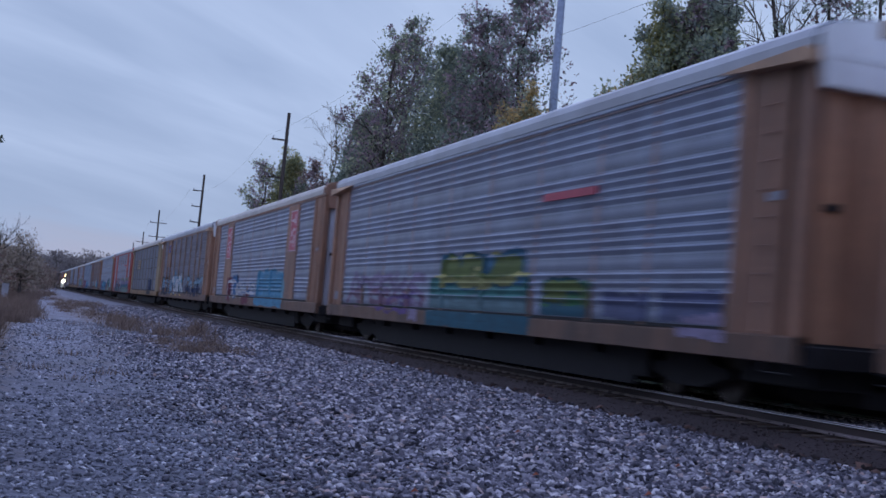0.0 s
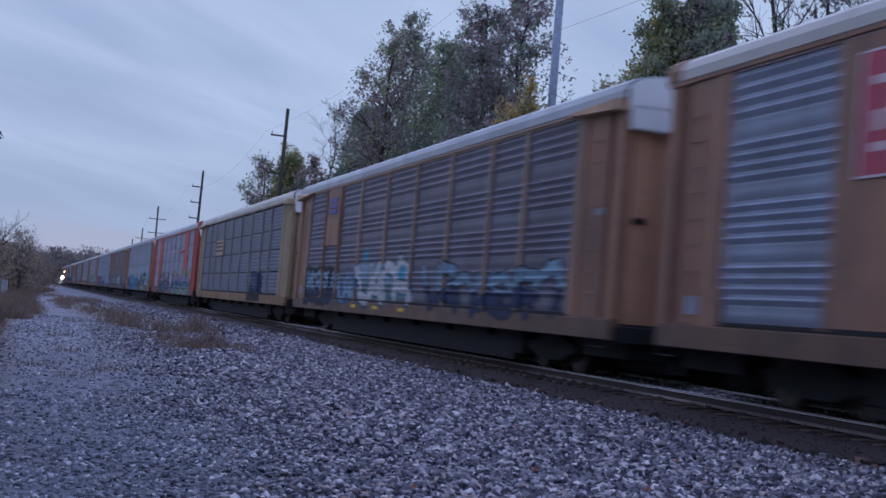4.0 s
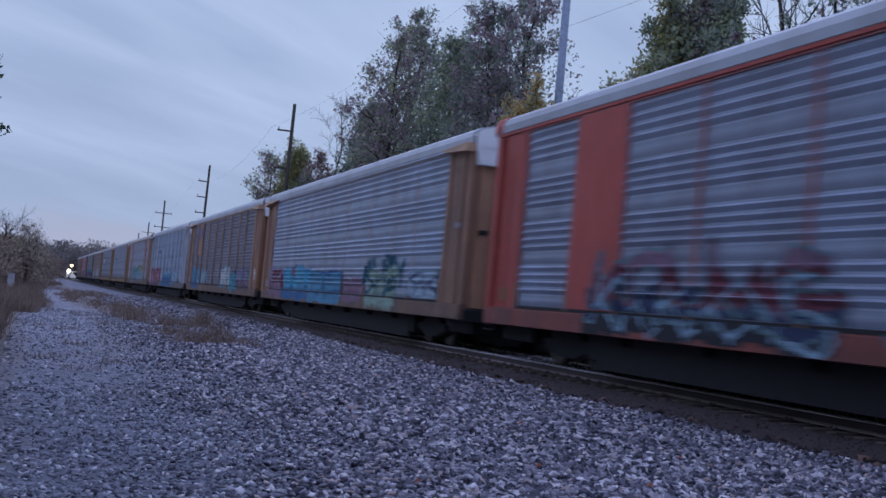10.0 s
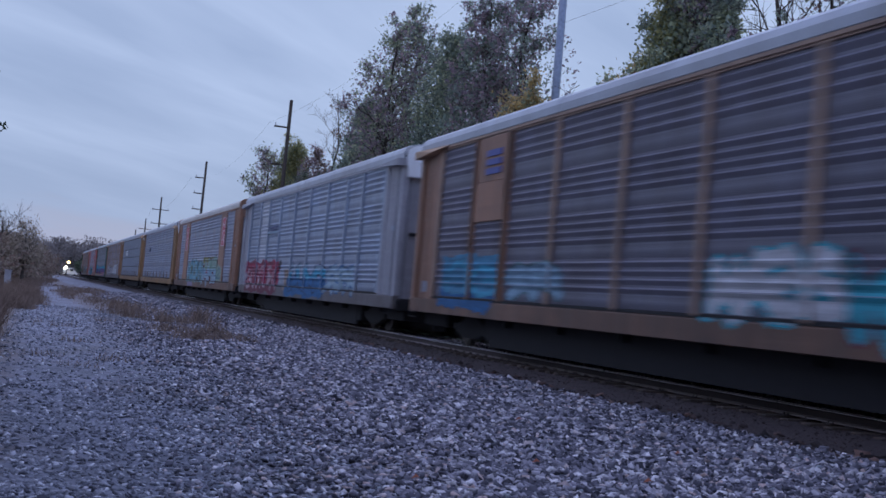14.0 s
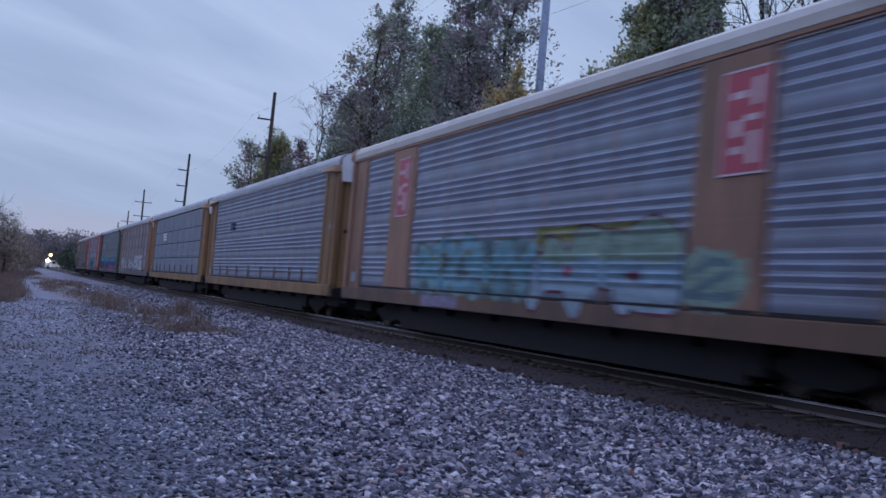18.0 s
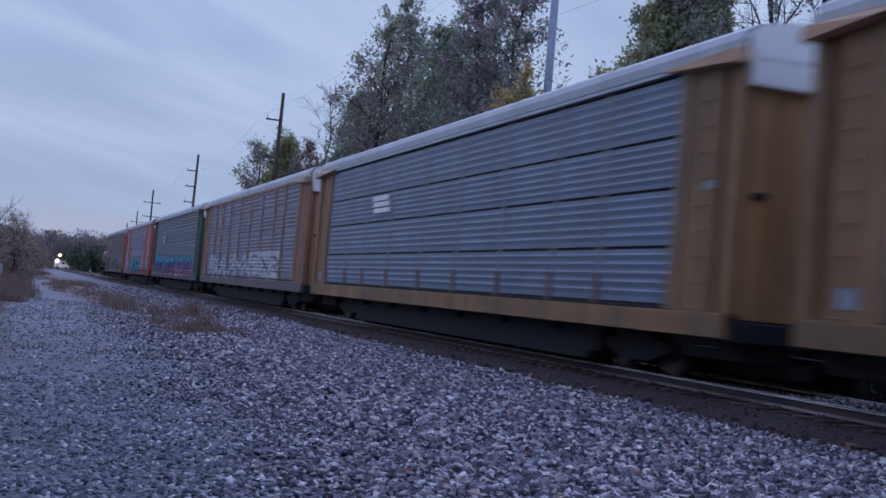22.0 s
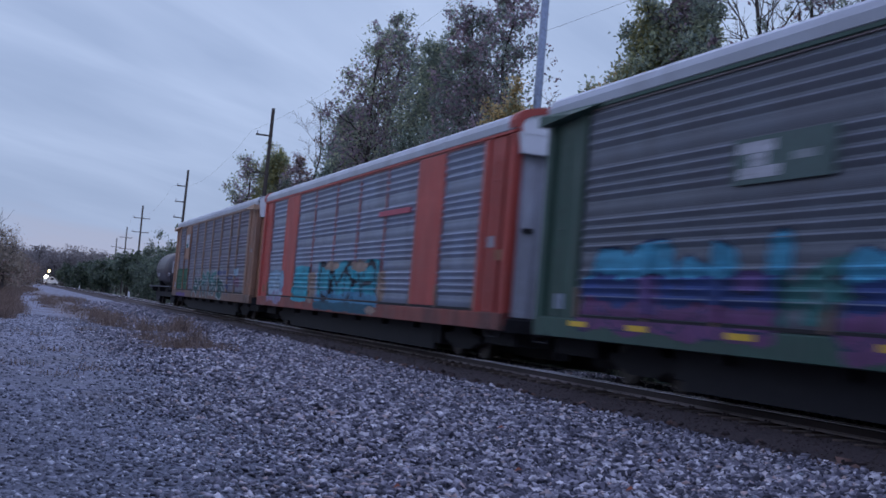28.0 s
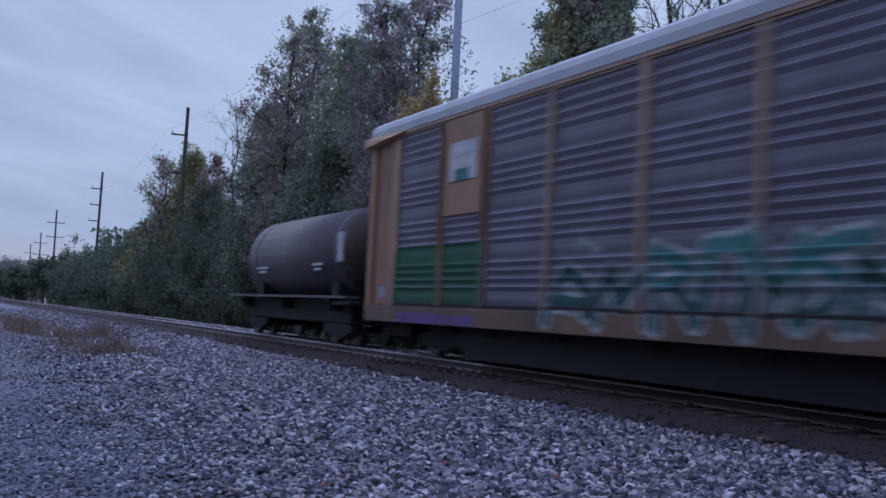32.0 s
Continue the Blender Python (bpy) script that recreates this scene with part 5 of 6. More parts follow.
# ---- loose stones: broken limestone, thickest on the shoulder
def stone_block(n, rng):
    """n irregular stones as one array of vertices (n, 8, 3) with box faces."""
    base = np.array([(x, y, z) for x in (-1, 1) for y in (-1, 1) for z in (-1, 1)], float)
    v = base[None] * rng.uniform(0.35, 1.0, (n, 8, 3))
    v *= rng.uniform((0.85, 0.55, 0.22), (1.45, 1.05, 0.52), (n, 3))[:, None]
    yaw = rng.uniform(0, 2 * np.pi, n)
    q = np.stack([np.cos(yaw / 2), np.zeros(n), np.zeros(n), np.sin(yaw / 2)], 1) + rng.normal(size=(n, 4)) * [0, 0.22, 0.22, 0]
    q /= np.linalg.norm(q, axis=1, keepdims=True)
    w, x, y, z = q.T
    R = np.stack([1 - 2 * (y * y + z * z), 2 * (x * y - z * w), 2 * (x * z + y * w), 2 * (x * y + z * w), 1 - 2 * (x * x + z * z), 2 * (y * z - x * w), 2 * (x * z - y * w), 2 * (y * z + x * w), 1 - 2 * (x * x + y * y)], 1).reshape(n, 3, 3)
    return np.einsum("nij,nkj->nki", R, v)


BOXF = np.array([(0, 1, 3, 2), (4, 6, 7, 5), (0, 4, 5, 1), (2, 3, 7, 6), (0, 2, 6, 4), (1, 5, 7, 3)])
k = Mat("broken_limestone", 0.9)
tone = k.ramp(k.random(True), [(0.0, (0.024, 0.024, 0.034)), (0.2, (0.052, 0.052, 0.072)), (0.42, (0.126, 0.122, 0.152)), (0.65, (0.215, 0.207, 0.243)), (0.8, (0.36, 0.345, 0.385)), (0.92, (0.66, 0.64, 0.66)), (0.97, (0.42, 0.31, 0.28)), (1.0, (0.2, 0.24, 0.27))])
k.color(k.mix(1.0, tone, k.ramp(k.noise(30.0, 3.0), [(0.3, 0.8), (0.7, 1.1)]), "MULTIPLY"))
M_STONE = k.m
k = Mat("broken_limestone_single", 0.9)
tone = k.ramp(k.random(), [(0.0, (0.024, 0.024, 0.034)), (0.2, (0.052, 0.052, 0.072)), (0.42, (0.126, 0.122, 0.152)), (0.65, (0.215, 0.207, 0.243)), (0.8, (0.36, 0.345, 0.385)), (0.92, (0.66, 0.64, 0.66)), (0.97, (0.42, 0.31, 0.28)), (1.0, (0.2, 0.24, 0.27))])
k.color(k.mix(1.0, tone, k.ramp(k.noise(30.0, 3.0), [(0.3, 0.8), (0.7, 1.1)]), "MULTIPLY"))
M_STONE_ONE = k.m
k = Mat("road_gravel", 0.9)
k.color(k.ramp(k.random(True), [(0.0, (0.045, 0.047, 0.062)), (0.25, (0.12, 0.127, 0.155)), (0.75, (0.225, 0.236, 0.275)), (1.0, (0.52, 0.53, 0.57))]))
M_GRAVEL = k.m
k = Mat("grimy_ballast", 0.95)
k.color(k.ramp(k.random(True), [(0.0, (0.02, 0.014, 0.014)), (0.7, (0.05, 0.036, 0.036)), (1.0, (0.11, 0.08, 0.075))]))
M_STONE_DARK = k.m


def scatter(name, count, xr, yr, size, mat, seed, sink=0.3, keep=None, power=1.0, label="", cat="stones", graded=False):
    rng = np.random.default_rng(seed)
    u = rng.uniform(0, 1, count) ** power
    y = yr[0] + (yr[1] - yr[0]) * u
    x = rng.uniform(xr[0], xr[1], count)
    if keep is not None:
        m = keep(x, y, rng.uniform(0, 1, count))
        x, y = x[m], y[m]
    n = len(x)
    s = rng.uniform(size[0], size[1], n) * (np.clip(0.2 + 0.16 * x + 0.1 * np.sin(0.9 * y), 0.34, 1.0) if graded else 1.0) * (1 + 0.16 * np.clip((y - 14) / 20, 0, 1.6))
    v = stone_block(n, rng) * s[:, None, None]
    z = np.array([ground_z(float(a), float(b)) for a, b in zip(x, y)]) + s * sink
    v += np.stack([x, y, z], 1)[:, None]
    f = (BOXF[None] + 8 * np.arange(n)[:, None, None]).reshape(-1, 4)
    me = bpy.data.meshes.new(name)
    me.vertices.add(8 * n)
    me.vertices.foreach_set("co", v.reshape(-1))
    me.loops.add(f.size)
    me.loops.foreach_set("vertex_index", f.reshape(-1).astype(np.int32))
    me.polygons.add(len(f))
    me.polygons.foreach_set("loop_start", np.arange(0, f.size, 4, dtype=np.int32))
    me.update(calc_edges=True)
    me.materials.append(mat)
    return tagged(link_mesh(name, me), label, cat, kind="stuff")


scatter("ballast_stones", 98000, (0.2, 9.9), (6.5, 42.0), (0.036, 0.066), M_STONE, 1, 0.45, lambda x, y, r: (x > 0.3 + 4.2 * r ** 0.8 + np.clip(y - 12, 0, 10) * 0.09 + np.maximum(0, y - 20) * 0.03) & (x < 9.3 + 0.3 * r * r), 1.5, "pale grey broken stone ballast on the shoulder", graded=True)
scatter("road_gravel", 52000, (-0.9, 6.6), (6.5, 54.0), (0.012, 0.036), M_GRAVEL, 2, 0.15, lambda x, y, r: (x > -0.5 + 0.3 * r) & ((r < 0.35) | (y < 13 + 5 * r) | (x > 1.1 + 2.2 * r)), 1.9, "small grey gravel on the road")
scatter("grimy_stones", 6000, (9.4, 10.6), (6.0, 50.0), (0.008, 0.022), M_STONE_DARK, 3, 0.2, None, 1.3, "dark grimy ballast by the tie ends")
k = Mat("rusty_debris", 0.95)
k.color(k.ramp(k.random(True), [(0.0, (0.012, 0.009, 0.01)), (0.6, (0.035, 0.024, 0.023)), (0.85, (0.085, 0.05, 0.042)), (1.0, (0.16, 0.095, 0.075))]))
scatter("rusty_debris", 2200, (9.25, 9.8), (6.5, 40.0), (0.05, 0.12), k.m, 12, -0.1, lambda x, y, r: (x < 9.5 + 0.4 * r * r) & (np.sin(y * 6.2) + 0.5 * np.sin(y * 2.3) > 0.1), 1.4, "dark and rusty splinters along the ballast edge", "debris")
scatter("crib_stones", 12000, (11.08, 12.28), (6.0, 60.0), (0.025, 0.05), M_STONE, 4, 0.3, None, 1.2, "grey ballast heaped between the rails")
scatter("far_ballast_stones", 9000, (4.6, 9.8), (42.0, 110.0), (0.035, 0.06), M_STONE, 6, 0.3, None, 1.4, "pale stone ballast along the track")
scatter("far_shoulder_stones", 7000, (13.2, 15.6), (8.0, 70.0), (0.035, 0.06), M_STONE, 16, 0.3, None, 1.4, "pale stone ballast on the far shoulder")
scatter("near_gravel", 9000, (-0.9, 9.6), (-6.0, 7.0), (0.012, 0.035), M_GRAVEL, 13, 0.2, None, 1.0, "small grey gravel on the road")
rs = np.random.default_rng(9)
one = stone_block(12, rs)
one_meshes = [pymesh("stone", v * 0.05, BOXF, M_STONE_ONE) for v in one]
for i in range(300):
    x, y = rs.uniform(3.4, 8.6), rs.uniform(9.2, 13.5)
    s = link_mesh("stone", one_meshes[i % 12], ground, (x, y, ground_z(x, y) + 0.035))
    s.rotation_euler = (rs.uniform(0, 6), rs.uniform(0, 6), rs.uniform(0, 6))
    s.scale = (rs.uniform(0.7, 1.25),) * 3
k = Mat("fallen_leaf", 0.8)
k.color((0.24, 0.07, 0.035))
for x, y, s in ((6.35, 14.4, 0.055), (7.0, 11.4, 0.04), (4.9, 10.6, 0.045), (5.6, 9.6, 0.05), (3.2, 9.3, 0.04)):
    me = pymesh("fallen_leaf", [(-s, 0, 0), (0, -s * 0.7, 0.02), (s, 0, 0.01), (0, s * 0.7, 0.03), (0, 0, 0.045)], [(0, 1, 4), (1, 2, 4), (2, 3, 4), (3, 0, 4)], k.m)
    tagged(link_mesh("fallen_leaf", me, None, (x, y, ground_z(x, y) + 0.06)), "dry reddish-brown fallen leaf on the ballast", "leaf", "fallen leaves")

# ---------------------------------------------------------------- plants


def leaf_material(name, stops, rough=0.42):
    k = Mat(name, rough)
    c = k.ramp(k.random(True), stops)
    big = k.noise(0.35, 3.0)
    c = k.mix(1.0, c, k.ramp(big, [(0.3, 0.75), (0.7, 1.15)]), "MULTIPLY")
    k.color(c)
    thin = k.n.new("ShaderNodeBsdfTranslucent")
    k.l.new(c, thin.inputs["Color"])
    both = k.n.new("ShaderNodeMixShader")
    both.inputs["Fac"].default_value = 0.5
    k.l.new(k.b.outputs[0], both.inputs[1])
    k.l.new(thin.outputs[0], both.inputs[2])
    k.l.new(both.outputs[0], k.n["Material Output"].inputs["Surface"])
    return k.m


L_DARK = leaf_material("dark_green_leaves", [(0.0, (0.185, 0.231, 0.209)), (0.5, (0.258, 0.324, 0.255)), (1.0, (0.370, 0.406, 0.302))])
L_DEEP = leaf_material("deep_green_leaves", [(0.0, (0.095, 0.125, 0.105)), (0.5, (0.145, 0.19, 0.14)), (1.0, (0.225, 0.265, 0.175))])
L_OLIVE = leaf_material("olive_yellow_leaves", [(0.0, (0.21, 0.215, 0.10)), (0.6, (0.33, 0.32, 0.135)), (1.0, (0.47, 0.43, 0.18))])
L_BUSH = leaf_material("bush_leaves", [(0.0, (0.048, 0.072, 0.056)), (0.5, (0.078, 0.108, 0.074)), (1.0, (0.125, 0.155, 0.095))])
L_GREEN = leaf_material("green_leaves", [(0.0, (0.268, 0.317, 0.244)), (0.6, (0.378, 0.433, 0.287)), (1.0, (0.561, 0.573, 0.342))])
L_RUSSET = leaf_material("russet_leaves", [(0.0, (0.232, 0.189, 0.226)), (0.6, (0.342, 0.262, 0.293)), (1.0, (0.488, 0.354, 0.366))])
L_YELLOW = leaf_material("yellow_leaves", [(0.0, (0.34, 0.265, 0.13)), (0.6, (0.52, 0.385, 0.17)), (1.0, (0.70, 0.50, 0.21))])
L_BROWN = leaf_material("brown_leaves", [(0.0, (0.13, 0.088, 0.075)), (0.6, (0.24, 0.165, 0.135)), (1.0, (0.40, 0.27, 0.21))])
# autumn tints for far belts, with pale haze mixed into both leaf colours
L_HAZE = leaf_material("distant_foliage", [(0.0, (0.18, 0.165, 0.165)), (0.6, (0.24, 0.215, 0.205)), (1.0, (0.32, 0.28, 0.26))])
L_FAR = leaf_material("far_foliage", [(0.0, (0.20, 0.165, 0.125)), (0.6, (0.29, 0.24, 0.18)), (1.0, (0.40, 0.325, 0.25))])
k = Mat("bark", 0.95)
k.color(k.ramp(k.noise(6.0, 4.0, (1, 1, 0.2)), [(0.3, (0.03, 0.025, 0.022)), (0.7, (0.095, 0.08, 0.07))]))
M_BARK = k.m


def leaves_mesh(name, centres, sizes, mat, rng, flat=0.0):
    """Small folded leaf clumps, two triangles each."""
    n = len(centres)
    a = rng.normal(size=(n, 3))
    a[:, 2] *= 1 - flat
    a /= np.linalg.norm(a, axis=1, keepdims=True)
    b = np.cross(a, rng.normal(size=(n, 3)))
    b /= np.linalg.norm(b, axis=1, keepdims=True) + 1e-9
    c = np.cross(a, b)
    s = sizes[:, None]
    v = np.stack([centres - a * s, centres + b * s * 0.55 + c * s * 0.2, centres + a * s, centres - b * s * 0.55 + c * s * 0.2], 1)
    f = np.arange(4 * n, dtype=np.int32)
    me = bpy.data.meshes.new(name)
    me.vertices.add(4 * n)
    me.vertices.foreach_set("co", v.reshape(-1))
    me.loops.add(4 * n)
    me.loops.foreach_set("vertex_index", f)
    me.polygons.add(n)
    me.polygons.foreach_set("loop_start", np.arange(0, 4 * n, 4, dtype=np.int32))
    me.update(calc_edges=True)
    me.materials.append(mat)
    return me


def limbs_mesh(name, segs, mat, sides=5):
    """Tapered limb pieces (p0, p1, r0, r1) as one mesh."""
    p0 = np.array([s[0] for s in segs], float)
    p1 = np.array([s[1] for s in segs], float)
    r0 = np.array([s[2] for s in segs], float)
    r1 = np.array([s[3] for s in segs], float)
    d = p1 - p0
    d /= np.linalg.norm(d, axis=1, keepdims=True) + 1e-9
    h = np.where(np.abs(d[:, 2:3]) > 0.9, np.array([[1.0, 0, 0]]), np.array([[0, 0, 1.0]]))
    u = np.cross(d, h)
    u /= np.linalg.norm(u, axis=1, keepdims=True)
    w = np.cross(d, u)
    ang = 2 * np.pi * np.arange(sides) / sides
    ring = np.cos(ang)[None, :, None] * u[:, None] + np.sin(ang)[None, :, None] * w[:, None]
    v = np.concatenate([p0[:, None] + ring * r0[:, None, None], p1[:, None] + ring * r1[:, None, None]], 1)
    n = len(segs)
    i = np.arange(sides)
    q = np.stack([i, (i + 1) % sides, (i + 1) % sides + sides, i + sides], 1)
    f = (q[None] + 2 * sides * np.arange(n)[:, None, None]).reshape(-1, 4).astype(np.int32)
    me = bpy.data.meshes.new(name)
    me.vertices.add(2 * sides * n)
    me.vertices.foreach_set("co", v.reshape(-1))
    me.loops.add(f.size)
    me.loops.foreach_set("vertex_index", f.reshape(-1))
    me.polygons.add(len(f))
    me.polygons.foreach_set("loop_start", np.arange(0, f.size, 4, dtype=np.int32))
    me.update(calc_edges=True)
    me.materials.append(mat)
    return me


def grow(rng, h, spread, levels=4, start=0.3, trunk_r=0.22, lean=(0, 0), upright=0.5):
    """Limbs of a tree of height h; returns the pieces and the twig tips."""
    segs, tips = [], []
    pts = []
    n = 9
    p = np.zeros(3)
    for i in range(n):
        q = np.array([lean[0] * h * ((i + 1) / n) ** 1.3, lean[1] * h * ((i + 1) / n) ** 1.3, h * (i + 1) / n]) + rng.normal(size=3) * [0.012 * h, 0.012 * h, 0]
        r0, r1 = trunk_r * (1 - 0.88 * i / n), trunk_r * (1 - 0.88 * (i + 1) / n)
        segs.append((p, q, r0, r1))
        pts.append((p, q, r1))
        p = q
    tips.append(p)

    def branch(o, d, length, r, lev):
        pp, k = o, 3
        for i in range(k):
            d2 = d + rng.normal(size=3) * 0.22 + np.array([0, 0, 0.10])
            d2 /= np.linalg.norm(d2)
            q = pp + d2 * length / k
            segs.append((pp, q, max(0.006, r * (1 - i / k * 0.6)), max(0.005, r * (1 - (i + 1) / k * 0.6))))
            pp, d = q, d2
            if lev > 0:
                for _ in range(2):
                    dd = d + rng.normal(size=3) * 0.65
                    dd /= np.linalg.norm(dd)
                    branch(pp, dd, length * rng.uniform(0.4, 0.62), r * 0.5, lev - 1)
            elif i == 1:
                tips.append(pp)
        tips.append(pp)

    nb = int(9 + h * 0.7)
    for i in range(nb):
        u = start + (1 - start) * (i + rng.uniform(0, 1)) / nb
        zz = u * n
        a, b, r = pts[min(n - 1, int(zz))]
        o = a + (b - a) * (zz - int(zz))
        az = i * 2.4 + rng.uniform(-0.5, 0.5)
        shape = math.sin(math.pi * min(1.0, 0.18 + 0.82 * (u - start) / (1 - start))) ** 0.7
        d = np.array([math.cos(az), math.sin(az), upright + rng.uniform(-0.2, 0.4)])
        d /= np.linalg.norm(d)
        branch(o, d, spread * shape * rng.uniform(0.7, 1.1) + 0.5, max(0.02, r * 0.5), levels - 2)
    return segs, np.array(tips)


def mass(rng, n, h, spread, start, lean, gaps):
    """Points of an uneven crown: an envelope that bulges from side to side, eaten out by pockets of air."""
    ph = rng.uniform(0, 6.28, 6)
    off = Vector(rng.uniform(-40, 40, 3))
    out = []
    while len(out) < n:
        u = rng.uniform(0, 1)
        az = rng.uniform(0, 6.283)
        wide = math.sin(math.pi * min(1.0, 0.16 + 0.80 * u)) ** 0.75
        wide *= 1 + 0.30 * math.sin(2 * az + 5 * u + ph[0]) + 0.22 * math.sin(3 * az - 9 * u + ph[1]) + 0.16 * math.sin(14 * u + ph[2])
        r = spread * 1.35 * wide * rng.uniform(0, 1) ** 0.45
        z = (start + (1 - start) * u) * h
        p = Vector((r * math.cos(az) + lean[0] * z, r * math.sin(az) + lean[1] * z, z))
        fill = noise.noise(p * 0.85 + off) + 0.55 * noise.noise(p * 2.1 + off)
        if fill > -0.28 + gaps * (0.15 + 0.85 * u):
            out.append(p)
    return np.array(out) + rng.normal(size=(n, 3)) * 0.05


def tree(x, y, h, spread, mats, n_leaves, seed, label, leaf=0.07, start=0.25, clump=0.5, trunk_r=0.22, lean=(0, 0), upright=0.75, top_bare=0.0, group="trackside trees", core=0):
    rng = np.random.default_rng(seed)
    root = thing("tree", (x, y, ground_z(x, y) - 0.05), label, "tree", group)
    segs, tips = grow(rng, h, spread, 4, start, trunk_r, lean, upright)
    link_mesh("trunk", limbs_mesh("trunk", [q for q in segs if q[2] > 0.03], M_BARK, 5), root, label="")
    link_mesh("branchwork", limbs_mesh("branchwork", [q for q in segs if q[2] <= 0.03], M_BARK, 3), root)
    if n_leaves:
        keep = tips[rng.uniform(0, 1, len(tips)) > top_bare * (tips[:, 2] / h)]
        per = n_leaves // max(1, len(mats))
        for m in mats:
            # drooping tufts at the twig ends
            pick = keep[rng.integers(0, len(keep), max(6, min(len(keep), per // 14)))]
            rad = rng.uniform(0.3, 1.2, len(pick))
            i = rng.integers(0, len(pick), per)
            c = pick[i] + rng.normal(size=(per, 3)) * clump * rad[i][:, None] * [0.8, 0.8, 0.9] - [0, 0, 0.12]
            link_mesh("crown", leaves_mesh("crown", c, rng.uniform(0.6, 1.5, per) * leaf, m, rng), root)
    if core:
        each = core // len(mats)
        for j, m in enumerate(mats):
            c = mass(rng, each, h * 0.97, spread, start, lean, 0.05 + 0.75 * top_bare)
            link_mesh("crown", leaves_mesh("crown", c, rng.uniform(0.6, 1.5, each) * leaf * 1.2, m, rng), root)
    return root


def shrub(x, y, r, h, mats, n, seed, label, leaf=0.12, name="shrub", group="trackside shrubs"):
    rng = np.random.default_rng(seed)
    root = thing(name, (x, y, ground_z(x, y) - 0.03), label, "shrub", group)
    segs, tips = [], []
    for _ in range(16):
        d = rng.normal(size=3) * [0.55, 0.55, 0.1] + [0, 0, 1]
        d /= np.linalg.norm(d)
        L = h * rng.uniform(0.5, 1.0)
        p = np.array([rng.normal() * 0.08, rng.normal() * 0.08, 0.0])
        for i in range(4):
            d = d + rng.normal(size=3) * 0.18
            d /= np.linalg.norm(d)
            q = p + d * L / 4
            segs.append((p, q, 0.035 * (1 - i / 5), 0.035 * (1 - (i + 1) / 5)))
            p = q
            if i:
                tips.append(p)
    tips = np.array(tips)
    ex = rng.normal(size=(40, 3)) * [r * 0.55, r * 0.55, h * 0.25] + [0, 0, h * 0.5]
    tips = np.concatenate([tips, ex[ex[:, 2] > 0.1]])
    link_mesh("branching_stem", limbs_mesh("branching_stem", segs, M_BARK, 4), root)
    per = n // len(mats)
    for m in mats:
        i = rng.integers(0, len(tips), per)
        c = tips[i] + rng.normal(size=(per, 3)) * 0.3 * min(1.2, r * 0.4)
        c = c[c[:, 2] > 0.02]
        link_mesh("foliage", leaves_mesh("foliage", c, rng.uniform(0.6, 1.3, len(c)) * leaf, m, rng), root)
    return root


def polar(az, dist):
    a = radians(az)
    return dist * math.sin(a), dist * math.cos(a)


# the stand of trees beyond the track
SEEDS = itertools.count(100)


def beyond(az, dist, h, spread, leaves, mats, label, **shape):
    """A tree beyond the track, by its bearing and distance from the road."""
    tree(*polar(az, dist), h, spread, mats, leaves, next(SEEDS), label, **shape)


beyond(15.2, 64, 12.7, 1.45, 6000, (L_DARK, L_DEEP), "dense dark green tree beyond the track", start=0.1, clump=0.3, core=22400)
beyond(17.2, 62, 17.1, 2.0, 7500, (L_GREEN, L_DARK, L_RUSSET), "tall green tree with thinning top beyond the track", top_bare=0.35, start=0.25, clump=0.22, core=12800)
beyond(16.0, 60, 15.6, 1.6, 5500, (L_GREEN, L_RUSSET), "tall thinning tree with green and russet leaves", top_bare=0.55, clump=0.2, core=5175)
beyond(19.3, 58, 15.6, 1.6, 8000, (L_DARK, L_GREEN), "dense dark green tree beyond the track", start=0.12, clump=0.28, core=24000)
beyond(18.2, 56, 9.6, 1.9, 4000, (L_DEEP, L_DARK), "low spreading green tree beyond the track", start=0.1, clump=0.3, core=17600)
beyond(21.0, 54, 16.0, 1.5, 8000, (L_RUSSET, L_DARK), "tall dark russet tree beyond the track", top_bare=0.35, clump=0.26, core=16000)
beyond(22.6, 52, 17.0, 1.6, 8000, (L_RUSSET, L_DARK), "tall russet tree beside the steel pole", top_bare=0.35, clump=0.22, core=6324)
beyond(21.6, 50, 9.6, 1.7, 4000, (L_DEEP, L_RUSSET), "low dark tree beyond the track", start=0.1, clump=0.3, core=14400)
beyond(23.1, 46, 10.5, 1.1, 6500, (L_YELLOW, L_YELLOW, L_GREEN), "small yellow autumn tree beyond the track", start=0.2, clump=0.24, core=5175)
beyond(27.7, 40, 10.2, 0.75, 5000, (L_GREEN, L_YELLOW), "green and yellow tree beyond the track", start=0.2, clump=0.24, core=5750)
beyond(29.7, 39, 12.5, 1.05, 7000, (L_DARK, L_GREEN, L_OLIVE), "dense dark olive tree beyond the track", start=0.15, clump=0.26, core=17600)
beyond(31.2, 39, 13.4, 1.15, 7000, (L_DARK, L_GREEN, L_RUSSET), "dense dark olive tree beyond the track", start=0.15, clump=0.26, core=17600)
beyond(32.2, 38, 12.4, 1.0, 6000, (L_DARK, L_GREEN), "dense dark green tree beyond the track", start=0.15, clump=0.26, core=14400)
beyond(34.6, 36, 13.6, 2.2, 1200, (L_DARK, L_RUSSET), "dark tree with bare spreading limbs", trunk_r=0.24, start=0.35, clump=0.2)
beyond(37.0, 36, 13.6, 2.0, 2600, (L_DARK, L_RUSSET), "half-bare tree with dark leaves at its top", trunk_r=0.2, clump=0.22)
beyond(39.5, 35, 13.8, 2.0, 2600, (L_DARK, L_BROWN), "half-bare tree with dark and brown leaves", trunk_r=0.18, clump=0.22)
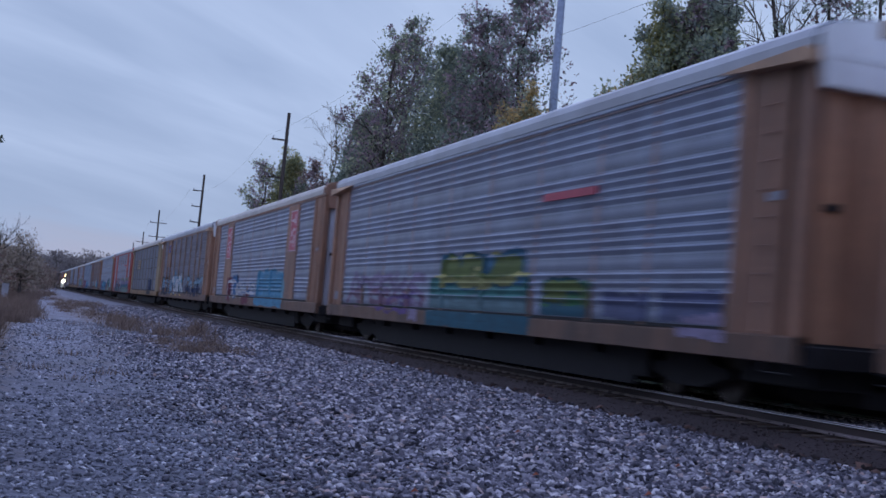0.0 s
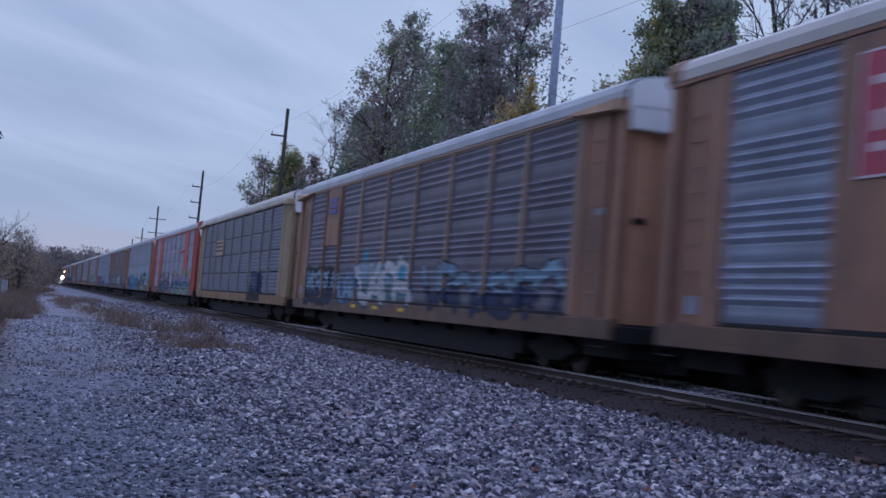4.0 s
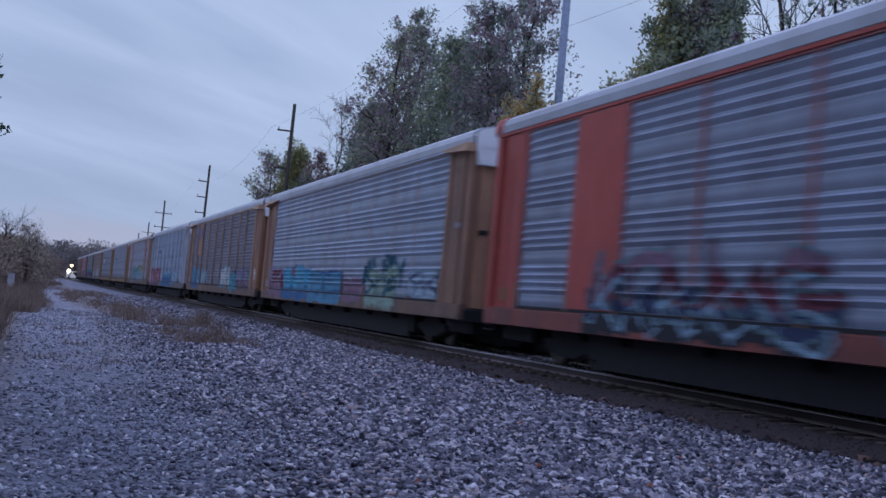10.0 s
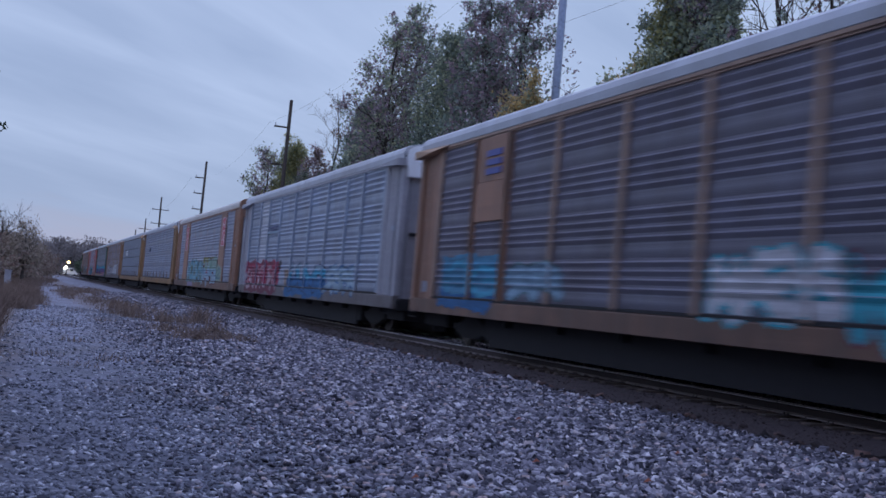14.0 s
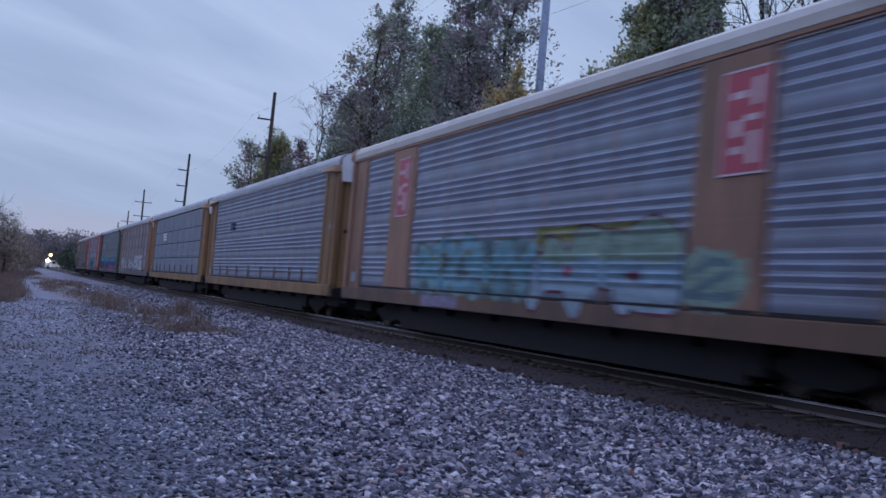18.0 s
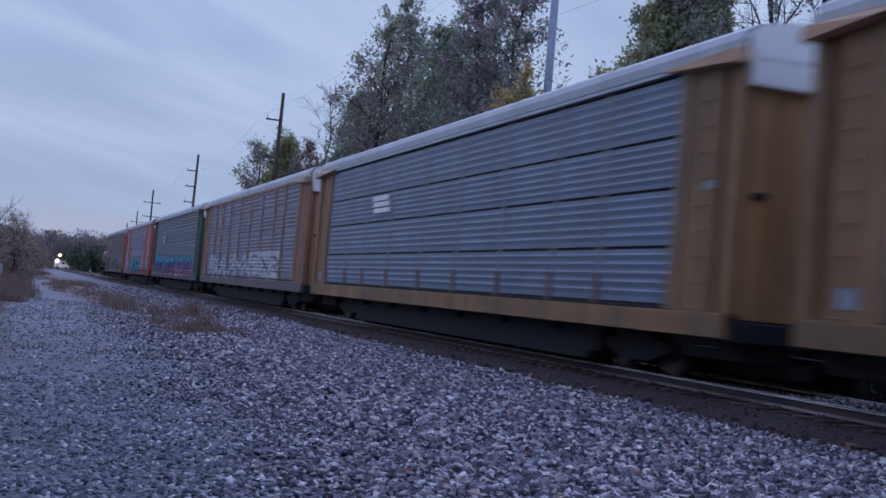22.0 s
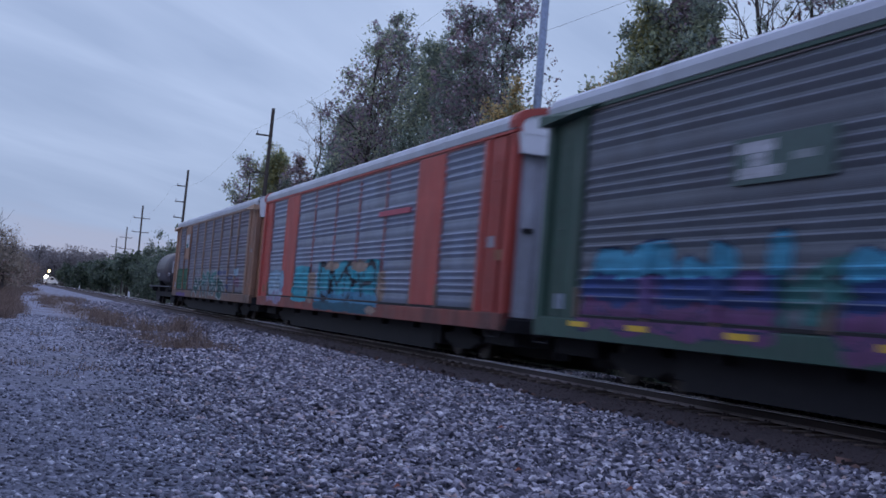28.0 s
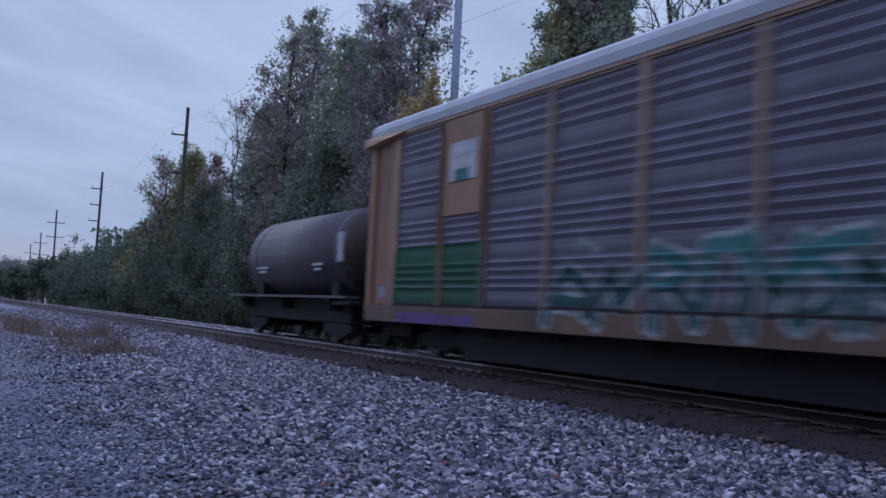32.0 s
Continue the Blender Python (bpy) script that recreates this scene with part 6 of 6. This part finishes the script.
beyond(13.6, 70, 13.4, 1.5, 350, (L_BROWN,), "bare grey tree with sparse leaves", trunk_r=0.14, clump=0.15, start=0.4)
beyond(11.75, 94, 13.6, 1.5, 6000, (L_OLIVE, L_OLIVE, L_GREEN), "yellowing tree beside the wooden pole", start=0.2, clump=0.3, core=16000, leaf=0.09)
beyond(10.35, 95, 13.0, 1.3, 3600, (L_GREEN, L_RUSSET), "thin half-bare tree beside the wooden pole", top_bare=0.5, clump=0.24, core=1724, leaf=0.09)
beyond(12.85, 90, 12.4, 1.5, 5200, (L_RUSSET, L_BROWN), "thin russet tree beside the yellowing tree", top_bare=0.4, clump=0.26, core=2875, leaf=0.09)
beyond(12.6, 78, 9.2, 1.5, 4000, (L_DEEP, L_BUSH), "dense green tree beside the wooden pole", start=0.12, clump=0.3, core=14400)
beyond(9.9, 97, 9.4, 1.7, 4000, (L_OLIVE, L_DEEP), "leaning green and yellow tree beyond the track", start=0.1, clump=0.3, core=14400, leaf=0.09, lean=(0.12, 0))
beyond(25.2, 44, 9.9, 0.7, 40, (L_YELLOW,), "thin bare sapling beyond the track", trunk_r=0.05)

# hedge-like bushes along the far side of the track
rb = random.Random(3)
for i in range(44):
    y = 22 + i * 3.4 + rb.uniform(-1, 1)
    x = 18.0 + rb.uniform(-0.4, 1.0) + max(0, y - 80) * 0.012
    h = rb.uniform(3.8, 5.6) if y < 60 else rb.uniform(4.6, 6.4) if y < 100 else rb.uniform(5.2, 7.6)
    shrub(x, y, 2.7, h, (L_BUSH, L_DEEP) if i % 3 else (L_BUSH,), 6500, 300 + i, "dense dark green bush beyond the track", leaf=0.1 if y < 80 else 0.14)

# ---------------------------------------------------------------- poles and wires


def wooden_pole(az, dist, top, arms, lean=0.0, left=True, reach=1.15):
    x, y = polar(az, dist)
    z0 = ground_z(x, y)
    root = thing("utility_pole", (x, y, z0), "weathered wooden utility pole with short crossarms", "utility pole", "line of utility poles")
    h = top - z0
    bm = bmesh.new()
    add_tube(bm, (0, 0, -0.3), (lean * h, 0, h), 0.19, 0.13, 10)
    part("pole", bm, M_WOODPOLE, root)
    for a in arms:
        zz = h - a
        xx = lean * zz
        bm = bmesh.new()
        if left:
            add_box(bm, xx - reach, xx + 0.15, -0.06, 0.06, zz - 0.06, zz + 0.06)
        else:
            add_box(bm, xx - 1.4, xx + 1.4, -0.06, 0.06, zz - 0.06, zz + 0.06)
        arm = part("crossarm", bm, M_WOODPOLE, root)
        for ex in ((0.1 - reach,) if left else (-1.3, 1.3)):
            part("insulator", tube((xx + ex, 0, zz + 0.05), (xx + ex, 0, zz + 0.32), 0.05, 0.035, 8), M_GREYPAINT, arm)
    return Vector((x + lean * h, y, top))


pole_tops = [
    wooden_pole(11.13, 92, 1.02 + 0.1635 * 92, (2.2, 5.2), 0.015),
    wooden_pole(7.4, 142, 1.02 + 0.1031 * 142, (2.0, 3.9, 5.8), 0.015),
    wooden_pole(5.55, 205, 1.02 + 0.0693 * 205, (2.2, 4.6), 0.0, False),
    wooden_pole(4.92, 275, 1.02 + 0.05 * 275, (2.4, 5.0), 0.0, False),
    wooden_pole(4.5, 330, 1.02 + 0.040 * 330, (2.4,), 0.0, False),
]
sx, sy = polar(24.27, 46)
root = thing("steel_pole", (sx, sy, ground_z(sx, sy)), "smooth grey galvanised steel utility pole", "utility pole")
part("pole", tube((0, 0, -0.3), (0, 0, 17.5), 0.185, 0.15, 16), M_STEELPOLE, root, smooth=True)


def wire(a, b, sag, label):
    pts = []
    for i in range(17):
        u = i / 16
        p = Vector(a).lerp(Vector(b), u)
        p.z -= sag * 4 * u * (1 - u)
        pts.append(p)
    segs = [(np.array(p), np.array(q), 0.006, 0.006) for p, q in zip(pts, pts[1:])]
    tagged(link_mesh("wire", limbs_mesh("wire", segs, M_WIRE, 4)), label, "wire", "overhead wires", "structure")


wire((sx, sy, 12.6), (19.0, -20.0, 13.2), 0.9, "thin dark overhead wire")
wire((sx, sy, 17.2), pole_tops[0] - Vector((1.6, 0, 2.0)), 1.0, "thin dark overhead wire")
for a, b in zip(pole_tops, pole_tops[1:]):
    wire(a - Vector((1.6, 0, 2.0)), b - Vector((1.4, 0, 2.0)), 1.6, "thin dark overhead wire")

# ---------------------------------------------------------------- weeds and verge
k = Mat("dry_grass", 0.9)
k.color(k.ramp(k.random(True), [(0.0, (0.11, 0.076, 0.058)), (0.5, (0.195, 0.138, 0.108)), (1.0, (0.31, 0.228, 0.175))]))
M_GRASS = k.m


def blades(name, spots, mat, seed, label, h=(0.15, 0.6)):
    """Dry stems: narrow bent blades in tufts. spots: x, y, radius, count, height factor."""
    rng = np.random.default_rng(seed)
    out = []
    for x, y, r, n, f in spots:
        p = rng.normal(size=(n, 2)) * r + [x, y]
        z = np.array([ground_z(float(a), float(b)) for a, b in p])
        hh = rng.uniform(*h, n) * f
        ln = rng.normal(size=(n, 2)) * 0.35
        wd = rng.uniform(0.003, 0.008, n) * (1 + y / 60)
        az = rng.uniform(0, np.pi, n)
        sx_, sy_ = np.cos(az) * wd, np.sin(az) * wd
        b0 = np.stack([p[:, 0] - sx_, p[:, 1] - sy_, z - 0.02], 1)
        b1 = np.stack([p[:, 0] + sx_, p[:, 1] + sy_, z - 0.02], 1)
        t1 = np.stack([p[:, 0] + ln[:, 0] * hh + sx_ * 0.3, p[:, 1] + ln[:, 1] * hh + sy_ * 0.3, z + hh], 1)
        t0 = np.stack([p[:, 0] + ln[:, 0] * hh - sx_ * 0.3, p[:, 1] + ln[:, 1] * hh - sy_ * 0.3, z + hh], 1)
        out.append(np.stack([b0, b1, t1, t0], 1))
    v = np.concatenate(out)
    n = len(v)
    me = bpy.data.meshes.new(name)
    me.vertices.add(4 * n)
    me.vertices.foreach_set("co", v.reshape(-1))
    me.loops.add(4 * n)
    me.loops.foreach_set("vertex_index", np.arange(4 * n, dtype=np.int32))
    me.polygons.add(n)
    me.polygons.foreach_set("loop_start", np.arange(0, 4 * n, 4, dtype=np.int32))
    me.update(calc_edges=True)
    me.materials.append(mat)
    return tagged(link_mesh(name, me), label, "weeds", kind="stuff")


rw = random.Random(8)
weeds = []
for i in range(150):
    # a strip between the road and the ballast, narrow near and wide far off
    y = 31.5 + 97 * rw.random() ** 1.9
    lo = 4.3 - 0.055 * (y - 28) if y < 75 else 1.8
    hi = 5.7 + max(0.0, y - 60) * 0.01
    x = lo + (hi - lo) * rw.random() ** (1.3 if y < 40 else 1.0)
    weeds.append((x, y, rw.uniform(0.15, 0.45), 46, rw.uniform(0.25, 0.7)))
for x, y, f in ((6.4, 46.0, 1.5), (6.0, 44.6, 1.35), (6.8, 48.5, 1.4), (5.55, 36.4, 1.6), (4.6, 42.0, 1.1), (3.7, 46.0, 0.9)):
    weeds.append((x, y, 0.22, 120, f * 0.85))
blades("dry_weeds", weeds, M_GRASS, 21, "dry brown weeds between road and ballast")
L_DRY = leaf_material("dry_weed_leaves", [(0.0, (0.09, 0.065, 0.055)), (0.6, (0.19, 0.135, 0.105)), (1.0, (0.30, 0.22, 0.17))])
rd = np.random.default_rng(25)
dry = []
for x, y, r, n, f in weeds:
    p = rd.normal(size=(40, 3)) * [r * 1.1, r * 1.1, 0.13 * f]
    p[:, 2] = np.abs(p[:, 2]) * 1.6
    dry.append(p + [x, y, ground_z(x, y)])
dry = np.concatenate(dry)
tagged(link_mesh("dry_weed_leaves", leaves_mesh("dry_weed_leaves", dry, rd.uniform(0.018, 0.05, len(dry)), L_DRY, rd)), "dry brown leaves of the weeds", "weeds", kind="stuff")
thin = [(1.73, 48.5, 0.16, 40, 0.4), (0.33, 35.6, 0.12, 26, 0.3), (0.84, 33.9, 0.3, 40, 0.3), (1.0, 27.2, 0.25, 46, 0.3), (0.36, 22.0, 0.2, 36, 0.25), (1.5, 21.6, 0.2, 44, 0.3), (0.88, 20.1, 0.25, 40, 0.22), (2.3, 40.0, 0.3, 40, 0.3), (3.6, 31.0, 0.25, 40, 0.3)]
blades("sparse_weeds", thin, M_GRASS, 22, "sparse low weeds in the gravel")
verge = []
for i in range(200):
    y = 9 + 40 * rw.random() ** 1.2
    edge = -0.62 - 0.006 * (y - 18)
    verge.append((edge - 0.15 - abs(rw.gauss(0, 0.9)), y, rw.uniform(0.06, 0.2), 200, rw.uniform(0.5, 1.5)))
for i in range(150):
    # the brown clump that juts into the road, and the rough grass behind it
    y = 47 + 75 * rw.random() ** 1.4
    edge = min(0.3, 0.3 - (56 - y) * 0.07)
    verge.append((edge - abs(rw.gauss(0, 1.0)), y, rw.uniform(0.15, 0.4), 220, rw.uniform(0.25, 0.85)))
for i in range(110):
    y = rw.uniform(112, 200)
    verge.append((rw.uniform(-2.0, 0.6 + 3.4 * (y - 112) / 88), y, rw.uniform(0.3, 0.7), 90, rw.uniform(0.5, 1.1)))
blades("verge_grass", verge, M_GRASS, 23, "tall dry brown grass on the verge")
far_verge = []
for i in range(90):
    y = rw.uniform(50, 200)
    far_verge.append((-1.2 - 0.004 * y - abs(rw.gauss(0, 2.2)), y, rw.uniform(0.3, 0.9), 120, rw.uniform(0.5, 1.2)))
blades("far_verge_grass", far_verge, M_GRASS, 24, "tall dry brown grass farther along the road")

# shrubs and bare trees on the near side, far along the road
for i, (x, y, r, h) in enumerate(((-5.4, 62, 2.2, 2.6), (-5.0, 84, 2.4, 2.8), (-4.6, 105, 2.4, 2.6), (-7.0, 125, 3.0, 3.6), (-3.6, 150, 2.4, 2.4), (-2.6, 190, 2.4, 2.4), (-1.6, 235, 2.6, 2.6), (0.5, 290, 2.8, 2.6), (-4.4, 112, 3.0, 4.6), (-2.4, 140, 3.0, 4.4), (-1.0, 170, 3.0, 4.8), (0.6, 205, 3.2, 5.2), (1.6, 245, 3.4, 5.4), (2.4, 290, 3.6, 6.0))):
    shrub(x, y, r, h, (L_BROWN, L_FAR), 3000, 400 + i, "brown autumn shrub beside the road", leaf=0.15, group="roadside shrubs")
tree(-3.2, 128, 6.6, 2.2, (), 0, 431, "bare grey tree far along the road", trunk_r=0.24, start=0.3, group="roadside trees")
tree(-0.9, 132, 5.9, 1.4, (L_FAR,), 1500, 432, "nearly bare tree far along the road", trunk_r=0.16, start=0.3, group="roadside trees")
tree(-1.2, 165, 7.4, 1.2, (L_BROWN,), 500, 433, "thin bare brown tree far along the road", trunk_r=0.12, group="roadside trees")
tree(-2.3, 24, 5.4, 0.9, (L_BUSH,), 1300, 434, "thin verge tree with dark hanging leaves", trunk_r=0.05, leaf=0.075, start=0.4, clump=0.18, group="roadside trees")


def woods(name, n_trees, xr, yr, hr, seed, label, leaf=0.42, per=800, mat=None):
    """A far belt of trees as one crowd: trunks and leaf clumps."""
    rng = np.random.default_rng(seed)
    cs, sz, segs = [], [], []
    for _ in range(n_trees):
        side, y, tall = rng.uniform(), rng.uniform(*yr), rng.uniform()
        x0, x1 = xr(y) if callable(xr) else xr
        h0, h1 = hr(y) if callable(hr) else hr
        x, h = x0 + (x1 - x0) * side, h0 + (h1 - h0) * tall
        z = ground_z(x, y)
        segs.append((np.array([x, y, z]), np.array([x, y, z + h * 0.8]), 0.22, 0.06))
        lobes = rng.normal(size=(9, 3)) * [h * 0.16, h * 0.16, h * 0.2] + [x, y, z + h * 0.58]
        i = rng.integers(0, 9, per)
        c = lobes[i] + rng.normal(size=(per, 3)) * h * 0.085
        c = c[(c[:, 2] > z) & (c[:, 2] < z + h)]
        cs.append(c)
        sz.append(rng.uniform(0.5, 1.3, len(c)) * leaf)
    ob = tagged(link_mesh(name, leaves_mesh(name, np.concatenate(cs), np.concatenate(sz), mat or L_FAR, rng)), label, "woods", kind="stuff")
    trunks = link_mesh("trunks", limbs_mesh("trunks", segs, M_BARK, 4), ob)
    return ob


woods("far_woods", 170, (-60, 60), (430, 520), (12, 16), 51, "dark far woods closing the view along the track", 0.5, 520, L_HAZE)
# this belt stays out of view, added to block low sky from the cars
woods("verge_woods", 90, (-21, -8), (-70, 22), (8, 12.5), 56, "unseen tall woods added behind the camera to shade the train", 0.3, 800)
woods("roadside_woods", 90, lambda y: (-0.14 * y, 0.0085 * y - 1.6), (115, 360), lambda y: (0.8 + 0.02 * y, 1.7 + 0.029 * y), 57, "dense brown woods and scrub along the road", 0.26, 520, L_FAR)
woods("left_woods", 60, (-60, -12), (180, 420), (6, 11), 52, "dark woods beyond the verge")
woods("right_woods", 90, (24, 60), (90, 420), (7, 13), 53, "dark woods beyond the pole line", mat=L_DEEP)
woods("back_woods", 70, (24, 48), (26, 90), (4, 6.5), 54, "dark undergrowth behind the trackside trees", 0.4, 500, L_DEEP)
rngu = np.random.default_rng(77)
uy = rngu.uniform(8, 150, 60000)
uc = np.stack([18.3 + rngu.uniform(0, 3.5, 60000) + np.maximum(0, uy - 80) * 0.012, uy, GROUND_Z + rngu.uniform(0, 1, 60000) ** 1.6 * 1.7], 1)
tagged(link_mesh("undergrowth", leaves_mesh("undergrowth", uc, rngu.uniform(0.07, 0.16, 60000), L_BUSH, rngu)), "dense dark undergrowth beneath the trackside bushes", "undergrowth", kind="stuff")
woods("curve_woods", 24, (14.5, 22), (190, 420), (5, 8.5), 55, "trees close beside the far track", 0.4, 800, L_BUSH)

bx, by = polar(-1.0, 100)
cabinet = thing("utility_box", (bx, by, ground_z(bx, by)), "small pale utility box in the brown verge grass", "utility box")
part("body", box(-0.26, 0.26, -0.2, 0.2, 0, 1.18, 0.02), M_GREYPAINT, cabinet)
part("lid", box(-0.29, 0.29, -0.23, 0.23, 1.18, 1.24, 0.015), M_GREYPAINT, cabinet)
# ---------------------------------------------------------------- far end of the road: van, lamps, marker posts
vx, vy = polar(1.72, 372)
van = thing("van", (vx, vy, ground_z(vx, vy)), "small white van parked by the far crossing", "van")
bm = bmesh.new()
pro = [(-2.1, 0.38), (2.1, 0.38), (2.1, 1.2), (1.4, 1.4), (0.75, 2.35), (-2.0, 2.42), (-2.1, 2.2)]
a = [bm.verts.new((x, -0.9, z)) for x, z in pro]
b = [bm.verts.new((x, 0.9, z)) for x, z in pro]
bm.faces.new(a)
bm.faces.new(b[::-1])
for i in range(len(pro)):
    bm.faces.new((a[i], a[(i + 1) % len(pro)], b[(i + 1) % len(pro)], b[i]))
bmesh.ops.recalc_face_normals(bm, faces=bm.faces[:])
part("body", bm, M_WHITE, van)
part("window", box(-0.1, 0.9, -0.92, -0.88, 1.45, 2.1), M_BLACK, van, "dark side window")
for x in (-1.3, 1.35):
    part("wheel", tube((x, -0.95, 0.33), (x, -0.72, 0.33), 0.33, n=16), M_BLACK, van)
    part("wheel", tube((x, 0.72, 0.33), (x, 0.95, 0.33), 0.33, n=16), M_BLACK, van)
lx, ly = polar(1.56, 368)
mast = thing("signal_mast", (lx, ly, ground_z(lx, ly)), "signal mast with two bright lit lamps", "signal")
part("pole", tube((0, 0, 0), (0, 0, 4.6), 0.09, 0.07, 8), M_BLACK, mast)
part("lamp", tube((0.3, -0.35, 4.25), (0.3, 0.1, 4.25), 0.42, 0.25, 14), glow("warm_lamp", (1.0, 0.72, 0.32), 6.0), mast, "warm yellow lit lamp")
part("lamp", tube((-0.38, -0.35, 2.5), (-0.38, 0.1, 2.5), 0.5, 0.25, 14), glow("white_lamp", (1.0, 0.93, 0.75), 12.0), mast, "white lit lamp")
for az, dist in ((5.3, 157), (3.03, 274), (1.02, 300), (0.76, 300)):
    x, y = polar(az, dist)
    post = thing("marker_post", (x, y, ground_z(x, y)), "short white marker post beside the track", "marker post", "marker posts")
    part("post", box(-0.11, 0.11, -0.04, 0.04, 0, 0.75, 0.01), M_WHITE, post)
    part("cap", box(-0.125, 0.125, -0.05, 0.05, 0.75, 0.82, 0.01), M_WHITE, post)


# ---------------------------------------------------------------- what moves
def motions():
    """The whole train rolls past at a steady speed."""
    run = [(t, SPEED * t) for t in (0.0, 8.0, 16.0, 24.0, 32.0)]
    for num, car in CARS:
        y0 = GAP_ZERO + PITCH * (num - 0.5)
        walk(car, [(t, pose(TRACK_X, y0 - s, 0)) for t, s in run])
    walk(TANK, [(t, pose(TRACK_X, TANK_Y - s, 0)) for t, s in run])
    # wheelsets roll without slipping; all those in one place on their bogie share one set of keys
    turn = math.degrees(SPEED / 0.42)
    first = {}
    for ob in WHEELSETS:
        dy = round(ob.location.y, 2)
        if dy not in first:
            walk(ob, [(n / FPS, pose(0, dy, 0.45, turn * n / FPS)) for n in range(32 * FPS + 1)])
            first[dy] = ob.animation_data
        else:
            ob.rotation_mode = "QUATERNION"
            keys = ob.animation_data_create()
            keys.action = first[dy].action
            keys.action_slot = first[dy].action_slot


motions()
